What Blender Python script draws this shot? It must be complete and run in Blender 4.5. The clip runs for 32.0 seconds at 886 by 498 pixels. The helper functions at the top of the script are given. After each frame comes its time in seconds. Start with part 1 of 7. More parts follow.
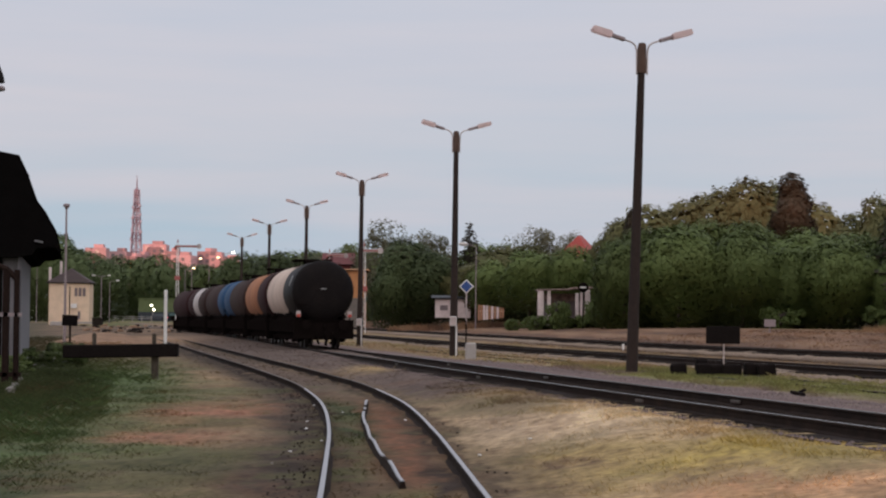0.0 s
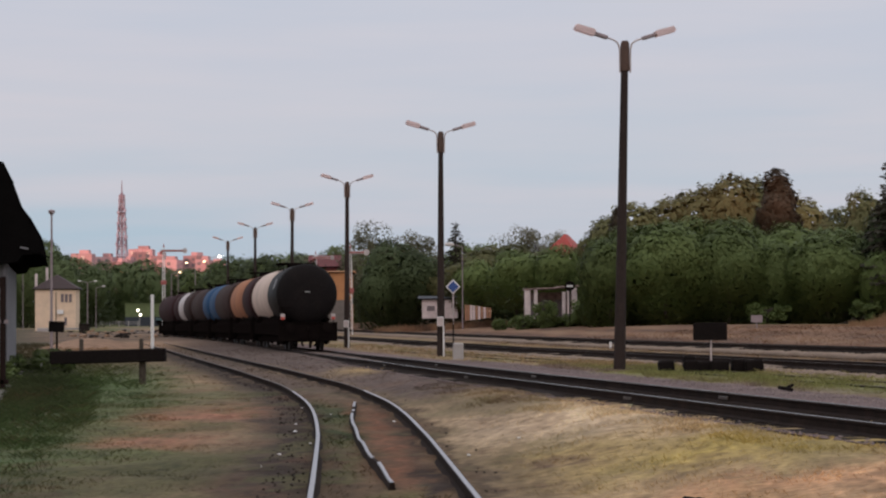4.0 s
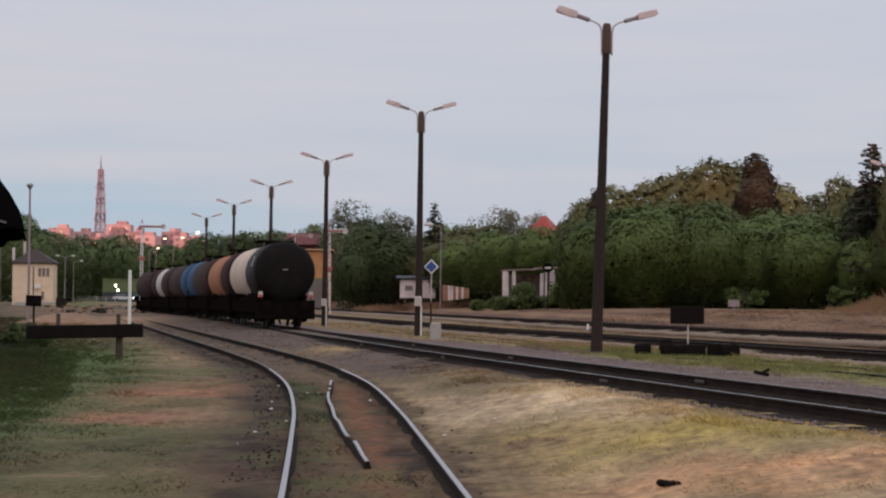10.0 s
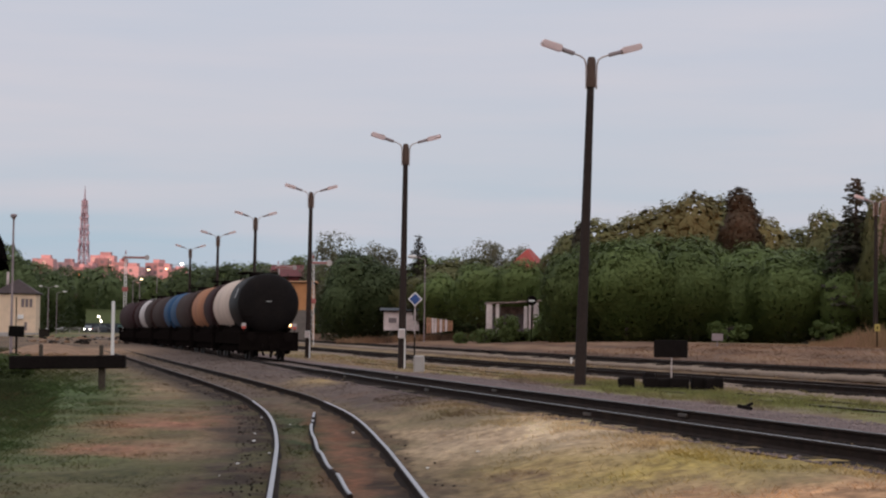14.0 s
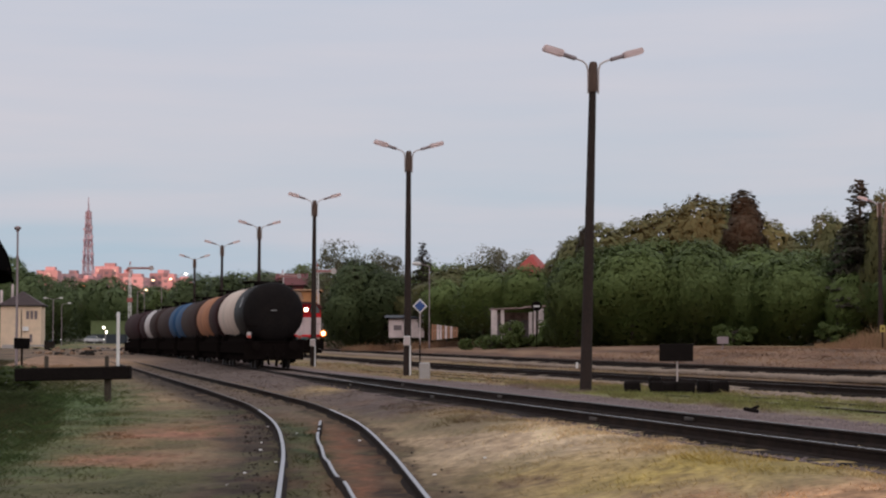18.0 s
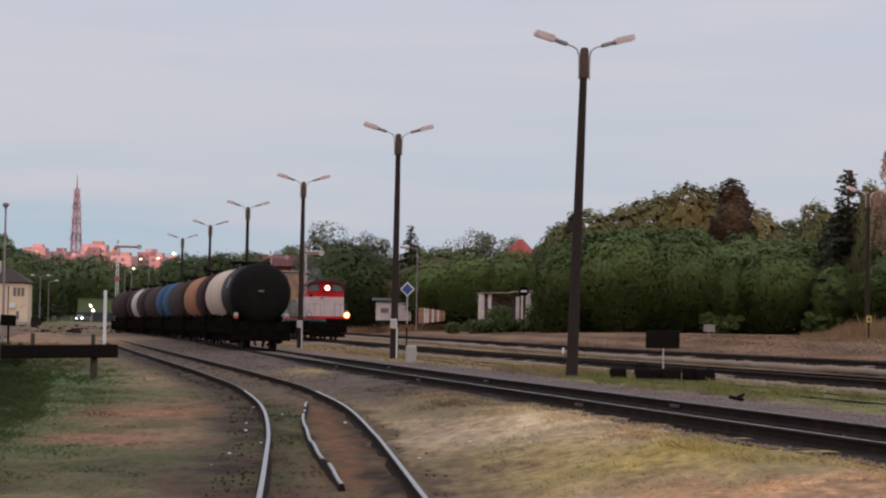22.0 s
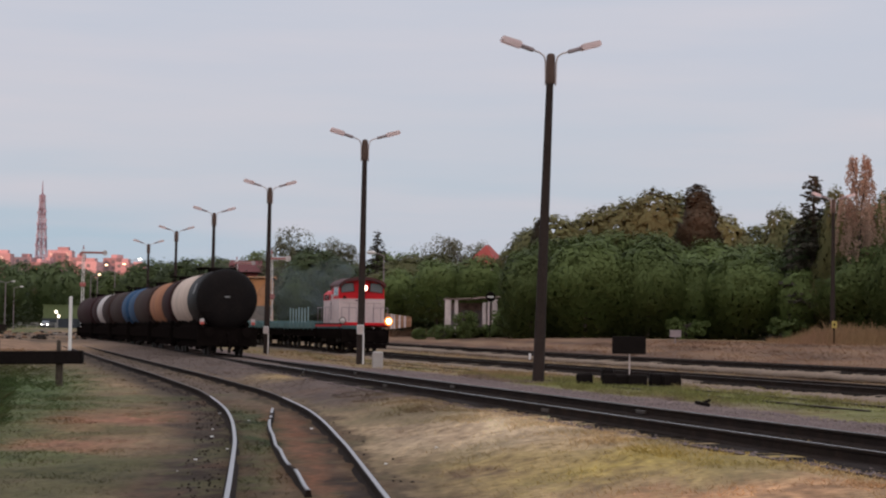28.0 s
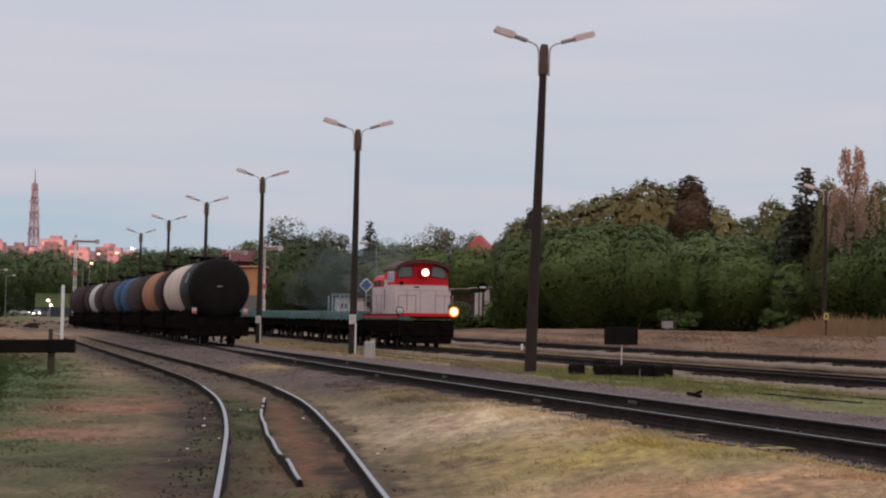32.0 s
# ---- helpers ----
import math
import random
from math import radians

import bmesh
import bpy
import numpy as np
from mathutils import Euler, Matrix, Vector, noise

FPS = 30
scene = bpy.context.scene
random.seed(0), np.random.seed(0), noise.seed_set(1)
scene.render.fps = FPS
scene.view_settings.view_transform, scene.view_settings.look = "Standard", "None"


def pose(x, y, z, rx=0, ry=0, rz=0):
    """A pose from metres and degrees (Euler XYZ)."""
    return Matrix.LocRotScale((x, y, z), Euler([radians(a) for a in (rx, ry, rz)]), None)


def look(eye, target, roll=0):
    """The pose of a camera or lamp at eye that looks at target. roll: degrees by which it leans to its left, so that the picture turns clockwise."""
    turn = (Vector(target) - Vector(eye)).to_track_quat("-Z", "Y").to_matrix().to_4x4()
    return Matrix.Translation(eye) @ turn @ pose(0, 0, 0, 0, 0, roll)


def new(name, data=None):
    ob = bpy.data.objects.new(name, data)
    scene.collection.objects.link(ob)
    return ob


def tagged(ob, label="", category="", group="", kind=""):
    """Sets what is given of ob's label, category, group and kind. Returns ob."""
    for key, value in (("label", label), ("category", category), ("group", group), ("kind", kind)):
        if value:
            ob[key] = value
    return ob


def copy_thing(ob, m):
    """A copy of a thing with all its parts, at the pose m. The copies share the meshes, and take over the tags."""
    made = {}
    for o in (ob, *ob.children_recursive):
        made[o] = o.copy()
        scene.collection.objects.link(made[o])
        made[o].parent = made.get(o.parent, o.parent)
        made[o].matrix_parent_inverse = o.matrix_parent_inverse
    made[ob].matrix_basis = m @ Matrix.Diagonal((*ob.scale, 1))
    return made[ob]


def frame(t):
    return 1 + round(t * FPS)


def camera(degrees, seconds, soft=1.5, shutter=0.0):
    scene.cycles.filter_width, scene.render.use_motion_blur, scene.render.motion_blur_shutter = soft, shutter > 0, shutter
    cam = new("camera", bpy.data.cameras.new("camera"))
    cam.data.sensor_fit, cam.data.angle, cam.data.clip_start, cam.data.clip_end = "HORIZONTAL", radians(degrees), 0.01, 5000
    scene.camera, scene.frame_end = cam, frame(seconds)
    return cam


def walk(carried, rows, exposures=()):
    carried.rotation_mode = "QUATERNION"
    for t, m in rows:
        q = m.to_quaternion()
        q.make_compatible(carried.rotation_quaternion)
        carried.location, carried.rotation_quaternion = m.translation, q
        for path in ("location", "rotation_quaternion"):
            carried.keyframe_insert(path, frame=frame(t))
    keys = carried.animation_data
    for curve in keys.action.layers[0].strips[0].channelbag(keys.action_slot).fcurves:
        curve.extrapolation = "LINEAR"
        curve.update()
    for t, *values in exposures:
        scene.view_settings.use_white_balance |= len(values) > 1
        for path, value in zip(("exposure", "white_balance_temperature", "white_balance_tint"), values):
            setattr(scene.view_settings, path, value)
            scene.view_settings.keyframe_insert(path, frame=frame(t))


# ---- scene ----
cam = camera(24.57, 32.0, soft=2.2)

# seconds, eye x y z, turn to the right, tilt up, roll
PATH = [
    (0, 0.0, 0.0, 1.6, 0.000, 2.100, 0.500),
    (0.5, 0.0, 0.0, 1.6, 0.016, 2.094, 0.441),
    (1, 0.0, 0.0, 1.6, -0.252, 2.066, 0.616),
    (1.5, 0.0, 0.0, 1.6, -0.234, 2.033, 0.374),
    (2, 0.0, 0.0, 1.6, -0.215, 2.034, 0.207),
    (2.5, 0.0, 0.0, 1.6, -0.076, 2.034, -0.116),
    (3, 0.0, 0.0, 1.6, 0.285, 2.069, -0.190),
    (3.5, 0.0, 0.0, 1.6, 0.409, 2.126, -0.277),
    (4, 0.0, 0.0, 1.6, 0.393, 2.116, -0.361),
    (4.5, 0.0, 0.0, 1.6, 0.348, 2.112, -0.366),
    (6.5, 0.0, 0.0, 1.6, -0.023, 2.076, -0.276),
    (7, 0.0, 0.0, 1.6, -0.029, 1.964, -0.205),
    (7.5, 0.0, 0.0, 1.6, -0.009, 1.981, -0.146),
    (8, 0.0, 0.0, 1.6, -0.035, 1.821, -0.072),
    (8.5, 0.0, 0.0, 1.6, -0.021, 1.806, -0.318),
    (9, 0.0, 0.0, 1.6, 0.045, 1.777, -0.355),
    (9.5, 0.0, 0.0, 1.6, 0.324, 1.584, 0.494),
    (10, 0.0, 0.0, 1.6, 0.994, 1.554, 0.481),
    (10.5, 0.0, 0.0, 1.6, 1.255, 1.828, 0.501),
    (11, 0.0, 0.0, 1.6, 1.249, 1.563, 0.032),
    (11.5, 0.0, 0.0, 1.6, 1.378, 1.609, 0.225),
    (12, 0.0, 0.0, 1.6, 1.374, 1.848, 0.572),
    (12.5, 0.0, 0.0, 1.6, 1.437, 1.975, 0.792),
    (13, 0.0, 0.0, 1.6, 1.413, 2.329, 0.544),
    (13.5, 0.0, 0.0, 1.6, 1.412, 2.360, 0.482),
    (14, 0.0, 0.0, 1.6, 1.435, 2.473, 0.746),
    (14.5, 0.0, 0.0, 1.6, 1.396, 2.443, 0.823),
    (16.5, 0.0, 0.0, 1.6, 1.254, 2.687, 0.275),
    (17, 0.0, 0.0, 1.6, 1.320, 2.673, 0.207),
    (17.5, 0.0, 0.0, 1.6, 1.310, 2.673, 0.116),
    (18, 0.0, 0.0, 1.6, 1.319, 2.660, 0.009),
    (18.5, 0.0, 0.0, 1.6, 1.374, 2.476, 0.030),
    (19, 0.0, 0.0, 1.6, 1.368, 2.435, 0.092),
    (19.5, 0.0, 0.0, 1.6, 1.378, 2.341, 0.109),
    (20, 0.0, 0.0, 1.6, 1.403, 2.283, 0.165),
    (20.5, 0.0, 0.0, 1.6, 1.514, 2.235, 0.433),
    (21, 0.0, 0.0, 1.6, 1.560, 2.217, 0.124),
    (21.5, 0.0, 0.0, 1.6, 1.574, 2.186, 0.714),
    (22, 0.0, 0.0, 1.6, 1.655, 2.201, 0.916),
    (22.5, 0.0, 0.0, 1.6, 1.675, 2.211, 0.973),
    (23, 0.0, 0.0, 1.6, 1.809, 2.210, 0.981),
    (23.5, 0.0, 0.0, 1.6, 1.814, 2.139, 0.977),
    (24, 0.0, 0.0, 1.6, 1.958, 2.164, 0.760),
    (24.5, 0.0, 0.0, 1.6, 2.569, 2.141, 0.685),
    (25, 0.0, 0.0, 1.6, 2.506, 2.169, 0.534),
    (25.5, 0.0, 0.0, 1.6, 2.476, 2.175, 0.607),
    (27.5, 0.0, 0.0, 1.6, 2.548, 2.438, 0.803),
    (28, 0.0, 0.0, 1.6, 2.594, 2.378, 0.866),
    (28.5, 0.0, 0.0, 1.6, 2.769, 2.333, 0.852),
    (29, 0.0, 0.0, 1.6, 2.969, 2.329, 0.893),
    (29.5, 0.0, 0.0, 1.6, 3.008, 2.346, 0.777),
    (30, 0.0, 0.0, 1.6, 3.015, 2.330, 1.012),
    (30.5, 0.0, 0.0, 1.6, 3.025, 2.193, 1.025),
    (31, 0.0, 0.0, 1.6, 2.584, 2.221, 1.072),
    (31.5, 0.0, 0.0, 1.6, 2.667, 2.091, 0.891),
    (32, 0.0, 0.0, 1.6, 2.809, 2.106, 1.082),
]


def aim(x, y, z, turn, tilt, roll):
    a, b = radians(turn), radians(tilt)
    return look((x, y, z), (x + math.sin(a) * math.cos(b), y + math.cos(a) * math.cos(b), z + math.sin(b)), roll)


walk(cam, [(r[0], aim(*r[1:])) for r in PATH], exposures=[(0, 0.0), (32, 0.0)])

# ---- world, sun ----
SUN_UP, SUN_FROM = 0.8, 186.0        # degrees above the horizon, compass degrees from +y
world = bpy.data.worlds.new("dusk_sky")
scene.world = world
world.use_nodes = True
wn, wl = world.node_tree.nodes, world.node_tree.links
wn.clear()
w_out = wn.new("ShaderNodeOutputWorld")
w_bg = wn.new("ShaderNodeBackground")
w_sky = wn.new("ShaderNodeTexSky")
w_sky.sky_type = "NISHITA"
w_sky.sun_disc = False
w_sky.sun_elevation = radians(SUN_UP)
w_sky.sun_rotation = radians(SUN_FROM)
w_sky.air_density, w_sky.dust_density, w_sky.ozone_density = 1.0, 1.5, 1.5
w_co = wn.new("ShaderNodeTexCoord")
w_sep = wn.new("ShaderNodeSeparateXYZ")
w_ramp = wn.new("ShaderNodeValToRGB")
w_map = wn.new("ShaderNodeMapping")
w_map.inputs["Scale"].default_value = (2.6, 2.6, 26.0)
w_map.inputs["Rotation"].default_value = (0.0, radians(4), 0.0)
w_noise = wn.new("ShaderNodeTexNoise")
w_noise.inputs["Scale"].default_value = 1.6
w_noise.inputs["Detail"].default_value = 5
w_cloud = wn.new("ShaderNodeMixRGB")
w_cloud.blend_type = "MIX"
w_cloud.inputs[2].default_value = (0.60, 0.575, 0.645, 1)
w_cr = wn.new("ShaderNodeMapRange")
w_cr.inputs[1].default_value, w_cr.inputs[2].default_value = 0.38, 0.72
w_cr.inputs[3].default_value, w_cr.inputs[4].default_value = 0.0, 0.75
stops = [(0.0, (0.385, 0.52, 0.63)), (0.045, (0.405, 0.525, 0.635)), (0.085, (0.485, 0.54, 0.64)),
         (0.13, (0.515, 0.54, 0.64)), (0.20, (0.485, 0.53, 0.64)), (0.45, (0.86, 0.88, 0.95)), (1.0, (1.22, 1.24, 1.31))]
while len(w_ramp.color_ramp.elements) < len(stops):
    w_ramp.color_ramp.elements.new(0.5)
for el, (p, c) in zip(w_ramp.color_ramp.elements, stops):
    el.position, el.color = p, (*c, 1)
w_nk = wn.new("ShaderNodeMixRGB")
w_nk.blend_type = "ADD"
w_nk.inputs[0].default_value = 0.05
wl.new(w_co.outputs["Generated"], w_sep.inputs[0])
wl.new(w_sep.outputs["Z"], w_ramp.inputs[0])
wl.new(w_co.outputs["Generated"], w_map.inputs[0])
wl.new(w_map.outputs[0], w_noise.inputs["Vector"])
wl.new(w_noise.outputs["Fac"], w_cr.inputs[0])
wl.new(w_cr.outputs[0], w_cloud.inputs[0])
wl.new(w_ramp.outputs[0], w_cloud.inputs[1])
wl.new(w_cloud.outputs[0], w_nk.inputs[1])
wl.new(w_sky.outputs[0], w_nk.inputs[2])
# afterglow of the sunset, behind the camera
w_west = wn.new("ShaderNodeMapRange")
w_west.interpolation_type = "SMOOTHSTEP"
w_west.inputs[1].default_value, w_west.inputs[2].default_value = 0.1, -0.85
w_west.inputs[3].default_value, w_west.inputs[4].default_value = 0.0, 1.0
w_glow = wn.new("ShaderNodeMixRGB")
w_glow.blend_type = "ADD"
w_glow.inputs[2].default_value = (0.36, 0.27, 0.215, 1)
wl.new(w_sep.outputs["Y"], w_west.inputs[0])
wl.new(w_west.outputs[0], w_glow.inputs[0])
wl.new(w_nk.outputs[0], w_glow.inputs[1])
wl.new(w_glow.outputs[0], w_bg.inputs[0])
wl.new(w_bg.outputs[0], w_out.inputs[0])
w_bg.inputs[1].default_value = 0.985

sun_data = bpy.data.lights.new("sun", "SUN")
sun_data.energy, sun_data.angle, sun_data.color = 2.4, radians(0.6), (1.0, 0.46, 0.34)
sun = new("sun", sun_data)
sun_az = radians(SUN_FROM)
sun.matrix_world = look((0, 0, 0), (-math.sin(sun_az) * math.cos(radians(SUN_UP)), -math.cos(sun_az) * math.cos(radians(SUN_UP)), -math.sin(radians(SUN_UP))))


# ---- materials ----
def material(name, colour, rough=0.8, metal=0.0, size=1.0, vary=0.25, bump=0.3, stain=None, stain_amount=0.35, tint=0.0, spec=0.5, attribute="", streak=1.0, shine_through=0.0):
    """Two scales of noise over a base colour; stain: a second colour in patches; tint: spread from object to object."""
    m = bpy.data.materials.new(name)
    m.use_nodes = True
    n, l = m.node_tree.nodes, m.node_tree.links
    b = n["Principled BSDF"]
    b.inputs["Roughness"].default_value, b.inputs["Metallic"].default_value = rough, metal
    b.inputs["Specular IOR Level"].default_value = spec
    co = n.new("ShaderNodeNewGeometry") if attribute == "ground" else n.new("ShaderNodeTexCoord")
    where = co.outputs["Position"] if attribute == "ground" else co.outputs["Object"]
    fine, wide = n.new("ShaderNodeTexNoise"), n.new("ShaderNodeTexNoise")
    fine.inputs["Scale"].default_value, fine.inputs["Detail"].default_value = 9.0 / size, 6
    wide.inputs["Scale"].default_value, wide.inputs["Detail"].default_value = 0.9 / size, 4
    l.new(where, fine.inputs["Vector"])
    if streak != 1.0:
        mp = n.new("ShaderNodeMapping")
        mp.inputs["Scale"].default_value = (1.0, 1.0, streak)
        l.new(where, mp.inputs["Vector"])
        where_wide = mp.outputs[0]
    else:
        where_wide = where
    l.new(where_wide, wide.inputs["Vector"])
    base = n.new("ShaderNodeMixRGB")
    base.inputs[1].default_value = (*colour, 1)
    base.inputs[2].default_value = (*(stain or [c * 0.55 for c in colour]), 1)
    if attribute:
        at = n.new("ShaderNodeAttribute")
        at.attribute_name = "shade"
        l.new(at.outputs["Color"], base.inputs[1])
    patch = n.new("ShaderNodeMapRange")
    patch.inputs[1].default_value, patch.inputs[2].default_value = 0.42, 0.68
    patch.inputs[3].default_value, patch.inputs[4].default_value = 0.0, stain_amount
    l.new(wide.outputs["Fac"], patch.inputs[0])
    l.new(patch.outputs[0], base.inputs[0])
    grain = n.new("ShaderNodeMixRGB")
    grain.blend_type = "MULTIPLY"
    grain.inputs[0].default_value = 1.0
    g = n.new("ShaderNodeMapRange")
    g.inputs[1].default_value, g.inputs[2].default_value = 0.25, 0.75
    g.inputs[3].default_value, g.inputs[4].default_value = 1.0 - vary, 1.0 + vary
    l.new(fine.outputs["Fac"], g.inputs[0])
    l.new(base.outputs[0], grain.inputs[1])
    l.new(g.outputs[0], grain.inputs[2])
    last = grain.outputs[0]
    if tint:
        info, hs = n.new("ShaderNodeObjectInfo"), n.new("ShaderNodeHueSaturation")
        mr = n.new("ShaderNodeMapRange")
        mr.inputs[3].default_value, mr.inputs[4].default_value = 1.0 - tint, 1.0 + tint
        l.new(info.outputs["Random"], mr.inputs[0])
        l.new(mr.outputs[0], hs.inputs["Value"])
        l.new(last, hs.inputs["Color"])
        last = hs.outputs[0]
    l.new(last, b.inputs["Base Color"])
    if bump:
        bp = n.new("ShaderNodeBump")
        bp.inputs["Strength"].default_value, bp.inputs["Distance"].default_value = bump, 0.03 * size
        l.new(fine.outputs["Fac"], bp.inputs["Height"])
        l.new(bp.outputs[0], b.inputs["Normal"])
    if attribute == "blades" or shine_through:
        tr, ms = n.new("ShaderNodeBsdfTranslucent"), n.new("ShaderNodeMixShader")
        l.new(last, tr.inputs["Color"])
        ms.inputs[0].default_value = shine_through or 0.45
        l.new(b.outputs[0], ms.inputs[1])
        l.new(tr.outputs[0], ms.inputs[2])
        l.new(ms.outputs[0], n["Material Output"].inputs["Surface"])
    return m


def leaf_material(name, colour, other, through_light=0.25):
    m = bpy.data.materials.new(name)
    m.use_nodes = True
    n, l = m.node_tree.nodes, m.node_tree.links
    b = n["Principled BSDF"]
    b.inputs["Roughness"].default_value = 0.7
    b.inputs["Specular IOR Level"].default_value = 0.2
    geo, info = n.new("ShaderNodeNewGeometry"), n.new("ShaderNodeObjectInfo")
    noise_tex, mix = n.new("ShaderNodeTexNoise"), n.new("ShaderNodeMixRGB")
    noise_tex.inputs["Scale"].default_value = 0.35
    l.new(geo.outputs["Position"], noise_tex.inputs["Vector"])
    add = n.new("ShaderNodeMath")
    add.operation = "MULTIPLY_ADD"
    add.inputs[1].default_value = 0.12
    l.new(geo.outputs["Random Per Island"], add.inputs[0])
    mr = n.new("ShaderNodeMapRange")
    mr.inputs[1].default_value, mr.inputs[2].default_value = 0.3, 0.7
    mr.inputs[3].default_value, mr.inputs[4].default_value = 0.0, 0.6
    l.new(noise_tex.outputs["Fac"], mr.inputs[0])
    l.new(mr.outputs[0], add.inputs[2])
    mix.inputs[1].default_value, mix.inputs[2].default_value = (*colour, 1), (*other, 1)
    l.new(add.outputs[0], mix.inputs[0])
    hs, hv = n.new("ShaderNodeHueSaturation"), n.new("ShaderNodeMapRange")
    hv.inputs[3].default_value, hv.inputs[4].default_value = 0.8, 1.25
    l.new(info.outputs["Random"], hv.inputs[0])
    l.new(hv.outputs[0], hs.inputs["Value"])
    l.new(mix.outputs[0], hs.inputs["Color"])
    l.new(hs.outputs[0], b.inputs["Base Color"])
    tr, ms = n.new("ShaderNodeBsdfTranslucent"), n.new("ShaderNodeMixShader")
    l.new(hs.outputs[0], tr.inputs["Color"])
    ms.inputs[0].default_value = through_light
    l.new(b.outputs[0], ms.inputs[1])
    l.new(tr.outputs[0], ms.inputs[2])
    l.new(ms.outputs[0], n["Material Output"].inputs["Surface"])
    return m


def glow(name, colour, strength):
    m = bpy.data.materials.new(name)
    m.use_nodes = True
    b = m.node_tree.nodes["Principled BSDF"]
    b.inputs["Base Color"].default_value = (*colour, 1)
    b.inputs["Emission Color"].default_value = (*colour, 1)
    b.inputs["Emission Strength"].default_value = strength
    return m


M_GROUND = material("grassy_earth", (0.2, 0.15, 0.1), 0.95, size=0.9, vary=0.35, bump=0.6, stain=(0.14, 0.105, 0.075), stain_amount=0.25, attribute="ground", spec=0.1)
M_SAND = material("trodden_sand", (0.27, 0.17, 0.112), 0.95, size=0.9, vary=0.25, bump=0.3, stain=(0.14, 0.09, 0.06), stain_amount=0.7, spec=0.1)
M_BLADES = material("grass_blades", (0.2, 0.2, 0.1), 0.9, size=0.5, vary=0.2, bump=0, stain_amount=0.1, attribute="blades", spec=0.1, shine_through=0.3)
M_BALLAST = material("dark_ballast", (0.03, 0.023, 0.021), 0.95, size=0.12, vary=0.5, bump=1.0, stain=(0.017, 0.013, 0.012), stain_amount=0.6, spec=0.05)
M_BALLAST_PALE = material("pale_ballast", (0.23, 0.17, 0.125), 0.95, size=0.12, vary=0.5, bump=1.0, stain=(0.15, 0.12, 0.11), stain_amount=0.6, spec=0.15)
M_STONE = material("ballast_stone", (0.15, 0.113, 0.11), 0.9, size=0.1, vary=0.3, bump=0.4, tint=0.3)
M_SLEEPER = material("oiled_sleeper", (0.019, 0.015, 0.013), 0.9, size=0.3, vary=0.35, bump=0.5, stain=(0.035, 0.027, 0.023), tint=0.25, spec=0.08)
M_RAIL_SIDE = material("rusty_rail_side", (0.02, 0.014, 0.012), 0.9, 0.0, size=0.3, vary=0.3, bump=0.3, stain=(0.05, 0.032, 0.024), spec=0.08)
M_RAIL_TOP = material("polished_rail_head", (0.34, 0.32, 0.34), 0.28, 1.0, size=0.6, vary=0.12, bump=0.05, stain=(0.4, 0.38, 0.37), stain_amount=0.3)
M_RAIL_MID = material("half_worn_rail_head", (0.105, 0.092, 0.088), 0.24, 0.8, size=0.6, vary=0.2, bump=0.05, stain=(0.08, 0.06, 0.055), stain_amount=0.6)
M_RAIL_DULL = material("dull_rail_head", (0.075, 0.056, 0.048), 0.6, 0.3, size=0.6, vary=0.2, bump=0.1)
M_CONCRETE = material("grey_concrete", (0.36, 0.34, 0.33), 0.9, size=0.3, vary=0.15, bump=0.3, stain=(0.25, 0.22, 0.2))
M_POST = material("tarred_wooden_post", (0.033, 0.023, 0.02), 0.85, size=0.4, vary=0.3, bump=0.5, stain=(0.02, 0.015, 0.014), spec=0.2)
M_POST_CAP = material("brown_post_head", (0.085, 0.05, 0.037), 0.85, size=0.3, vary=0.3, bump=0.4)
M_LAMP_WHITE = material("faded_lamp_cover", (0.82, 0.70, 0.69), 0.45, size=0.3, vary=0.06, bump=0.05, stain=(0.66, 0.54, 0.53), shine_through=0.6)
M_LAMP_GREY = material("grey_lamp_gearbox", (0.26, 0.21, 0.22), 0.5, size=0.3, vary=0.1, bump=0.05)
M_LAMP_ARM = material("pale_lamp_arm", (0.5, 0.43, 0.42), 0.5, 0.3, size=0.3, vary=0.1, bump=0.05)
M_WHITE = material("white_paint", (0.72, 0.71, 0.7), 0.7, size=0.4, vary=0.08, bump=0.1, stain=(0.5, 0.47, 0.45))
M_BLACK = material("sooty_black_paint", (0.0095, 0.008, 0.0082), 0.55, size=0.6, vary=0.3, bump=0.1, stain=(0.015, 0.012, 0.011), stain_amount=0.6, spec=0.06)
M_UNDER = material("grimy_underframe", (0.0085, 0.0065, 0.006), 0.9, 0.0, size=0.4, vary=0.35, bump=0.3, stain=(0.014, 0.0105, 0.0095), spec=0.0)
M_TYRE = material("wheel_steel", (0.05, 0.045, 0.043), 0.6, 0.6, size=0.3, vary=0.2, bump=0.1)


# ---- small builders ----
def thing(name, label, category, at=(0, 0, 0), turn=0.0, group="", kind=""):
    e = new(name)
    e.matrix_world = pose(*at, 0, 0, turn)
    return tagged(e, label, category, group, kind)


def mesh_of(name, bm, mat, smooth=False):
    me = bpy.data.meshes.new(name)
    bm.normal_update()
    bm.to_mesh(me)
    bm.free()
    for m in (mat if isinstance(mat, (list, tuple)) else [mat]):
        me.materials.append(m)
    if smooth:
        me.polygons.foreach_set("use_smooth", [True] * len(me.polygons))
        me.set_sharp_from_angle(angle=radians(40))
    return me


def part(name, bm, mat, parent, label="", at=None, smooth=False):
    me = bm if isinstance(bm, bpy.types.Mesh) else mesh_of(name, bm, mat, smooth)
    ob = new(name, me)
    ob.parent = parent
    if at is not None:
        ob.matrix_basis = at
    if label:
        ob["label"] = label
    return ob


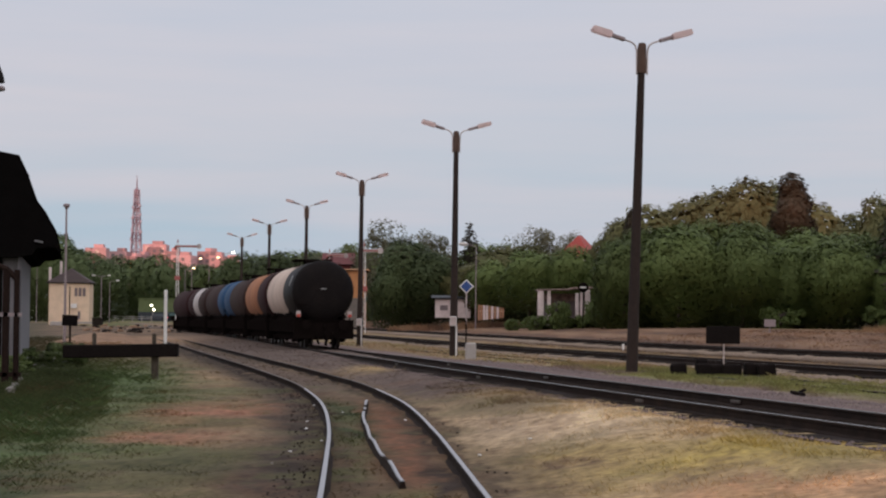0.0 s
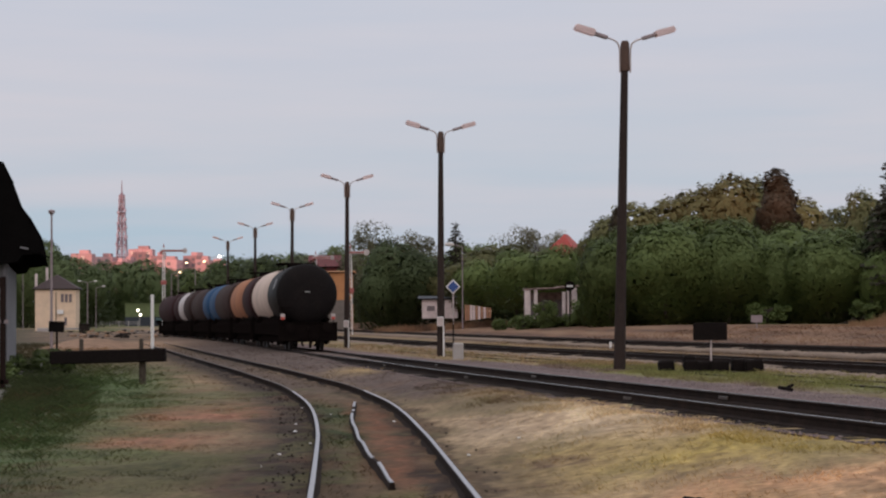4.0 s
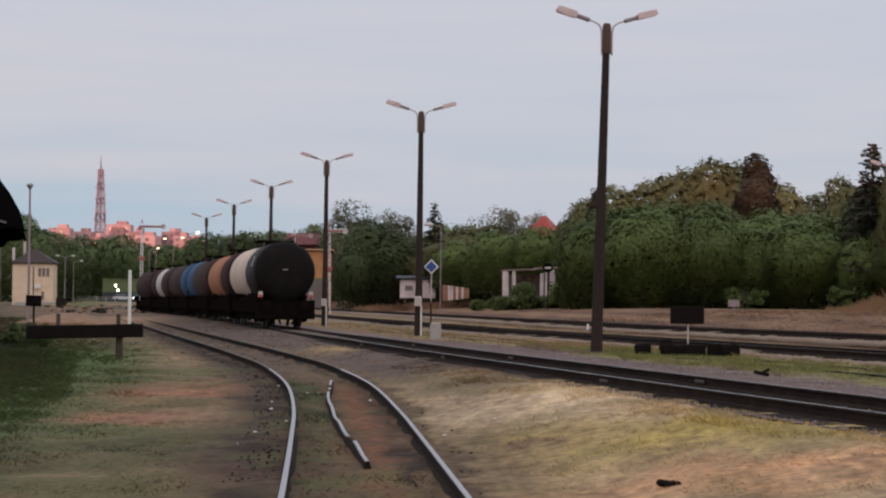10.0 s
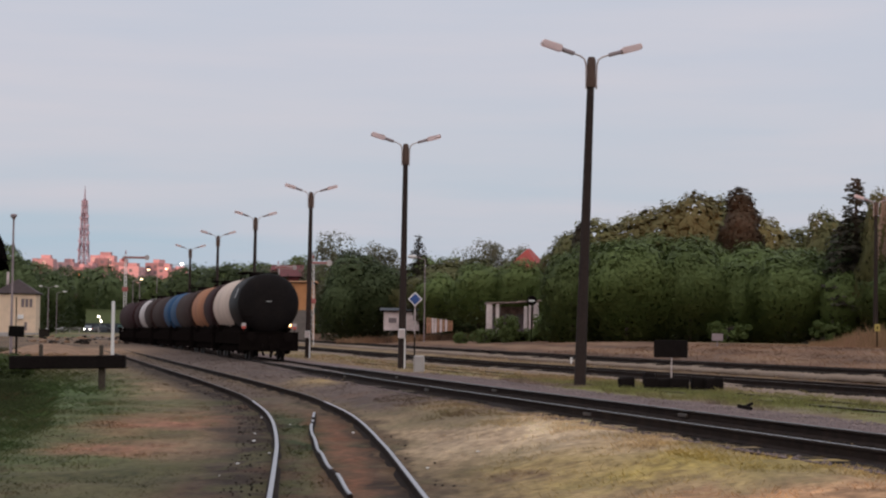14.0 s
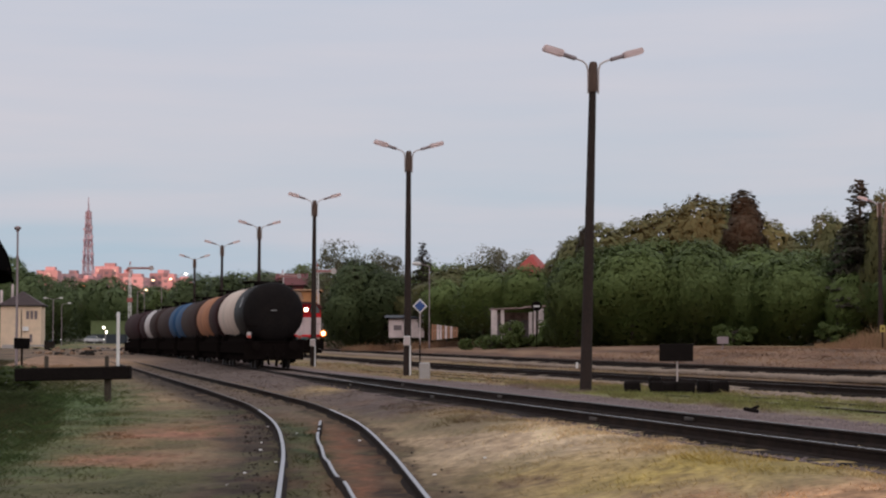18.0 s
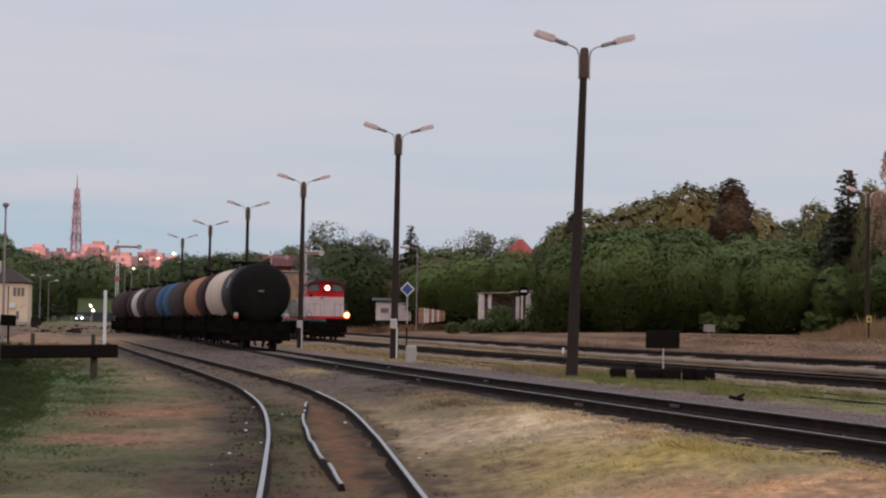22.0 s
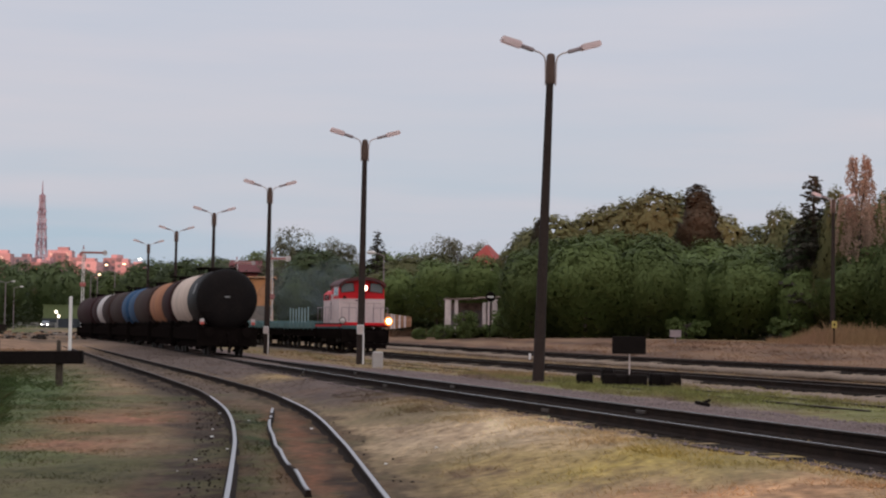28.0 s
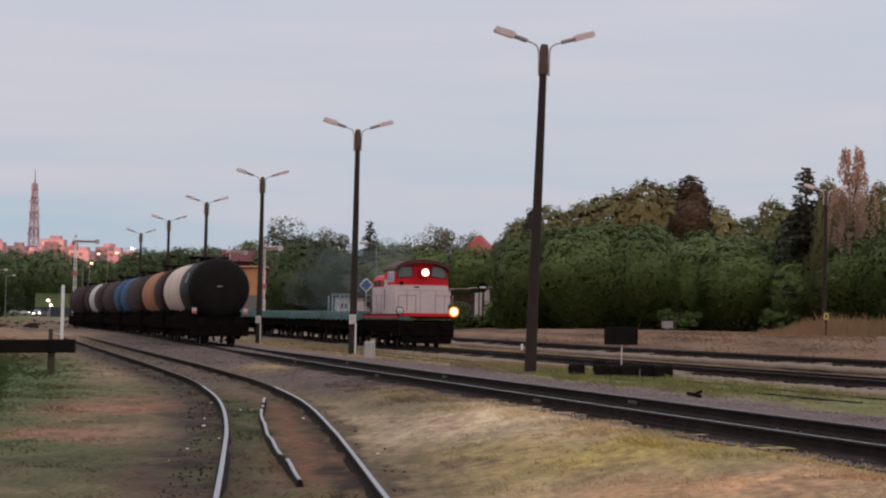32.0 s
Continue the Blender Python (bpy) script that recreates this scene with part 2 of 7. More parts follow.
def box(bm, c, s, turn=None, bevel=0.0):
    r = bmesh.ops.create_cube(bm, size=1)
    vs = r["verts"]
    bmesh.ops.scale(bm, vec=s, verts=vs)
    if bevel:
        es = list({e for v in vs for e in v.link_edges})
        vs = list({v for f in bmesh.ops.bevel(bm, geom=es, offset=bevel, segments=1, affect="EDGES")["faces"] for v in f.verts})
    if turn is not None:
        bmesh.ops.transform(bm, matrix=turn.to_4x4() if isinstance(turn, Matrix) else Euler([radians(a) for a in turn]).to_matrix().to_4x4(), verts=vs)
    bmesh.ops.translate(bm, vec=c, verts=vs)
    return bm


def B(c, s, turn=None, bevel=0.0):
    return box(bmesh.new(), c, s, turn, bevel)


def rod(bm, p, q, r0, r1=None, n=10, caps=True):
    p, q = Vector(p), Vector(q)
    d = q - p
    vs = bmesh.ops.create_cone(bm, cap_ends=caps, segments=n, radius1=r0, radius2=r0 if r1 is None else r1, depth=d.length)["verts"]
    bmesh.ops.transform(bm, matrix=Matrix.Translation((p + q) / 2) @ d.to_track_quat("Z", "Y").to_matrix().to_4x4(), verts=vs)
    return bm


def R(p, q, r0, r1=None, n=10):
    return rod(bmesh.new(), p, q, r0, r1, n)


def bent(bm, pts, r, n=8):
    for a, b in zip(pts, pts[1:]):
        rod(bm, a, b, r, r, n)
    return bm


def lathe(bm, profile, axis_at, axis="y", n=32):
    """Turns (along, radius) pairs round an axis through axis_at."""
    rings = []
    for s, r in profile:
        ring = []
        for i in range(n):
            a = 2 * math.pi * i / n
            u, v = r * math.cos(a), r * math.sin(a)
            co = (u, s, v) if axis == "y" else (s, u, v) if axis == "x" else (u, v, s)
            ring.append(bm.verts.new(Vector(axis_at) + Vector(co)))
        rings.append(ring)
    for a, b in zip(rings, rings[1:]):
        for i in range(n):
            bm.faces.new((a[i], a[(i + 1) % n], b[(i + 1) % n], b[i]))
    if profile[0][1] > 0.001:
        bm.faces.new(rings[0])
    if profile[-1][1] > 0.001:
        bm.faces.new(list(reversed(rings[-1])))
    bmesh.ops.recalc_face_normals(bm, faces=bm.faces)
    return bm


def prism(bm, outline, y0, y1):
    """Extrudes an (x, z) outline along y."""
    a = [bm.verts.new((x, y0, z)) for x, z in outline]
    b = [bm.verts.new((x, y1, z)) for x, z in outline]
    k = len(outline)
    bm.faces.new(a)
    bm.faces.new(list(reversed(b)))
    for i in range(k):
        bm.faces.new((a[i], b[i], b[(i + 1) % k], a[(i + 1) % k]))
    bmesh.ops.recalc_face_normals(bm, faces=bm.faces)
    return bm


def soft_step(v, a, b):
    t = np.clip((v - a) / (b - a), 0, 1)
    return t * t * (3 - 2 * t)


def raw(name, verts, faces, mat, shades=None, smooth=False):
    me = bpy.data.meshes.new(name)
    me.from_pydata(verts, [], faces)
    me.materials.append(mat)
    if shades is not None:
        at = me.color_attributes.new("shade", "FLOAT_COLOR", "POINT")
        flat = np.ones((len(verts), 4), dtype=np.float32)
        flat[:, :3] = shades
        at.data.foreach_set("color", flat.ravel())
    if smooth:
        me.polygons.foreach_set("use_smooth", [True] * len(me.polygons))
    return me


# ---- the lie of the land ----
MAIN = ([-12, 8, 16, 25, 35, 50, 70, 94.5, 130, 160, 211, 320, 700], [11.9, 8.2, 6.74, 5.08, 3.38, 0.84, -2.2, -5.5, -11.4, -17.1, -27.8, -51, -132])
SIDING = ([-12, 5, 13, 18, 24, 30, 37, 46, 60, 80, 105, 140, 211, 320], [0.6, 0.2, -0.1, -0.31, -0.59, -0.88, -1.4, -2.5, -4.89, -8.49, -12.8, -19.0, -33.0, -56])


def smooth_line(table):
    ys = np.arange(table[0][0], table[0][-1], 1.0)
    xs = np.interp(ys, *table)
    k = np.ones(7) / 7
    return ys, np.convolve(np.pad(xs, 3, mode="reflect", reflect_type="odd"), k, "valid")


MAIN_Y, MAIN_X = smooth_line(MAIN)
SIDE_Y, SIDE_X = smooth_line(SIDING)


def main_x(y):
    return np.interp(y, MAIN_Y, MAIN_X)


def side_x(y):
    return np.interp(y, SIDE_Y, SIDE_X)


def loco_x(y):
    return 4.24 - 0.178 * (y - 99.78)


def post_x(y):
    return 0.52 - 0.178 * (y - 90.6)


def main_z(y):
    return 0.5 - 0.08 * soft_step(np.asarray(y, dtype=float), 62, 92)


def side_z(y):
    return np.interp(y, [20, 30, 37, 46, 60, 80, 140], [0.05, 0.08, 0.17, 0.233, 0.288, 0.349, 0.43])


def loco_z(y):
    return 0.45 + 0.0033 * np.maximum(np.asarray(y, dtype=float) - 100, 0)


def ground_z(x, y):
    x, y = np.asarray(x, dtype=float), np.asarray(y, dtype=float)
    low = side_z(y) - 0.145
    across = (x - side_x(y)) / np.maximum(main_x(y) - side_x(y), 3.0)
    z = low + (0.33 - low) * soft_step(across, 0.15, 0.72)
    z = z - 0.16 * soft_step(x - main_x(y), 1.6, 4.5)
    z = z + 0.0042 * np.clip(y - 105, 0, 420)
    z = z + 1.05 * soft_step(x - loco_x(y), 3, 26) * soft_step(y, 60, 110)
    # unseen rise behind the camera, added to keep the low sun off the yard
    z = z + (20.5 + 13 * soft_step(-x, 62, 110)) * soft_step(-y, 90, 420) + 8.0 * soft_step(y, 520, 1000)
    return z


# ---- ground sheet ----
def ground_shade(x, y):
    """Colour of the plants and soil that cover the yard, patch by patch."""
    x, y = np.asarray(x, dtype=float), np.asarray(y, dtype=float)
    out = np.zeros(x.shape + (3,)) + np.array((0.185, 0.145, 0.094))

    def lay(weight, colour):
        nonlocal out
        w = np.clip(weight, 0, 1)[..., None]
        out = out * (1 - w) + np.array(colour) * w

    def blob(cx, cy, rx, ry):
        return np.exp(-((x - cx) / rx) ** 2 - ((y - cy) / ry) ** 2)

    close = (y > 0) & (y < 75)

    def field(sx, sy, seed, only=None):
        k = close if only is None else only
        return np.array([noise.noise((float(a) * sx, float(b) * sy, seed)) if q else 0.0 for a, b, q in zip(x.ravel(), y.ravel(), k.ravel())]).reshape(x.shape)

    wob = field(0.6, 0.25, 0.0, np.ones(x.shape, dtype=bool))
    rough, fine = field(2.1, 0.9, 4.4), field(6.5, 3.2, 8.8)
    true_x = x
    # every patch has a ragged rim
    x = x + 0.30 * rough + 0.14 * fine
    y = y + 1.1 * field(1.7, 0.8, 12.5) + 0.5 * fine
    mid = x - side_x(y)
    hard = true_x - side_x(y)
    # green weeds by the platform, thinning towards the siding
    lay(soft_step(-mid + wob * 1.3, 1.7, 3.4) * 0.95 * (1 - soft_step(y, 60, 90)), (0.098, 0.122, 0.055))
    lay(soft_step(-mid, 0.8, 1.2) * soft_step(24 - y + wob * 4, 0, 4) * 0.8, (0.125, 0.115, 0.06))
    lay(blob(-3.9, 36.4, 1.5, 3.0) * 0.95 + blob(-4.0, 29.6, 1.1, 1.6) * 0.9, (0.32, 0.165, 0.115))
    lay(blob(-2.5, 30.7, 0.6, 1.5) * 0.9 + blob(-2.9, 19.9, 1.0, 0.7) * 0.8, (0.27, 0.21, 0.135))
    lay(blob(-2.9, 23.4, 1.5, 2.6) * 0.95, (0.064, 0.068, 0.036))
    lay(blob(-1.85, 22.3, 0.5, 2.6) * 0.85, (0.135, 0.072, 0.05))
    lay(blob(-2.75, 34.3, 0.34, 0.8) * 0.9, (0.04, 0.038, 0.032))
    lay(soft_step(-mid + wob * 0.9 + 1.2 * soft_step(y, 37, 43), 3.4, 5.0) * soft_step(y, 20, 26) * (1 - soft_step(y, 54, 64)) * 0.95, (0.07, 0.114, 0.048))
    lay(soft_step(-mid + wob * 0.6, 2.8, 3.6) * (1 - soft_step(y, 21, 26)) * soft_step(y, 17.5, 19) * 0.9, (0.038, 0.06, 0.027))
    lay(blob(-4.6, 62, 2.4, 7) * 0.8 + blob(-5.6, 52, 1.0, 5) * 0.6, (0.30, 0.225, 0.145))
    # dirty gravel along the siding's left rail
    lay(np.exp(-((mid + 1.25) / 0.5) ** 2) * soft_step(y, 15, 22) * 0.95, (0.036, 0.028, 0.025))
    # between the siding's rails: rust-brown soil and a green strip
    lay(np.exp(-(hard / 0.8) ** 4) * soft_step(y, 12, 16) * (1 - soft_step(y, 38, 50)) * 0.9, (0.115, 0.08, 0.05))
    lay(np.exp(-((mid - 0.30) / 0.36) ** 2) * soft_step(y, 15, 19) * (1 - soft_step(y, 34, 44)) * 0.95, (0.155, 0.075, 0.046))
    lay(np.exp(-((mid + 0.42) / 0.26) ** 2) * (1 - soft_step(y, 34, 46)) * soft_step(rough + fine * 0.5, -0.25, 0.15) * 0.9, (0.062, 0.072, 0.03))
    lay(np.exp(-((mid + 0.36) / 0.3) ** 2) * (soft_step(y + wob * 4, 27, 31) * (1 - soft_step(y, 38, 42))) * 0.95, (0.042, 0.064, 0.028))
    lay(np.exp(-(hard / 0.75) ** 2) * soft_step(y, 38, 50) * 0.9, (0.10, 0.078, 0.07))
    lay(blob(-1.72, 35.2, 0.34, 2.6) * 0.95, (0.04, 0.06, 0.027))
    lay((blob(-0.1, 20.0, 0.35, 0.8) + blob(0.15, 18.6, 0.3, 0.6)) * 0.85, (0.11, 0.105, 0.045))
    # black siding soil with painted rail shade, pale sandy ground beyond the buffer stop
    lay((np.exp(-((mid + 1.0) / 0.24) ** 4) + np.exp(-((mid - 0.58) / 0.13) ** 2) + np.exp(-((mid - 0.98) / 0.12) ** 2) * 0.7 + np.exp(-((mid + 0.56) / 0.10) ** 2) * 0.7) * soft_step(y, 12, 16) * (0.85 + wob * 0.5 + rough * 0.5), (0.03, 0.021, 0.016))
    lay(soft_step(-mid, 2.5, 5) * soft_step(y, 70, 100) * (1 - soft_step(y, 300, 380)) * 0.9, (0.20, 0.15, 0.12))
    lay(blob(-20.0, 126, 3.4, 22) * 0.9 + blob(-27, 190, 4, 20) * 0.6, (0.38, 0.275, 0.19))
    lay(blob(-40, 230, 9, 40) * 0.7, (0.13, 0.13, 0.07))
    lay(soft_step(-x / np.maximum(y, 1), 0.165, 0.185) * soft_step(y, 30, 45) * (1 - soft_step(y, 130, 170)), (0.055, 0.075, 0.036))
    # purplish gravel between siding and main track, dry grass nearer by
    right = soft_step(mid, 0.95, 1.5)
    lay(right * soft_step(y + wob * 5, 36, 44) * 0.95, (0.108, 0.086, 0.083))
    lay(blob(-1.9, 58, 0.9, 3.0) * 0.8, (0.38, 0.29, 0.15))
    lay(right * (1 - soft_step(y + wob * 4, 33, 41)) * 0.97, (0.36, 0.28, 0.18))
    lay(right * (blob(2.9, 30, 2.0, 3.6) + blob(1.3, 28.4, 1.0, 2.0) * 0.8), (0.60, 0.49, 0.34))
    lay(right * (blob(3.3, 21.6, 2.3, 2.3) * 0.95 + blob(1.5, 24.6, 0.9, 1.3) * 0.5), (0.36, 0.29, 0.095))
    lay(right * blob(3.1, 17.4, 2.2, 1.2) * 0.95, (0.50, 0.305, 0.175))
    lay(right * (blob(1.35, 23.2, 0.6, 0.9) + blob(1.0, 20.6, 0.55, 1.0) + blob(1.6, 18.0, 0.4, 0.5)) * soft_step(rough, -0.3, 0.1) * 0.95, (0.12, 0.076, 0.052))
    lay(right * (blob(0.6, 21.0, 0.6, 3.6) + blob(0.8, 26.0, 0.7, 3.0) * soft_step(rough + fine * 0.6, -0.4, 0.2)) * 0.9, (0.125, 0.098, 0.06))
    lay(right * blob(0.85, 30.6, 0.7, 2.2) * 0.8, (0.30, 0.24, 0.175))
    lay(right * blob(0.75, 18.2, 0.5, 1.2) * 0.8, (0.13, 0.12, 0.052))
    lay(right * blob(1.2, 35, 1.6, 2.2) * 0.8, (0.115, 0.10, 0.066))
    lay(right * blob(0.4, 26.0, 0.35, 2.5) * soft_step(rough, -0.2, 0.2) * 0.8, (0.10, 0.088, 0.05))
    # trodden sand, dark clutter before the signal box, grass by the crossing road
    bearing = x / np.maximum(y, 1)
    lay(blob(-20.4, 122, 4.2, 30) * 0.95, (0.36, 0.25, 0.165))
    before = soft_step(y, 145, 165) * (1 - soft_step(y, 262, 280)) * soft_step(bearing, -0.2, -0.19) * (1 - soft_step(bearing, -0.132, -0.120))
    lay(soft_step(-bearing, 0.176, 0.19) * soft_step(y, 60, 100) * (1 - soft_step(y, 300, 340)) * 0.9, (0.07, 0.066, 0.042))
    lay(before * 0.8, (0.12, 0.085, 0.066))
    lay(before * soft_step(wob, -0.1, 0.2) * 0.9, (0.05, 0.042, 0.036))
    lay(before * soft_step(-wob, 0.12, 0.3) * 0.85, (0.33, 0.24, 0.165))
    lay(soft_step(y, 250, 268) * (1 - soft_step(y, 410, 440)) * soft_step(bearing, -0.19, -0.18) * (1 - soft_step(bearing, -0.148, -0.138)) * 0.9, (0.125, 0.145, 0.06))
    x = true_x
    # yard between the tracks
    far = soft_step(x - main_x(y), 2.4, 4)
    lay(far * 0.9, (0.28, 0.21, 0.13))
    lay(far * soft_step(wob, -0.1, 0.35) * 0.55, (0.17, 0.175, 0.075))
    lay(np.exp(-((x - post_x(y) - 0.8) / 2.8) ** 2) * soft_step(75 - y, 0, 16) * 0.95, (0.165, 0.185, 0.075))
    lay(soft_step(x - main_x(y), 1.2, 1.6) * (1 - soft_step(x - main_x(y) + wob * 1.6 + soft_step(y, 70, 80) * 1.8, 4.9, 6.6)) * 0.97, (0.18, 0.143, 0.146))
    bands = np.sin((x - loco_x(y)) * 1.15 + wob * 2.0) * 0.5 + 0.5
    lay(soft_step(x - loco_x(y) + wob * 3, 5, 9) * 0.9, (0.19, 0.112, 0.078))
    lay(soft_step(x - loco_x(y), 4, 7) * soft_step(bands, 0.55, 0.95) * 0.7, (0.085, 0.06, 0.05))
    lay(soft_step(x - loco_x(y), 4, 7) * soft_step(-bands, -0.3, -0.02) * 0.5, (0.30, 0.22, 0.155))
    lay(soft_step(x - 0.2 * y, 1.0, 4.0) * soft_step(y, 112, 128) * 0.9, (0.34, 0.20, 0.175))
    lay(soft_step(x - loco_x(y), 24, 32) * 0.8, (0.20, 0.15, 0.085))
    lay(soft_step(y, 320, 480) * 0.9, (0.10, 0.13, 0.055))
    lay(soft_step(-y, 60, 120) * 0.9, (0.10, 0.13, 0.055))
    out = out * (1 + 0.28 * rough + 0.38 * fine + 0.3 * field(14.0, 8.0, 30.3))[..., None]
    mixed = field(0.9, 0.5, 21.0)
    lay(soft_step(mixed + 0.5 * fine + 0.3 * rough, 0.0 + 0.15 * (mid > 0), 0.5) * np.where(mid > 0, 0.35, 0.65) * (y < 48) * close, (0.085, 0.09, 0.042))
    lay(soft_step(-mixed - 0.4 * fine, 0.2, 0.5) * 0.35 * (y < 48) * close, (0.13, 0.075, 0.05))
    return np.clip(out * np.array((0.90, 0.82, 0.765)), 0.015, 0.7)


def graded(stops):
    out = []
    for (a, b, step) in stops:
        out += list(np.arange(a, b, step))
    return np.array(out + [stops[-1][1]])


gy = graded([(-900, -90, 90), (-90, 8, 14), (8, 60, 0.22), (60, 130, 1.5), (130, 320, 4), (320, 1200, 80), (1200, 4600, 850)])
gx = graded([(-2400, -300, 300), (-300, -60, 12), (-60, -16, 1.5), (-16, -5, 0.3), (-5, 5, 0.07), (5, 16, 0.25), (16, 60, 3), (60, 300, 30), (300, 2400, 300)])
GX, GY = np.meshgrid(gx, gy)
GZ = ground_z(GX, GY)
bumpy = np.array([noise.noise((float(a) * 1.1, float(b) * 0.8, 3.1)) for a, b in zip(GX.ravel(), GY.ravel())]).reshape(GX.shape)
GZ = GZ + bumpy * 0.035 * (np.abs(GY) < 140)
nx_, ny_ = len(gx), len(gy)
g_faces = [(j * nx_ + i, j * nx_ + i + 1, (j + 1) * nx_ + i + 1, (j + 1) * nx_ + i) for j in range(ny_ - 1) for i in range(nx_ - 1)]
g_me = raw("ground", np.stack([GX.ravel(), GY.ravel(), GZ.ravel()], 1).tolist(), g_faces, M_GROUND, ground_shade(GX, GY).reshape(-1, 3), True)
ground = tagged(new("ground", g_me), "uneven yard ground of dry grass, weeds and bare soil", "ground", kind="structure")


# ---- tracks ----
def strip(offsets, xs, ys, zs):
    """A band swept along a line; offsets: (sideways, up) across it."""
    xs, ys, zs = map(np.asarray, (xs, ys, zs))
    tx, ty = np.gradient(xs), np.gradient(ys)
    ln = np.hypot(tx, ty)
    nx, ny = ty / ln, -tx / ln
    k = len(offsets)
    vs, fs = [], []
    for i in range(len(xs)):
        for a, b in offsets:
            vs.append((xs[i] + nx[i] * a, ys[i] + ny[i] * a, zs[i] + b))
    for i in range(len(xs) - 1):
        for j in range(k):
            jj = (j + 1) % k
            fs.append((i * k + j, i * k + jj, (i + 1) * k + jj, (i + 1) * k + j))
    return vs, fs


RAIL_BODY = [(-0.03, -0.003), (-0.036, -0.012), (-0.034, -0.035), (-0.01, -0.048), (-0.01, -0.125), (-0.07, -0.148), (-0.07, -0.16), (0.07, -0.16), (0.07, -0.148), (0.01, -0.125), (0.01, -0.048), (0.034, -0.035), (0.036, -0.012), (0.03, -0.003)]
RAIL_HEAD = [(-0.027, -0.004), (0.027, -0.004), (0.022, 0.0), (-0.022, 0.0)]
SLEEPER_ME = mesh_of("sleeper", B((0, 0, 0), (2.5, 0.24, 0.16), bevel=0.02), M_SLEEPER)


def railway(name, label, fx, fz, y0, y1, ballast, head, near=(0, 0), shoulder=1.75, drop=0.45, gap=0.62, lift=0.0, far_head=None):
    ys = np.concatenate([np.arange(y0, min(y1, 140), 1.0), np.arange(140, y1, 8.0)]) if y1 > 140 else np.arange(y0, y1, 1.0)
    xs, zs = fx(ys), fz(ys) + 0 * ys
    t = tagged(new(name), label, "railway track", kind="structure")
    bed = [(-shoulder - drop * 1.6, -0.2 - drop), (-shoulder, -0.2 + lift), (-1.0, -0.17 + lift), (1.0, -0.17 + lift), (shoulder, -0.2 + lift), (shoulder + drop * 1.6, -0.2 - drop)]
    v, f = strip(bed, xs, ys, zs)
    rng = np.random.RandomState(len(name))
    v = (np.array(v) + rng.normal(0, 0.02, (len(v), 3))).tolist()
    part("ballast_bed", raw("ballast_bed", v, f, ballast, None, True), None, t)["kind"] = "stuff"
    for side in (-1, 1):
        o = side * 0.7535
        v, f = strip([(a + o, b) for a, b in RAIL_BODY], xs, ys, zs)
        rail = part("rail", raw("rail", v, f, M_RAIL_SIDE), None, t)
        # far_head: lost sky reflection on distant heads, painted as a dull material
        for cut, m in (((ys < 44), head), ((ys >= 43), head if far_head is None else far_head)) if far_head else (((ys > -99), head),):
            v, f = strip([(a + o, b) for a, b in RAIL_HEAD], xs[cut], ys[cut], zs[cut])
            part("rail_head", raw("rail_head", v, f, m), None, rail, "worn rail head" if m is M_RAIL_TOP else "dull rail head")
    # sleepers: single ones where the camera is near, the rest joined
    if gap:
        far_bm_v, far_bm_f = [], []
        y = y0
        while y < min(y1, 130):
            x, z = float(fx(np.array(y))), float(fz(np.array(y)))
            a = math.degrees(math.atan2(float(fx(np.array(y + 1))) - x, 1.0))
            m = pose(x, y, z - 0.235 + lift * 0.6, 0, 0, -a)
            if near[0] <= y <= near[1]:
                part("sleeper", SLEEPER_ME, None, t, at=m)
            else:
                base = len(far_bm_v)
                far_bm_v += [tuple(m @ Vector(c)) for c in ((-1.25, -0.12, 0.08), (1.25, -0.12, 0.08), (1.25, 0.12, 0.08), (-1.25, 0.12, 0.08), (-1.25, -0.12, -0.08), (1.25, -0.12, -0.08), (1.25, 0.12, -0.08), (-1.25, 0.12, -0.08))]
                far_bm_f += [tuple(base + i for i in q) for q in ((0, 1, 2, 3), (0, 4, 5, 1), (1, 5, 6, 2), (2, 6, 7, 3), (3, 7, 4, 0))]
            y += gap
        if far_bm_v:
            part("far_sleepers", raw("far_sleepers", far_bm_v, far_bm_f, M_SLEEPER), None, t)["kind"] = "stuff"
    return t


main_track = railway("main_track", "main railway track on a dark gravel bed", main_x, main_z, 6, 640, M_BALLAST, M_RAIL_MID, (14, 62), 1.3, 0.1)
# bolted joint plates on both sides of the main rails
PLATE_ME = mesh_of("joint_plate", B((0, 0, 0), (0.03, 0.46, 0.055), bevel=0.008), M_RAIL_DULL)
for jy in (18.6, 32.0, 45.5, 59.0):
    for side in (-1, 1):
        a = -math.degrees(math.atan(float(main_x(jy + 1) - main_x(jy))))
        for face in (-1, 1):
            part("joint_plate", PLATE_ME, None, main_track, "rusty joint plate", pose(float(main_x(jy)) + side * 0.7535 + face * 0.03, jy, 0.415, 0, 0, a))
railway("siding_track", "curving weedy siding track with worn rails", side_x, side_z, -8, 300, M_BALLAST_PALE, M_RAIL_TOP, (10, 62), 1.1, 0.1, lift=-0.08, far_head=M_RAIL_DULL)
railway("yard_track", "straight yard track on a low ballast bed", loco_x, loco_z, 30, 640, M_BALLAST_PALE, M_RAIL_DULL, (40, 75), 1.5, 0.2)
railway("weedy_track", "disused track sunk in weeds beside the lamp posts", lambda y: post_x(y) + 1.5, lambda y: 0.21 + 0 * y, 40, 230, M_BALLAST_PALE, M_RAIL_DULL, (45, 70), 1.1, 0.15, 0.9)
railway("outer_track", "outer yard track at the edge of the field", lambda y: loco_x(y) + 8.6, lambda y: 0.62 + 0.0033 * np.maximum(y - 100, 0), 40, 320, M_BALLAST_PALE, M_RAIL_DULL, (55, 80), 1.4, 0.2)


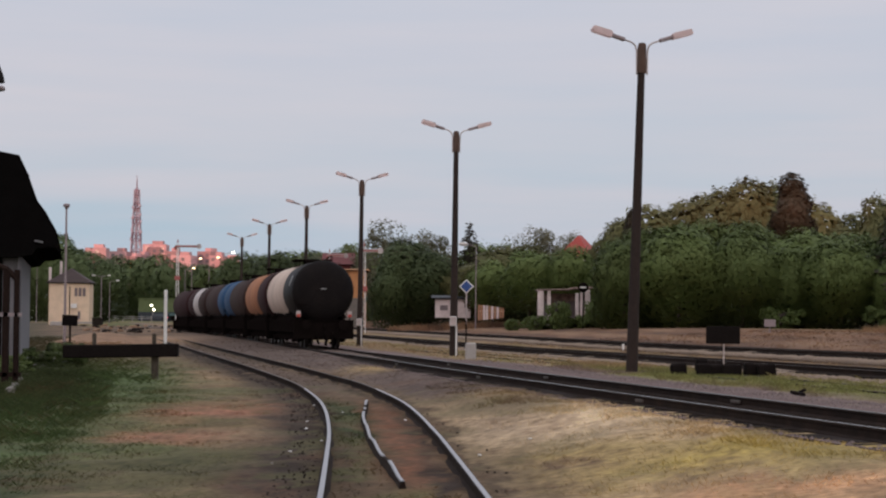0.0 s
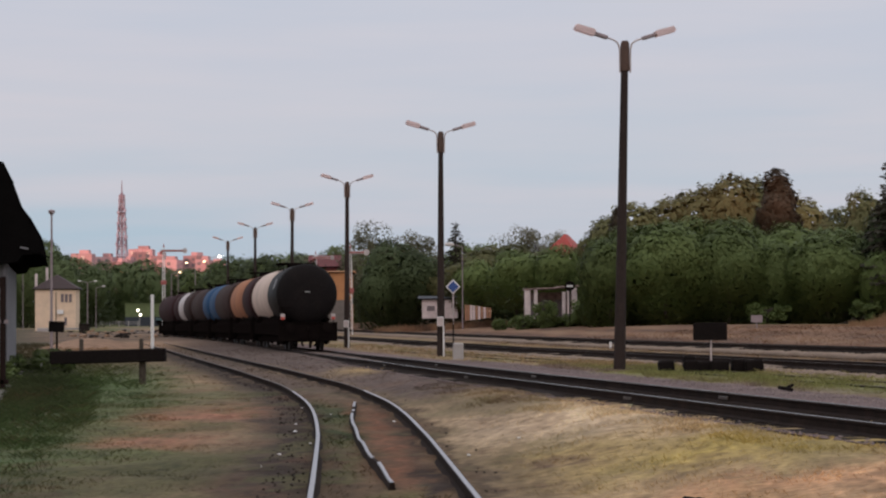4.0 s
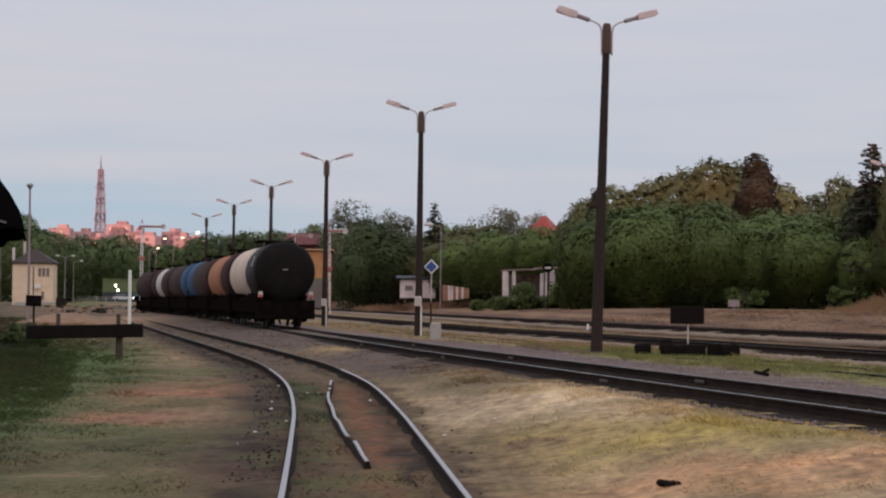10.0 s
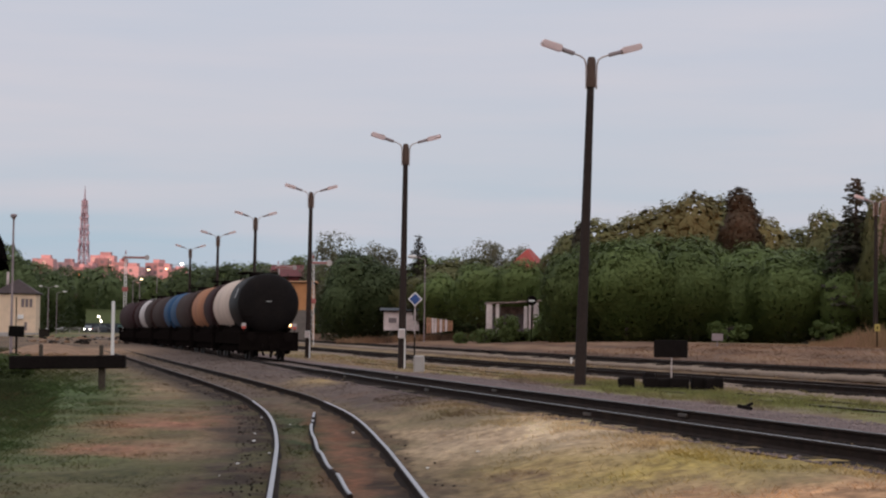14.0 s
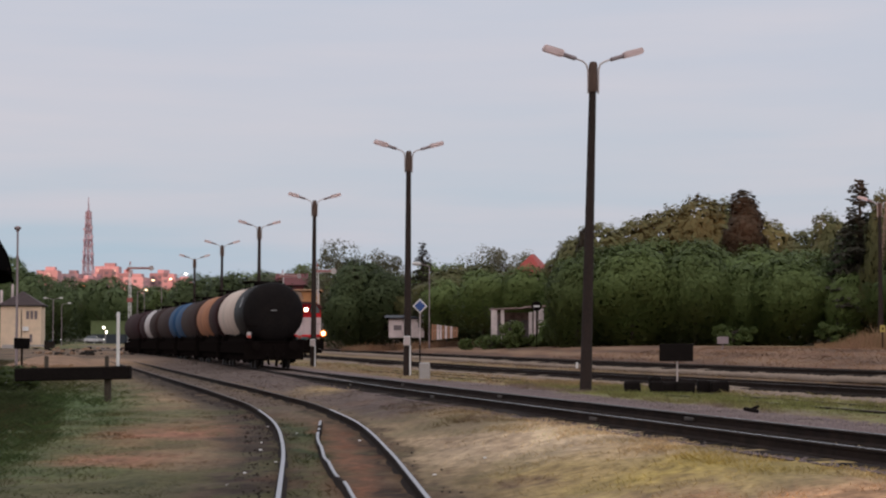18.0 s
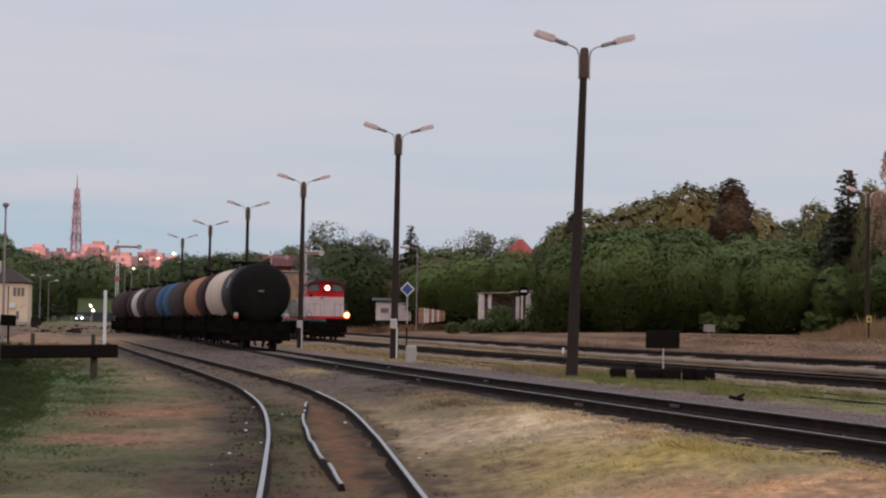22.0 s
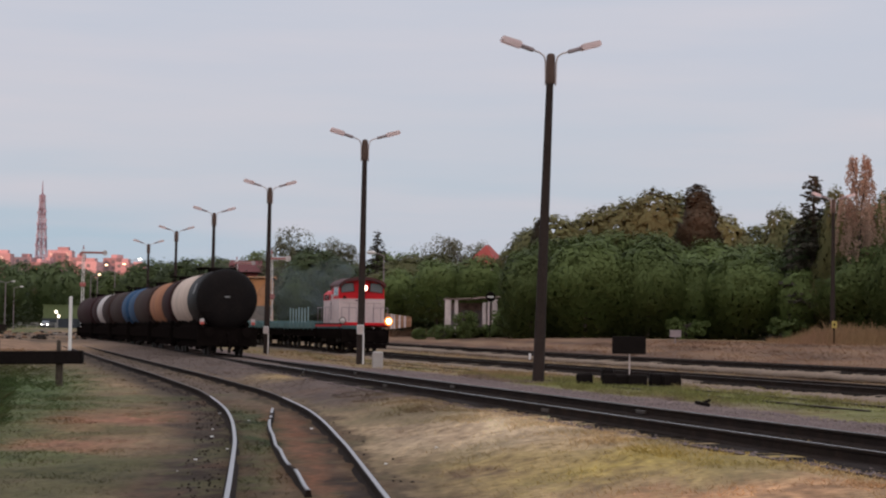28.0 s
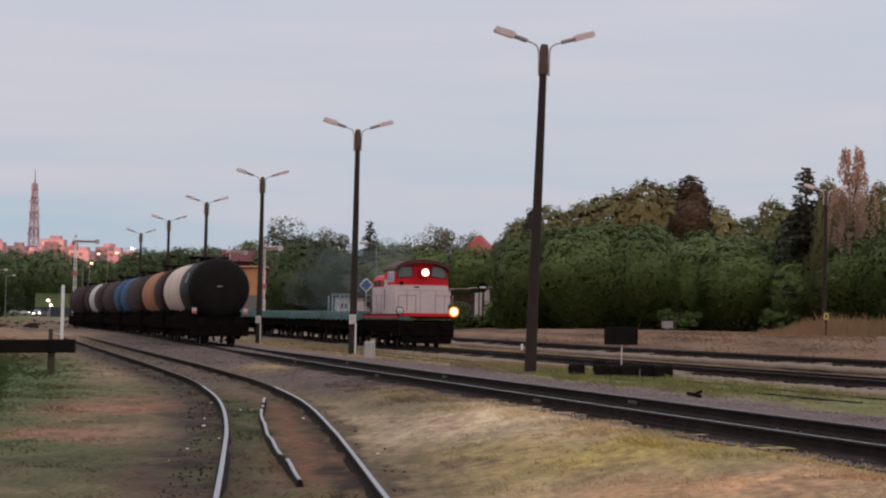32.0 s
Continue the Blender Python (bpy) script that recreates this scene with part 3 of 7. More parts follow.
# ---- lamp posts ----
def lamp_post():
    t = thing("lamp_post", "tall dark tarred post with two pale lamp heads on curved arms", "lamp post", group="lamp posts along the tracks")
    bm = bmesh.new()
    lathe(bm, [(-0.4, 0.185), (0.0, 0.185), (4.0, 0.15), (9.1, 0.112)], (0, 0, 0), "z", 14)
    part("pole", bm, M_POST, t, smooth=True)
    bm = bmesh.new()
    lathe(bm, [(9.05, 0.15), (9.1, 0.155), (9.88, 0.135), (9.97, 0.1), (9.99, 0.0)], (0, 0, 0), "z", 14)
    part("pole_head", bm, M_POST_CAP, t, "brown weathered post head", smooth=True)
    for s in (-1, 1):
        bm = bmesh.new()
        bent(bm, [(s * 0.16, 0, 9.0), (s * 0.17, 0, 9.72), (s * 0.22, 0, 9.9), (s * 0.34, 0, 9.99), (s * 0.55, 0, 10.06)], 0.026)
        arm = part("arm", bm, M_LAMP_ARM, t, "pale bent tube arm")
        up = Euler((0, radians(-s * 17), 0)).to_matrix()
        c = Vector((s * 0.55, 0, 10.06))
        gear = B((0, 0, 0), (0.46, 0.16, 0.12), up, 0.03)
        bmesh.ops.translate(gear, vec=c + up @ Vector((s * 0.22, 0, 0.0)), verts=gear.verts)
        part("gear_box", gear, M_LAMP_GREY, arm, "grey gear housing")
        bm = bmesh.new()
        prism(bm, [(0, -0.08), (0.58, -0.09), (0.64, -0.04), (0.61, 0.09), (0.08, 0.11), (0, 0.08)], -0.15, 0.15)
        if s < 0:
            bmesh.ops.scale(bm, vec=(-1, 1, 1), verts=bm.verts)
            bmesh.ops.reverse_faces(bm, faces=bm.faces)
        bmesh.ops.transform(bm, matrix=Matrix.Translation(c + up @ Vector((s * 0.43, 0, 0.0))) @ up.to_4x4(), verts=bm.verts)
        part("lamp_cover", bm, M_LAMP_WHITE, arm, "faded pinkish white lamp cover")
    return t


LAMP_TURN = 10.1
POSTS = [(5.75, 61.7, 0.23, 10.2, 1.55), (0.5, 90.6, 0.22, 10.11, 0.3), (-4.92, 121.2, 0.15, 9.96, 0.3), (-10.2, 151, 0.3, 10.2, 0.3), (-15.5, 181, 0.35, 10.02, 0.2), (-20.9, 211, 0.4, 10.15, 0.2), (33.5, 140, float(ground_z(33.5, 140)), 11.6, 0.0)]
first_post = None
for px_, py_, pz_, top_, lean_ in POSTS:
    m = pose(px_, py_, pz_, 0, lean_, LAMP_TURN)
    if first_post is None:
        first_post = lamp_post()
        first_post.matrix_world = m
    else:
        copy_thing(first_post, m)

# the near post leans, but its lamp heads hang level
for ob in first_post.children:
    if ob.name.split(".")[0] == "arm":
        ob.matrix_basis = pose(0, 0, 9.9) @ pose(0, 0, 0, 0, -1.5, 0) @ pose(0, 0, -9.9)

# switch boxes with a white conduit by two of the posts
box_first = None
for bx_, by_, bz_ in ((0.5, 90.3, 0.22), (-4.92, 120.9, 0.15)):
    if box_first is None:
        box_first = thing("switch_box", "pale grey switch box with a white conduit on a lamp post", "switch box", group="switch boxes on posts")
        part("case", B((-0.02, -0.12, 1.5), (0.3, 0.2, 0.42), bevel=0.02), M_WHITE, box_first)
        part("door", B((-0.02, -0.226, 1.5), (0.25, 0.012, 0.36)), M_LAMP_ARM, box_first)
        part("conduit", R((0.12, -0.14, -0.1), (0.12, -0.14, 1.3), 0.035), M_WHITE, box_first, "white painted conduit")
        box_first.matrix_world = pose(bx_, by_, bz_)
    else:
        copy_thing(box_first, pose(bx_, by_, bz_))


# ---- tank train ----
M_CREAM = material("cream_tank_paint", (0.56, 0.44, 0.37), 0.75, size=0.9, vary=0.1, bump=0.08, stain=(0.26, 0.19, 0.155), stain_amount=0.35, streak=0.25, spec=0.2)
M_MAROON = material("maroon_tank_paint", (0.036, 0.016, 0.017), 0.85, size=0.8, vary=0.2, bump=0.08, spec=0.1)
M_ORANGE = material("orange_brown_tank_paint", (0.36, 0.15, 0.07), 0.8, size=0.9, vary=0.2, bump=0.08, stain=(0.14, 0.07, 0.05), stain_amount=0.6, streak=0.25, spec=0.2)
M_BLUE = material("blue_tank_paint", (0.024, 0.07, 0.15), 0.8, size=0.9, vary=0.15, bump=0.08, stain=(0.03, 0.05, 0.09), stain_amount=0.4, streak=0.25, spec=0.2)
M_BROWN = material("dull_brown_tank_paint", (0.045, 0.027, 0.024), 0.85, size=0.8, vary=0.25, bump=0.08, stain=(0.025, 0.018, 0.018), stain_amount=0.6, spec=0.1)
M_PALE = material("dirty_white_tank_paint", (0.5, 0.46, 0.45), 0.6, size=0.9, vary=0.1, bump=0.08, stain=(0.25, 0.2, 0.19), streak=0.25, stain_amount=0.6, spec=0.2)
M_BELLY_DARK = material("grime_and_shade", (0.009, 0.0075, 0.0072), 0.85, size=0.6, vary=0.35, bump=0.1, stain=(0.02, 0.015, 0.013), stain_amount=0.5, streak=0.3, spec=0.05)
M_PLATE = material("worn_number_plate", (0.3, 0.3, 0.3), 0.6, size=0.3, vary=0.2, bump=0.1)
M_MARK_RED = material("red_reflector", (0.5, 0.06, 0.04), 0.4, size=0.3, vary=0.1, bump=0)
TANK_R, TANK_Z, TANK_LEN = 1.43, 2.64, 17.2

WHEEL_ME = None


def wheelset(parent, y, r=0.46):
    global WHEEL_ME
    if WHEEL_ME is None:
        WHEEL_ME = mesh_of("wheel", lathe(bmesh.new(), [(-0.07, 0.2), (-0.065, r), (0.03, r - 0.012), (0.035, r + 0.03), (0.07, r + 0.03), (0.07, r - 0.07), (0.03, r - 0.1), (0.03, 0.16), (0.09, 0.14), (0.09, 0.0)], (0, 0, 0), "x", 24), M_TYRE, True)
    ax = part("axle", R((-0.95, y, r), (0.95, y, r), 0.08), M_UNDER, parent)
    for s in (-1, 1):
        w = part("wheel", WHEEL_ME, None, ax, at=pose(s * 0.75, y, r, 0, 0, 0 if s < 0 else 180))
        part("axle_box", B((s * 1.02, y, r), (0.2, 0.3, 0.3), bevel=0.03), M_UNDER, ax)


def buffers(parent, y, out):
    for s in (-1, 1):
        bm = bmesh.new()
        lathe(bm, [(0.0, 0.13), (out * 0.3, 0.11), (out * 0.32, 0.08), (out * 0.55, 0.08)], (s * 0.875, y, 1.06), "y", 16)
        b = part("buffer", bm, M_UNDER, parent, smooth=True)
        bm = bmesh.new()
        lathe(bm, [(out * 0.55, 0.1), (out * 0.56, 0.23), (out * 0.62, 0.22), (out * 0.64, 0.0)], (s * 0.875, y, 1.06), "y", 20)
        part("buffer_head", bm, M_UNDER, b, "worn round buffer head", smooth=True)
    hook = bmesh.new()
    bent(hook, [(0, y, 1.06), (0, y + out * 0.5, 1.06), (0, y + out * 0.62, 0.98), (0, y + out * 0.5, 0.85)], 0.045)
    part("coupling_hook", hook, M_UNDER, parent)


def tank_wagon(label, bands, end_mat):
    t = thing("tank_wagon", label, "tank wagon", group="standing tank wagons")
    y0, y1 = 0.62, TANK_LEN - 0.62
    edges = [0.0] + [b[0] for b in bands]
    for (f1, mat), f0 in zip(bands, edges):
        a, b = y0 + 0.38 + (y1 - y0 - 0.76) * f0, y0 + 0.38 + (y1 - y0 - 0.76) * f1
        bm = bmesh.new()
        k = 40
        rings = []
        for yy, rr in ((a, TANK_R), (a + 0.02, TANK_R + 0.006), (b - 0.02, TANK_R + 0.006), (b, TANK_R)):
            rings.append([bm.verts.new((rr * math.cos(2 * math.pi * i / k), yy, TANK_Z + rr * math.sin(2 * math.pi * i / k))) for i in range(k)])
        for r0, r1 in zip(rings, rings[1:]):
            for i in range(k):
                bm.faces.new((r0[i], r0[(i + 1) % k], r1[(i + 1) % k], r1[i]))
        bmesh.ops.recalc_face_normals(bm, faces=bm.faces)
        part("barrel_section", bm, mat, t, smooth=True)
    for name, yy, s, mat in (("dished_end", y0 + 0.38, -1, end_mat), ("dished_end", y1 - 0.38, 1, bands[-1][1])):
        bm = bmesh.new()
        prof = [(s * 0.38 * math.sin(a), TANK_R * (0.0 + math.cos(a)) ** 0.62 if math.cos(a) > 1e-6 else 0.0) for a in np.linspace(0, math.pi / 2, 9)]
        lathe(bm, prof, (0, yy, TANK_Z), "y", 40)
        part(name, bm, mat, t, smooth=True)
    # dark belly band: grime and underside shade painted together, with a ragged edge
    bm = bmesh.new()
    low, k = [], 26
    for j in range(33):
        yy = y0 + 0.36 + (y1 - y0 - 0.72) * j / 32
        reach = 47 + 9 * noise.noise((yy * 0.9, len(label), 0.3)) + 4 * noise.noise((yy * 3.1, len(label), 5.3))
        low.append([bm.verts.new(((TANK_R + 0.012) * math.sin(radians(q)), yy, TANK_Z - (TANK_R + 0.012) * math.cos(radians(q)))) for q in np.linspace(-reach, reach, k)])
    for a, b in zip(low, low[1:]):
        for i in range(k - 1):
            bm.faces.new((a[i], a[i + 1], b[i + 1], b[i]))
    part("belly_band", bm, M_BELLY_DARK, t, "dark belly of grime and underside shade", smooth=True)
    # raised weld ring and centre plate on the end
    bm = lathe(bmesh.new(), [(-0.015, TANK_R + 0.014), (0.03, TANK_R + 0.014)], (0, y0 + 0.38, TANK_Z), "y", 40)
    part("weld_seam", bm, end_mat, t, smooth=True)
    plate = part("end_plate", B((0, y0 - 0.012, TANK_Z + 0.1), (0.34, 0.02, 0.13)), M_BLACK, t)
    part("lettering_bar", B((0, y0 - 0.026, TANK_Z + 0.1), (0.26, 0.008, 0.05)), M_PLATE, plate)
    # dome, hatch, walkway with rails
    mid, top = TANK_LEN / 2, TANK_LEN * 0.37
    part("dome", lathe(bmesh.new(), [(TANK_Z + TANK_R - 0.1, 0.42), (TANK_Z + TANK_R + 0.16, 0.42), (TANK_Z + TANK_R + 0.2, 0.38), (TANK_Z + TANK_R + 0.22, 0.0)], (0, top, 0), "z", 20), M_UNDER, t, smooth=True)
    for s in (-1, 1):
        bm = B((s * 0.66, top, TANK_Z + TANK_R + 0.14), (0.44, 2.8, 0.05))
        for yy in (-1.2, 0, 1.2):
            rod(bm, (s * 0.72, top + yy, TANK_Z + TANK_R - 0.35), (s * 0.72, top + yy, TANK_Z + TANK_R + 0.14), 0.03, n=6)
        part("walkway", bm, M_UNDER, t)
        bm = bmesh.new()
        for yy in (-1.3, -0.45, 0.45, 1.3):
            rod(bm, (s * 0.86, top + yy, TANK_Z + TANK_R + 0.14), (s * 0.86, top + yy, TANK_Z + TANK_R + 0.34), 0.02, n=5)
        rod(bm, (s * 0.86, top - 1.3, TANK_Z + TANK_R + 0.34), (s * 0.86, top + 1.3, TANK_Z + TANK_R + 0.34), 0.02, n=5)
        part("walkway_rail", bm, M_UNDER, t)
        part("sole_bar", B((s * 1.22, TANK_LEN / 2, 1.0), (0.12, TANK_LEN - 1.1, 0.62), bevel=0.02), M_UNDER, t)
        for yy in (2.4, TANK_LEN - 2.4):
            part("saddle", B((s * 0.72, yy, 1.45), (0.9, 0.3, 0.62), (0, s * -32, 0)), M_UNDER, t)
    # headstocks with deck plate, steps and buffers
    for yy, s in ((0.55, -1), (TANK_LEN - 0.55, 1)):
        hs = part("headstock", B((0, yy, 0.84), (2.78, 0.18, 0.84), bevel=0.02), M_UNDER, t)
        part("end_deck", B((0, yy - s * 0.3, 1.28), (2.8, 0.9, 0.05)), M_UNDER, t)
        for q in (-1, 1):
            st = B((q * 1.22, yy - s * 0.2, 0.48), (0.34, 0.3, 0.04))
            for w in (-0.15, 0.15):
                rod(st, (q * 1.22 + w, yy - s * 0.2, 0.48), (q * 1.22 + w, yy - s * 0.2, 1.0), 0.018, n=5)
            part("step", st, M_UNDER, hs)
        part("end_rail", bent(bmesh.new(), [(-1.3, yy - s * 0.1, 1.3), (-1.3, yy - s * 0.1, 2.0), (-0.75, yy - s * 0.1, 2.0)], 0.02, 6), M_UNDER, hs)
    # slack screw coupling and two brake hoses under each headstock
    for yy, s in ((0.44, -1), (TANK_LEN - 0.44, 1)):
        links = bmesh.new()
        for k in range(3):
            box(links, (0.1 + 0.03 * (k % 2), yy + s * 0.06, 0.62 - 0.2 * k), (0.2 - 0.03 * k, 0.08, 0.22), bevel=0.03)
        part("screw_coupling", links, M_UNDER, t)
        for x in (-0.32, 0.42):
            part("brake_hose", bent(bmesh.new(), [(x, yy, 0.72), (x, yy + s * 0.14, 0.55), (x * 0.9, yy + s * 0.1, 0.3), (x * 0.7, yy + s * 0.02, 0.22)], 0.055, 7), M_UNDER, t)
    buffers(t, 0.47, -0.72)
    buffers(t, TANK_LEN - 0.47, 0.72)
    for yc in (2.3, TANK_LEN - 2.3):
        bg = part("bogie", B((0, yc, 0.62), (1.7, 0.5, 0.3), bevel=0.04), M_UNDER, t)
        for s in (-1, 1):
            bm = bmesh.new()
            prism(bm, [(-1.25, 0.5), (-1.0, 0.68), (-0.4, 0.5), (0.4, 0.5), (1.0, 0.68), (1.25, 0.5), (1.1, 0.36), (0.5, 0.26), (-0.5, 0.26), (-1.1, 0.36)], -0.06, 0.06)
            bmesh.ops.transform(bm, matrix=pose(s * 1.02, yc, 0, 0, 0, 90), verts=bm.verts)
            part("side_frame", bm, M_UNDER, bg)
        for dy in (-0.9, 0.9):
            wheelset(t, yc + dy)
    # pipes, brake cylinders and rigging slung low between the bogies
    part("air_tank", lathe(bmesh.new(), [(-0.9, 0.0), (-0.86, 0.2), (0.86, 0.2), (0.9, 0.0)], (-0.75, mid - 1.2, 0.55), "y", 14), M_UNDER, t, smooth=True)
    part("discharge_pipe", bent(bmesh.new(), [(0, mid + 0.4, 1.2), (0, mid + 0.4, 0.5), (-1.1, mid + 0.4, 0.5)], 0.12), M_UNDER, t)
    for s in (-1, 1):
        # dark plate added to fill the shaded gap between the bogies
        part("gap_plate", B((s * 1.1, mid, 0.56), (0.06, TANK_LEN - 7.4, 0.42), bevel=0.02), M_UNDER, t)
        part("barrel_cradle", B((s * 0.95, mid, 1.42), (0.1, TANK_LEN - 2.2, 0.36), (0, s * -28, 0)), M_UNDER, t)
    for k in (-1, 1):
        part("brake_gear", B((0, mid + k * 1.1, 0.7), (1.5, 0.5, 0.25), bevel=0.04), M_UNDER, t)
    return t


KINDS = [
    ("black ended tank wagon with a cream rear barrel", [(0.33, M_BLACK), (1.0, M_CREAM)], M_BLACK),
    ("tank wagon with maroon and orange barrel sections", [(0.34, M_MAROON), (1.0, M_ORANGE)], M_MAROON),
    ("dull brown tank wagon with a blue rear section", [(0.68, M_BROWN), (1.0, M_BLUE)], M_BROWN),
    ("dull brown tank wagon with a blue end section", [(0.25, M_BLUE), (1.0, M_BROWN)], M_BLUE),
    ("dark tank wagon with a dirty white barrel section", [(0.34, M_BROWN), (0.66, M_PALE), (1.0, M_MAROON)], M_BROWN),
    ("plain dark maroon tank wagon", [(1.0, M_MAROON)], M_MAROON),
]
TANKS = []
y_at = 93.7
for k in range(6):
    slope = float(main_x(y_at + TANK_LEN) - main_x(y_at)) / TANK_LEN
    w = tank_wagon(*KINDS[k])
    TANKS.append((w, (float(main_x(y_at)), y_at, float(main_z(y_at))), slope))
    y_at += TANK_LEN * math.cos(math.atan(slope))

part("side_plate", B((-1.375, 2.3, TANK_Z + 0.5), (0.02, 0.42, 0.5), (0, 20, 0)), M_PLATE, TANKS[0][0], "pale grey data plate")

# red-and-white tail boards on the last wagon
for s in (-1, 1):
    tb = part("tail_board", B((s * 1.19, 0.36, 1.58), (0.2, 0.02, 0.26)), M_PALE, TANKS[0][0], "small red and white tail board")
    part("red_triangle", B((s * 1.19, 0.345, 1.5), (0.17, 0.012, 0.12)), M_MARK_RED, tb)
    part("board_bracket", R((s * 1.19, 0.4, 1.25), (s * 1.19, 0.4, 1.62), 0.02), M_UNDER, tb)


# ---- locomotive and its train ----
M_RED = material("red_loco_paint", (0.55, 0.012, 0.02), 0.55, size=0.8, vary=0.08, bump=0.04, stain=(0.36, 0.014, 0.018), stain_amount=0.25, spec=0.2)
M_LOCO_WHITE = material("greyish_white_loco_paint", (0.58, 0.47, 0.47), 0.55, size=0.8, vary=0.08, bump=0.04, stain=(0.36, 0.29, 0.29), stain_amount=0.4)
M_GLASS = material("dark_window_glass", (0.12, 0.14, 0.16), 0.08, size=1.0, vary=0.05, bump=0, spec=0.8)
M_ROOF_RED = material("sooty_red_roof", (0.07, 0.008, 0.01), 0.7, size=0.6, vary=0.3, bump=0.05, stain=(0.015, 0.01, 0.01), stain_amount=0.7)
M_HEADLIGHT = glow("headlight_glow", (1.0, 0.72, 0.38), 9)
M_HALO = glow("halo_glow", (1.0, 0.28, 0.05), 1.6)
M_TOPLIGHT = glow("top_headlight_glow", (1.0, 0.80, 0.58), 6)
M_TEAL_PALE = material("pale_teal_boards", (0.24, 0.34, 0.35), 0.75, size=0.5, vary=0.15, bump=0.1)
M_TEAL = material("teal_wagon_paint", (0.085, 0.165, 0.17), 0.75, size=0.7, vary=0.18, bump=0.08, stain=(0.06, 0.10, 0.10), stain_amount=0.5)


RAISED = ("red_beam", "side_sill", "deck", "cab_lower", "cab_upper", "cab_roof", "hood_lower", "hood_upper", "hood_roof", "side_railing", "front_railing", "exhaust_stack")


def locomotive():
    t = thing("locomotive", "red and white diesel locomotive with lit headlights", "locomotive")
    L = 10.4
    frame_ = part("main_frame", B((0, L / 2, 1.05), (2.7, L - 1.2, 0.34), bevel=0.03), M_UNDER, t)
    part("red_beam", B((0, 0.62, 1.40), (2.86, 0.12, 0.18), bevel=0.02), M_RED, t, "red front beam")
    for s in (-1, 1):
        part("side_sill", B((s * 1.4, L / 2, 1.3), (0.08, L - 1.3, 0.12)), M_RED, t, "red side sill")
    part("deck", B((0, L / 2, 1.4), (2.9, L - 1.2, 0.05)), M_UNDER, t)
    part("front_skirt", B((0, 0.62, 0.86), (2.8, 0.14, 0.72), bevel=0.04), M_UNDER, t)
    part("rear_skirt", B((0, L - 0.62, 0.9), (2.8, 0.14, 0.6), bevel=0.04), M_UNDER, t)
    part("snow_plough", B((0, 0.42, 0.32), (2.5, 0.1, 0.3), (18, 0, 0), 0.02), M_UNDER, t)
    # cab: white below, red above, arched roof
    bm = bmesh.new()
    prism(bm, [(-1.36, 1.42), (1.36, 1.42), (1.36, 2.88), (-1.36, 2.88)], 1.75, 4.6)
    cab = part("cab_lower", bm, M_LOCO_WHITE, t, "greyish white lower cab")
    top = [(-1.36, 2.88), (1.36, 2.88), (1.32, 3.6)] + [(1.32 * math.cos(a), 3.6 + 0.5 * math.sin(a)) for a in np.linspace(0.25, math.pi - 0.25, 9)] + [(-1.32, 3.6)]
    bm = prism(bmesh.new(), top, 1.78, 4.55)
    up = part("cab_upper", bm, M_RED, t, "red upper cab")
    roof = [(1.41 * math.cos(a), 3.62 + 0.54 * math.sin(a)) for a in np.linspace(0.05, math.pi - 0.05, 13)] + [(1.33 * math.cos(a), 3.52 + 0.45 * math.sin(a)) for a in np.linspace(math.pi - 0.05, 0.05, 13)]
    part("cab_roof", prism(bmesh.new(), roof, 1.42, 4.75), M_ROOF_RED, t, "sooty dark red arched roof")
    for s in (-1, 1):
        rim = [(s * x, z) for x, z in ((0.42, 3.3), (1.24, 3.2), (1.28, 3.56), (1.08, 3.78), (0.5, 3.84))]
        wf = part("front_window", prism(bmesh.new(), rim, 1.745, 1.79), M_ROOF_RED, up, "dark red framed cab window")
        glass = [(s * (0.86 + (abs(x) - 0.86) * 0.86), 3.52 + (z - 3.52) * 0.84) for x, z in rim]
        part("pane", prism(bmesh.new(), glass, 1.73, 1.742), M_GLASS, wf)
        ws = part("side_window", B((s * 1.34, 2.8, 3.3), (0.05, 1.5, 0.55), bevel=0.01), M_LOCO_WHITE, up, "grey framed side window")
        for q in (-0.36, 0.36):
            part("pane", B((s * 1.367, 2.8 + q, 3.3), (0.012, 0.62, 0.45)), M_GLASS, ws)
        part("cab_door", B((s * 1.366, 4.0, 2.3), (0.03, 0.65, 1.7), bevel=0.01), M_LOCO_WHITE, cab)
        part("door_handrail", R((s * 1.5, 3.6, 1.6), (s * 1.5, 3.6, 2.7), 0.018), M_UNDER, cab)
    # panel joints of the front
    for x in (-0.72, -0.05, 0.72):
        part("panel_joint", B((x, 1.744, 2.1), (0.022, 0.012, 1.1)), M_LAMP_GREY, cab)
    part("panel_joint", B((0.0, 1.744, 2.62), (2.3, 0.012, 0.02)), M_LAMP_GREY, cab)
    part("marker_bar", B((-0.25, 1.74, 2.78), (0.24, 0.02, 0.07)), M_UNDER, cab)
    part("horn", R((-1.05, 1.6, 2.95), (-1.05, 1.9, 2.95), 0.1, 0.04, 12), M_UNDER, up)
    # nose box carrying the upper headlight
    part("headlight_box", B((0.05, 1.5, 3.5), (0.44, 0.6, 0.4), bevel=0.05), M_RED, up, "red box of the top headlight")
    part("top_headlight", lathe(bmesh.new(), [(0.0, 0.15), (-0.05, 0.165), (-0.08, 0.13), (-0.085, 0.0)], (0.05, 1.2, 3.5), "y", 20), M_TOPLIGHT, up, "lit round headlight", smooth=True)
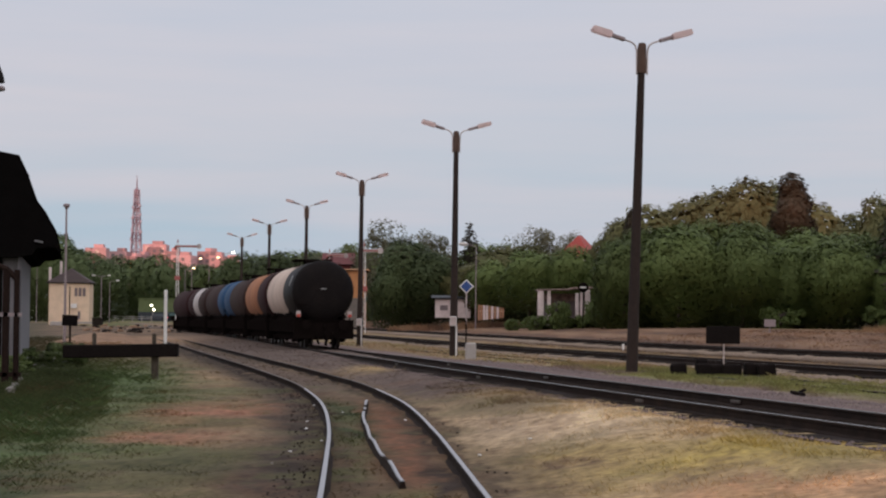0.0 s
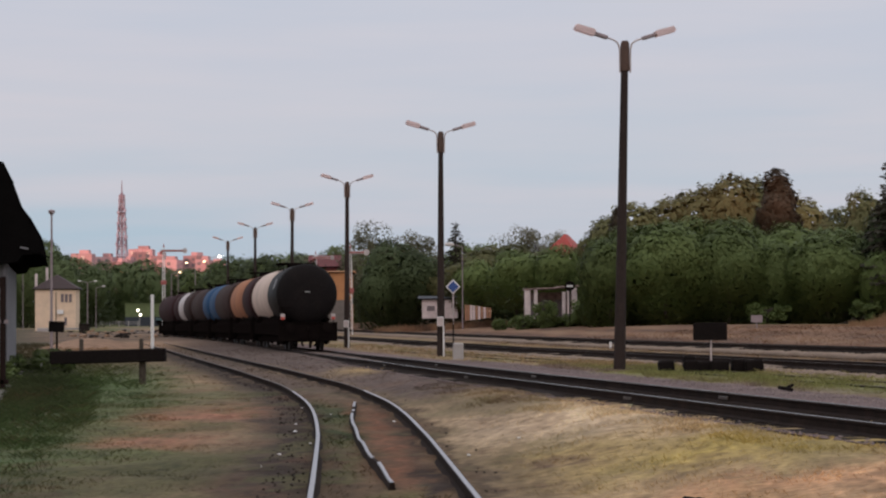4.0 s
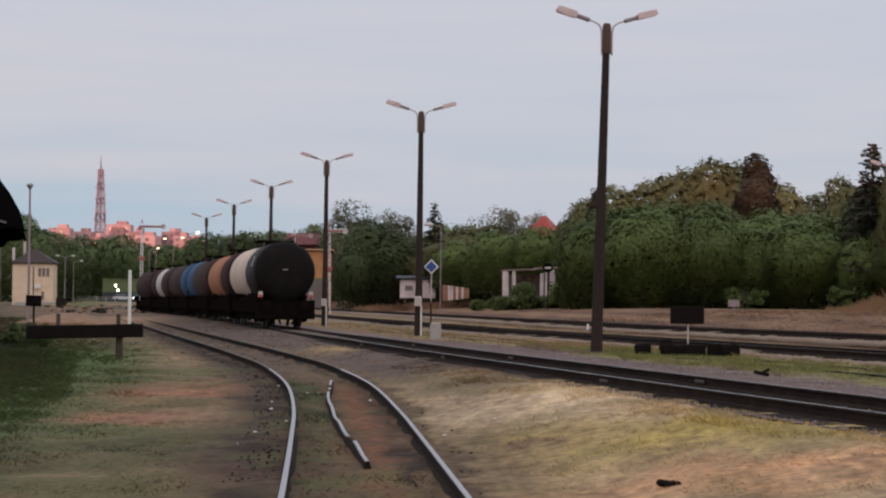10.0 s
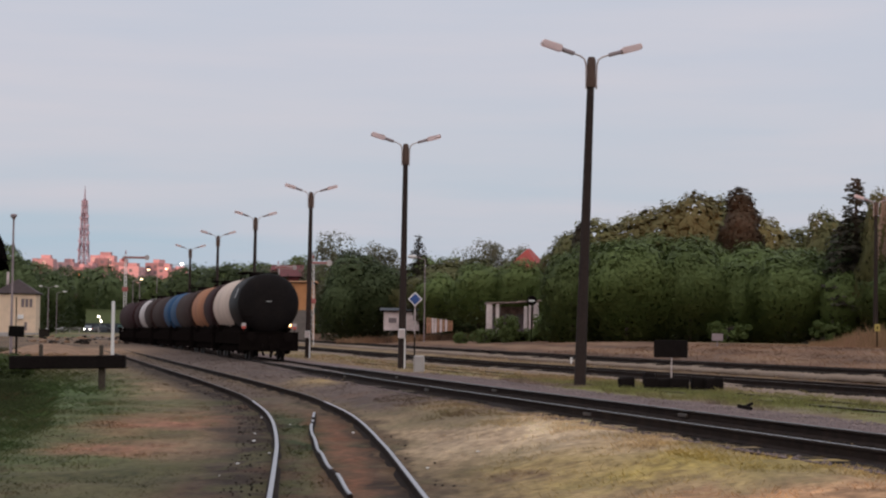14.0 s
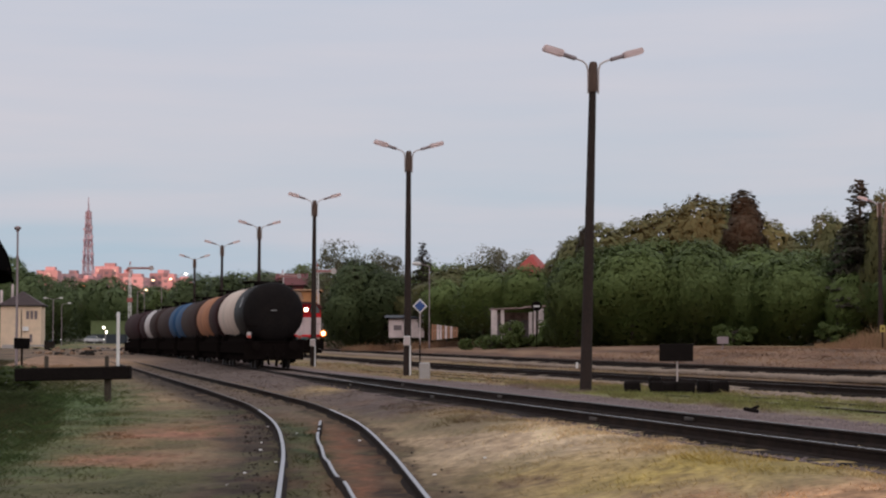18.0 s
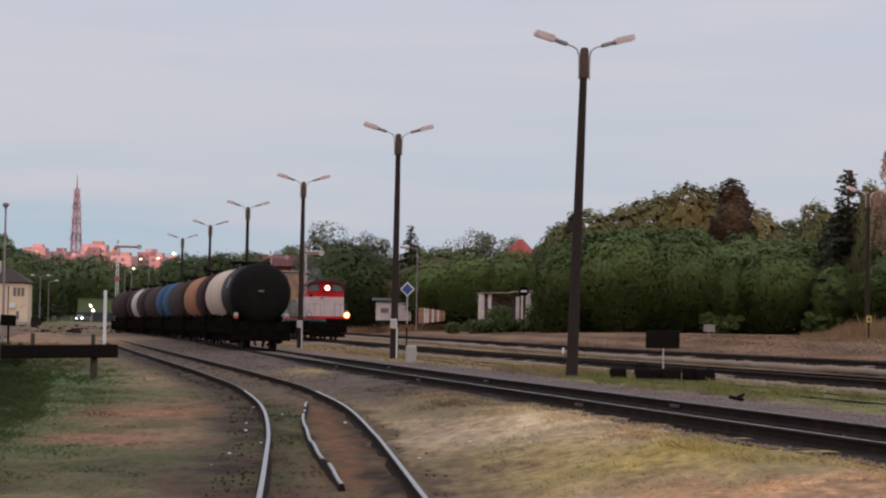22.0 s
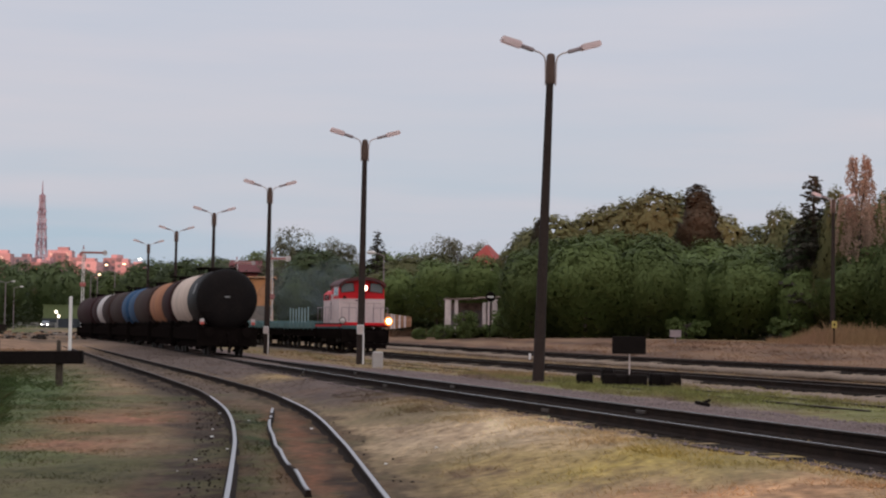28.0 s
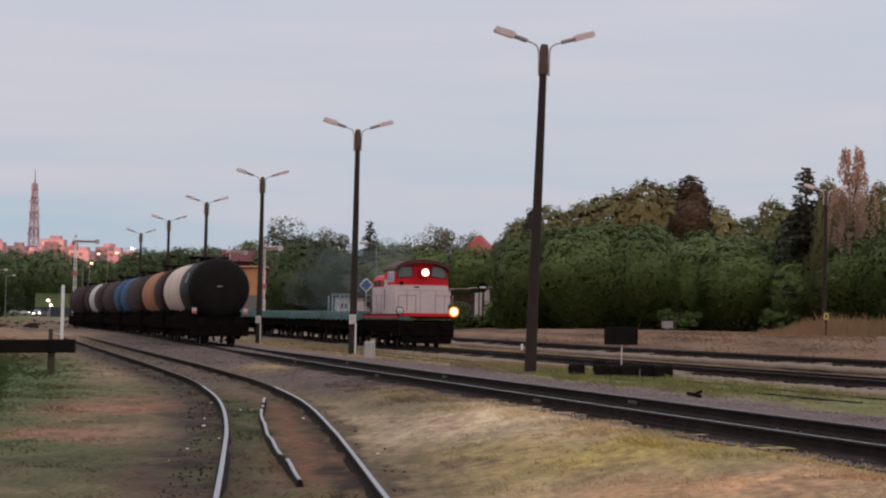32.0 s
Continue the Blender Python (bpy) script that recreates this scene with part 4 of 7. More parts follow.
    # buffer beam lamps: one lit, one dark
    for s, m, lab in ((-1, M_PALE, "unlit round lamp"), (1, M_HEADLIGHT, "lit orange headlight")):
        h = part("lamp_housing", lathe(bmesh.new(), [(0.3, 0.12), (0.05, 0.2), (0.0, 0.2)], (s * 1.36, 0.4, 1.75), "y", 18), M_UNDER, t)
        # weak orange glow ring added for the halo round the lit lamp
        if s > 0:
            part("reflector", lathe(bmesh.new(), [(0.0, 0.25), (-0.03, 0.24), (-0.03, 0.15)], (s * 1.36, 0.42, 1.75), "y", 18), M_HALO, h, "orange glow ring for the headlight's halo")
        part("lamp_lens", lathe(bmesh.new(), [(-0.02, 0.16), (-0.05, 0.12), (-0.06, 0.0)], (s * 1.36, 0.42, 1.75), "y", 18), m, h, lab, smooth=True)
    # long hood behind the cab, with grilles and doors
    bm = prism(bmesh.new(), [(-1.0, 1.42), (1.0, 1.42), (1.0, 2.84), (-1.0, 2.84)], 4.7, L - 1.0)
    hood = part("hood_lower", bm, M_LOCO_WHITE, t, "greyish white hood side")
    bm = prism(bmesh.new(), [(-1.0, 2.84), (1.0, 2.84), (1.0, 3.2), (0.8, 3.42), (-0.8, 3.42), (-1.0, 3.2)], 4.72, L - 1.02)
    hup = part("hood_upper", bm, M_RED, t, "red upper hood")
    part("hood_roof", B((0, (L + 3.75) / 2, 3.45), (1.5, L - 5.75, 0.05)), M_LOCO_WHITE, t, "pale hood roof")
    for s in (-1, 1):
        for i in range(3):
            part("hood_door", B((s * 1.012, 5.5 + i * 1.45, 2.1), (0.03, 1.22, 1.2), bevel=0.008), M_LOCO_WHITE, hood)
        for i in range(2):
            g = part("grille", B((s * 1.01, 5.9 + i * 2.2, 3.03), (0.03, 1.6, 0.3)), M_UNDER, hup)
            for j in range(5):
                part("slat", B((s * 1.03, 5.9 + i * 2.2, 2.92 + j * 0.055), (0.02, 1.5, 0.018)), M_LAMP_GREY, g)
        # walkway railing
        bm = bmesh.new()
        for i in range(4):
            rod(bm, (s * 1.38, 5.0 + i * 1.4, 1.42), (s * 1.38, 5.0 + i * 1.4, 2.4), 0.018, n=6)
        rod(bm, (s * 1.38, 4.9, 2.4), (s * 1.38, L - 1.0, 2.4), 0.02, n=6)
        part("side_railing", bm, M_LAMP_GREY, t)
        bm = bmesh.new()
        for x in (0.5, 0.95, 1.36):
            rod(bm, (s * x, 0.75, 1.42), (s * x, 0.75, 2.35), 0.018, n=6)
        rod(bm, (s * 0.5, 0.75, 2.35), (s * 1.36, 0.75, 2.35), 0.02, n=6)
        part("front_railing", bm, M_LAMP_GREY, t)
        for yy in (1.0, L - 1.0):
            st = B((s * 1.3, yy, 0.5), (0.36, 0.4, 0.04))
            box(st, (s * 1.3, yy, 0.85), (0.36, 0.4, 0.04))
            for w in (-0.18, 0.18):
                rod(st, (s * 1.44, yy + w, 0.5), (s * 1.44, yy + w, 1.4), 0.02, n=5)
            part("boarding_step", st, M_UNDER, t)
    part("exhaust_stack", lathe(bmesh.new(), [(3.4, 0.22), (3.75, 0.2), (3.75, 0.0)], (0.0, 6.2, 0), "z", 16), M_UNDER, t)
    part("fuel_tank", B((0, L / 2, 0.62), (2.5, 2.6, 0.72), bevel=0.1), M_UNDER, t)
    for s in (-1, 1):
        part("side_skirt", B((s * 1.3, L / 2, 1.0), (0.06, L - 1.6, 0.62), bevel=0.02), M_UNDER, t)
    buffers(t, 0.55, -0.6)
    buffers(t, L - 0.55, 0.6)
    for yc in (2.6, L - 2.6):
        bg = part("bogie", B((0, yc, 0.72), (1.8, 2.4, 0.24), bevel=0.04), M_UNDER, t)
        for s in (-1, 1):
            part("side_frame", B((s * 1.08, yc, 0.66), (0.14, 3.0, 0.34), bevel=0.05), M_UNDER, bg)
            for dy in (-0.5, 0.5):
                part("spring", lathe(bmesh.new(), [(0.5, 0.1), (0.9, 0.1)], (s * 1.16, yc + dy, 0), "z", 10), M_TYRE, bg)
        for dy in (-1.05, 1.05):
            wheelset(t, yc + dy)
    for ob in t.children:
        if ob.name.split(".")[0] in RAISED:
            ob.location.z += 0.17
    return t


def flat_wagon(label, load=False):
    t = thing("flat_wagon", label, "flat wagon", group="teal wagons behind the locomotive")
    L = 13.8
    part("floor", B((0, L / 2, 1.22), (2.7, L - 1.2, 0.1)), M_UNDER, t)
    for s in (-1, 1):
        part("sole_bar", B((s * 1.22, L / 2, 1.0), (0.1, L - 1.2, 0.5)), M_UNDER, t)
        for i in range(5):
            y = 0.65 + i * 2.5
            f = part("side_flap", B((s * 1.36, y + 1.25, 1.46), (0.05, 2.42, 0.38), bevel=0.01), M_TEAL, t)
            for q in (0.45, 1.25, 2.05):
                part("flap_rib", B((s * 1.395, y + q, 1.46), (0.03, 0.09, 0.35)), M_TEAL, f)
        for i in range(8):
            part("stake", B((s * 1.41, 0.75 + i * (L - 1.5) / 7, 1.48), (0.07, 0.1, 0.56), bevel=0.01), M_TEAL, t)
        part("end_flap", B((0, L / 2 + s * (L / 2 - 0.62), 1.5), (2.7, 0.06, 0.45), bevel=0.01), M_TEAL, t)
        part("headstock", B((0, L / 2 + s * (L / 2 - 0.62), 1.02), (2.6, 0.14, 0.4), bevel=0.02), M_UNDER, t)
        part("truss", B((s * 0.9, L / 2, 0.85), (0.12, 5.0, 0.2), bevel=0.02), M_UNDER, t)
    buffers(t, 0.55, -0.6)
    buffers(t, L - 0.55, 0.6)
    for yc in (2.3, L - 2.3):
        bg = part("bogie", B((0, yc, 0.62), (1.7, 0.5, 0.3), bevel=0.04), M_UNDER, t)
        for s in (-1, 1):
            part("side_frame", B((s * 1.02, yc, 0.52), (0.12, 2.4, 0.26), bevel=0.06), M_UNDER, bg)
        for dy in (-0.9, 0.9):
            wheelset(t, yc + dy)
    return t


LOCO = locomotive()
wagon_first = flat_wagon("teal low-sided flat wagon with upright stakes")
TRAIN = [(LOCO, 0.0)]
back = 10.4
for k in range(20):
    w = wagon_first if k == 0 else copy_thing(wagon_first, pose(0, 0, 0))
    TRAIN.append((w, back))
    back += 13.8
# pale slatted frames carried on the first wagon
for i in range(2, 9):
    part("load_slat", B((-1.22, 1.1 + i * 1.3, 1.9), (0.06, 0.2, 1.3 + 0.1 * (i % 3)), bevel=0.01), M_TEAL_PALE, TRAIN[1][0], "pale teal upright board")


# ---- trees and bushes ----
M_LEAF = leaf_material("bush_leaves", (0.086, 0.118, 0.036), (0.104, 0.136, 0.043), 0.06)
M_LEAF_DARK = leaf_material("dark_leaves", (0.048, 0.066, 0.027), (0.058, 0.078, 0.031), 0.06)
M_LEAF_COOL = leaf_material("cool_green_leaves", (0.092, 0.126, 0.052), (0.11, 0.145, 0.06), 0.06)
M_LEAF_OLIVE = leaf_material("olive_leaves", (0.105, 0.105, 0.042), (0.125, 0.118, 0.05), 0.1)
M_NEEDLE = leaf_material("conifer_needles", (0.05, 0.048, 0.033), (0.085, 0.07, 0.048), 0.25)
M_COPPER = leaf_material("reddish_brown_leaves", (0.05, 0.04, 0.026), (0.062, 0.048, 0.031), 0.1)
M_BIRCH = leaf_material("thin_birch_leaves", (0.27, 0.19, 0.145), (0.34, 0.24, 0.18), 0.45)
M_LEAF_GREY = leaf_material("greyish_leaves", (0.12, 0.12, 0.075), (0.18, 0.16, 0.10), 0.35)
M_BARK = material("dark_bark", (0.06, 0.045, 0.038), 0.9, size=0.4, vary=0.35, bump=0.8)


def leaf_cloud(name, clumps, per, leaf, mat, rng, droop=0.0):
    """clumps: centre and radii; each holds small bent leaves over its shell."""
    vs, fs = [], []
    for (c, r) in clumps:
        d = rng.normal(size=(per, 3))
        d /= np.linalg.norm(d, axis=1)[:, None]
        p = np.array(c) + d * np.array(r) * (0.72 + 0.34 * rng.random((per, 1)))
        face = d * 0.9 + rng.normal(size=(per, 3)) * 0.45 + np.array((0, 0, 0.9))
        a = np.cross(face, rng.normal(size=(per, 3)))
        a[:, 2] -= droop
        a /= np.linalg.norm(a, axis=1)[:, None]
        b = np.cross(a, face)
        b /= np.linalg.norm(b, axis=1)[:, None]
        s = leaf * (0.6 + 0.8 * rng.random((per, 1)))
        q = np.stack([p - a * s, p + b * s * 0.55, p + a * s, p - b * s * 0.55], 1)
        n0 = len(vs)
        vs += q.reshape(-1, 3).tolist()
        fs += [(n0 + 4 * i, n0 + 4 * i + 1, n0 + 4 * i + 2, n0 + 4 * i + 3) for i in range(per)]
    return raw(name, vs, fs, mat)


def wood(rng, height, spread, limbs=6, r=0.16, lean=0.06):
    bm = bmesh.new()
    pts = [Vector((0, 0, -0.3))]
    for i in range(1, 5):
        pts.append(Vector((rng.normal() * lean * height * 0.3, rng.normal() * lean * height * 0.3, height * i / 4.0)))
    for i in range(4):
        rod(bm, pts[i], pts[i + 1], r * (1 - i * 0.22), r * (1 - (i + 1) * 0.22), 8)
    for i in range(limbs):
        k = rng.randint(1, 4)
        a = rng.random() * 2 * math.pi
        p = pts[k].lerp(pts[k + 1] if k < 4 else pts[k], rng.random())
        q = p + Vector((math.cos(a) * spread * 0.6, math.sin(a) * spread * 0.6, height * 0.2))
        rod(bm, p, q, r * 0.4, r * 0.12, 6)
    return bm


def leaf_quads(p, n, leaf, mat, rng, jitter=0.4, droop=0.0):
    """Small diamond leaves at points p, roughly facing along n."""
    count = len(p)
    face = n + rng.normal(size=(count, 3)) * jitter
    a = np.cross(face, rng.normal(size=(count, 3)))
    a[:, 2] -= droop * np.linalg.norm(a, axis=1)
    a /= np.linalg.norm(a, axis=1)[:, None] + 1e-9
    b = np.cross(face, a)
    b /= np.linalg.norm(b, axis=1)[:, None] + 1e-9
    s = leaf * (0.6 + 0.8 * rng.random((count, 1)))
    q = np.stack([p - a * s, p - b * s * 0.6, p + a * s, p + b * s * 0.6], 1)
    return raw("crown", q.reshape(-1, 3).tolist(), [(4 * i, 4 * i + 1, 4 * i + 2, 4 * i + 3) for i in range(count)], mat)


def crown_lobes(h, w, base, count, leaf, mat, rng, lobes=15, pointed=0.0):
    """A crown of overlapping rounded boughs, leafy on the outside, with sprays standing out at the rim."""
    cs, rs = [], []
    z0 = h * base
    for i in range(lobes):
        u = (i + 0.5) / lobes
        z = z0 + (h - z0) * (0.10 + 0.74 * u)
        env = math.sqrt(max(0.04, 1 - ((u - 0.42) / 0.62) ** 2)) * (1 - pointed * u)
        a = i * 2.4 + rng.random()
        q = w * env * (0.2 + 0.38 * rng.random())
        r = w * (0.40 + 0.2 * rng.random()) * (0.5 + 0.5 * env)
        cs.append((math.cos(a) * q, math.sin(a) * q, z))
        rs.append((r, r, min(r * 1.3, (h - z0) * 0.27)))
    cs, rs = np.array(cs), np.array(rs)
    k = rng.choice(lobes, size=count * 3, p=rs[:, 0] ** 2 / (rs[:, 0] ** 2).sum())
    d = rng.normal(size=(count * 3, 3))
    d[:, 2] = np.where(d[:, 2] < 0, d[:, 2] * 0.8, d[:, 2])
    d /= np.linalg.norm(d, axis=1)[:, None]
    reach = 1.0 - 0.14 * rng.random(count * 3) + 0.16 * np.clip(rng.normal(size=count * 3) - 1.1, 0, 2)
    reach += np.array([0.26 * noise.noise(Vector(q) * 2.3 + Vector((float(j), 0, 0))) + 0.16 * noise.noise(Vector(q) * 6.5 + Vector((0, float(j), 0))) for q, j in zip(d, k)])
    p = cs[k] + d * rs[k] * reach[:, None]
    deep = np.min(np.linalg.norm((p[:, None, :] - cs[None]) / rs[None], axis=2) + 9.0 * (np.arange(lobes)[None] == k[:, None]), axis=1)
    keep = (deep > 0.8) & (p[:, 2] > 0.02)
    p, n = p[keep][:count], (d / rs[k] * w * 0.4)[keep][:count]
    p[:, 2] *= h / np.percentile(p[:, 2], 99.7)
    whole = (p - np.array((0, 0, z0 + (h - z0) * 0.5))) / np.array((w, w, (h - z0) * 0.5))
    n = 0.4 * n / np.linalg.norm(n, axis=1)[:, None] + 0.6 * whole / np.linalg.norm(whole, axis=1)[:, None]
    # boughs lift at the top of the crown and hang towards its foot
    n[:, 2] += 0.5 - 1.9 * np.clip(1 - (p[:, 2] / h - base) / (1 - base), 0, 1) ** 0.8
    n /= np.linalg.norm(n, axis=1)[:, None]
    return leaf_quads(p, n, leaf, mat, rng, 0.16)


def make_shrub(seed, h, w, mat, label, name="bush", category="bush", count=13000, leaf=0.14, base=0.0, lobes=15, pointed=0.0):
    rng = np.random.RandomState(seed)
    t = thing(name, label, category, group="trees round the yard")
    part("trunk", wood(rng, h * 0.7, w * 0.6), M_BARK, t)
    part("crown", crown_lobes(h, w, base, count, leaf, mat, rng, lobes, pointed), None, t)
    return t


def make_bush(seed, h, w, mat, label, name="bush", category="bush", per=120, leaf=0.25, n=90, base=0.05):
    rng = np.random.RandomState(seed)
    t = thing(name, label, category, group="trees round the yard")
    part("trunk", wood(rng, h * 0.7, w * 0.6), M_BARK, t)
    clumps = []
    for i in range(n):
        u = rng.random()
        z = h * (base + (0.86 - base) * u ** 0.75)
        k = math.sqrt(max(0.05, 1 - ((z / h - 0.52) / 0.5) ** 2)) * (0.72 + 0.28 * min(1, z / h / 0.45))
        a, q = rng.random() * 2 * math.pi, w * k * (0.25 + 0.75 * math.sqrt(rng.random()))
        s = w * (0.13 + 0.12 * rng.random())
        clumps.append(((math.cos(a) * q, math.sin(a) * q, z), (s, s, s * 1.15)))
    part("crown", leaf_cloud("crown", clumps, per, leaf, mat, rng), None, t)
    return t


def make_conifer(seed, h, w, label, mat=None):
    """Spruce: whorls of drooping branches, ragged at the tips, with a thin leader."""
    rng = np.random.RandomState(seed)
    t = thing("conifer", label, "conifer tree", group="trees round the yard")
    part("trunk", R((0, 0, -0.3), (0, 0, h), 0.17, 0.015), M_BARK, t)
    pts, nrm = [], []
    z = h * 0.06
    while z < h * 0.985:
        r = w * (1 - z / h) ** 0.85 + 0.06
        k = max(4, int(10 * (1 - z / h)) + 4)
        for i in range(k):
            a = 2 * math.pi * (i + rng.random()) / k
            rr = r * (0.55 + 0.55 * rng.random())
            m = max(14, int(80 * rr / w))
            u = np.sqrt(rng.random(m))
            spread = (0.10 + 0.16 * rr * (1.1 - u)) * rng.normal(size=m)
            x = math.cos(a) * rr * u - math.sin(a) * spread
            y = math.sin(a) * rr * u + math.cos(a) * spread
            zz = z + h / 45 * rng.normal() + rr * (0.12 * u - 0.42 * u * u) - np.abs(rng.normal(size=m)) * 0.09
            pts.append(np.stack([x, y, zz], 1))
            nrm.append(np.tile((math.cos(a) * 0.5, math.sin(a) * 0.5, 0.9), (m, 1)))
        z += h / 34 * (0.6 + 0.8 * rng.random())
    part("crown", leaf_quads(np.concatenate(pts), np.concatenate(nrm), 0.12, mat or M_NEEDLE, rng, 0.5, 0.3), None, t)
    return t


def make_birch(seed, h, w, label, mat, per=60):
    """Birch: a slender stem whose fine twigs hang in streams."""
    rng = np.random.RandomState(seed)
    t = thing("birch_tree", label, "birch tree", group="trees round the yard")
    part("trunk", wood(rng, h * 0.84, w * 0.7, 8, 0.14, 0.02), M_BARK, t)
    pts = []
    for i in range(120):
        u = rng.random() ** 0.7
        z = h * (0.42 + 0.56 * u)
        a, q = rng.random() * 2 * math.pi, w * (0.15 + 0.85 * rng.random()) * (1.05 - 0.75 * u ** 2)
        fall = h * 0.13 * (0.4 + rng.random())
        v = rng.random(per)
        pts.append(np.stack([math.cos(a) * q * (1 + 0.15 * v) + rng.normal(size=per) * 0.09, math.sin(a) * q * (1 + 0.15 * v) + rng.normal(size=per) * 0.09, z - fall * v], 1))
    p = np.concatenate(pts)
    part("crown", leaf_quads(p, rng.normal(size=p.shape), 0.085, mat, rng, 0.3, 1.0), None, t)
    return t


FORMS = {
    "bush": [make_shrub(11 + i, 7.0, 3.6, M_LEAF, "dense green bush at the yard's edge", "bush", "bush", 20000, 0.13) for i in range(4)],
    "dark": [make_shrub(31 + i, 8.0, 3.8, M_LEAF_DARK, "dark green leafy tree", "leafy_tree", "tree", 7500, 0.19) for i in range(3)],
    "far": [make_shrub(41 + i, 14.0, 5.5, M_LEAF_COOL, "green tree beyond the level crossing", "leafy_tree", "tree", 5500, 0.33) for i in range(3)],
    "far_green": [make_shrub(44 + i, 10.0, 5.0, M_LEAF, "green tree along the far line", "leafy_tree", "tree", 5000, 0.28) for i in range(2)],
    "crowned": [make_shrub(47 + i, 8.0, 4.0, M_LEAF, "broad green tree with its trunk showing below the crown", "leafy_tree", "tree", 11000, 0.16, 0.24) for i in range(2)],
    "olive": [make_shrub(51 + i, 9.0, 3.8, M_LEAF_OLIVE, "olive brown leafy tree behind the bushes", "leafy_tree", "tree", 9500, 0.2, 0.12) for i in range(3)],
    "copper": [make_shrub(61 + i, 14.0, 2.3, M_COPPER, "dark reddish brown tree above the bushes", "leafy_tree", "tree", 8000, 0.17, 0.3, 18, 0.62) for i in range(2)],
    "scrub": [make_bush(65 + i, 2.4, 1.4, M_LEAF, "low ragged green bush", "bush", "bush", 90, 0.11, 46, 0.02) for i in range(3)],
    "thin": [make_bush(71 + i, 11.0, 4.2, M_LEAF_GREY, "tall tree with thin airy foliage", "leafy_tree", "tree", 115, 0.14, 60, 0.22) for i in range(2)],
    "conifer": [make_conifer(81 + i, 12.0, 2.4, "dark brownish conifer above the bushes") for i in range(2)],
    "birch": [make_birch(91, 13.0, 2.2, "thin reddish brown birch", M_BIRCH)],
}
used_form = {}


def plant(kind, x, y, h, w=None, sink=0.0):
    """A tree of that kind with its foot on the ground, scaled to height h (and half-width w)."""
    k = used_form.get(kind, 0)
    used_form[kind] = k + 1
    src = FORMS[kind][k % len(FORMS[kind])]
    h0 = {"bush": 7.0, "dark": 8.0, "far": 14.0, "far_green": 10.0, "crowned": 8.0, "olive": 9.0, "copper": 14.0, "scrub": 2.4, "thin": 11.0, "conifer": 12.0, "birch": 13.0}[kind]
    w0 = {"bush": 3.6, "dark": 3.8, "far": 5.5, "far_green": 5.0, "crowned": 4.0, "olive": 3.8, "copper": 2.3, "scrub": 1.4, "thin": 4.2, "conifer": 2.4, "birch": 2.2}[kind]
    m = pose(x, y, float(ground_z(x, y)) - 0.1 - sink, 0, 0, (k * 67) % 360)
    ob = src if k < len(FORMS[kind]) else copy_thing(src, m)
    sw = (w or w0 * h / h0) / w0
    ob.matrix_basis = m @ Matrix.Diagonal((sw, sw, h / h0, 1))
    return ob


rt = np.random.RandomState(5)
# the belt of bushes along the far side of the yard
for x, y, h, w in ((16.2, 184, 7.8, 3.4), (17.2, 171, 8.3, 4.2), (21.2, 170, 8.9, 4.6), (25.2, 169, 8.8, 4.6), (29.2, 167, 8.2, 4.4), (32.8, 166, 7.8, 4.2), (36.3, 163, 7.6, 4.2), (40.5, 158, 8.6, 4.6), (45, 156, 9.0, 4.8),
                   (14.6, 163, 7.0, 3.4), (18.7, 161, 8.0, 4.6), (23.5, 160, 7.8, 3.8), (27.6, 160, 6.5, 3.0), (31.0, 158, 6.9, 4.2), (35.1, 155, 5.7, 3.0), (38.6, 150, 7.2, 3.9), (43, 150, 7.4, 4.0), (41, 146, 8.4, 3.6)):
    plant("bush", x, y, h, w)
for x, y, h, w in ((26.0, 156.5, 1.8, 1.7), (33.4, 153, 2.0, 1.6), (14.6, 166, 2.6, 2.0), (9.75, 170.6, 2.5, 1.1), (13.2, 170, 3.0, 1.5), (7.9, 172, 1.4, 1.0), (6.3, 176, 1.1, 1.0), (11.2, 171, 1.0, 0.9)):
    plant("scrub", x, y, h, w)
for x, y, h, w in ((8.3, 192, 7.2, 3.9), (4.9, 199, 6.6, 2.9), (12.2, 190, 7.4, 3.4)):
    plant("crowned", x, y, h, w)
for x, y, h, w in ((17.6, 198, 10.2, 3.8), (20, 197, 11.6, 4.9), (23, 198, 12.0, 5.0), (26.3, 198, 13.2, 5.0), (29.7, 198, 14.4, 5.0), (33.0, 199, 14.0, 4.8), (36, 198, 12.4, 4.4), (39.5, 196, 11.0, 4.2), (43, 192, 11.6, 4.4), (47, 190, 12.4, 4.6)):
    plant("olive", x, y, h, w)
for x, y, h, w in ((32.5, 189, 14.3, 3.4), (36.9, 176, 9.9, 0.9), (17.7, 189, 10.9, 1.9)):
    plant("copper", x, y, h, w)
for x, y, h, w in ((3.3, 252, 12.6, 3.9), (35.8, 156, 12.9, 5.0)):
    plant("conifer", x, y, h, w)
plant("birch", 37.9, 150, 14.5, 2.2)
plant("olive", 41.4, 154, 11.6, 3.2)
plant("olive", 38.0, 176, 11.4, 3.0)
plant("olive", 37.0, 153, 11.6, 2.0)
for x, y, h, w in ((-3.8, 226, 9.8, 4.4), (-1.4, 225, 8.4, 4.2), (-5.6, 224, 7.4, 3.0), (7.2, 200, 5.2, 3.2), (37.6, 160, 10, 4.0), (41, 165, 10.4, 4.2), (-16, 252, 9.0, 4.4), (-21, 256, 9.4, 4.4), (-26, 262, 9.6, 4.6)):
    plant("dark", x, y, h, w)
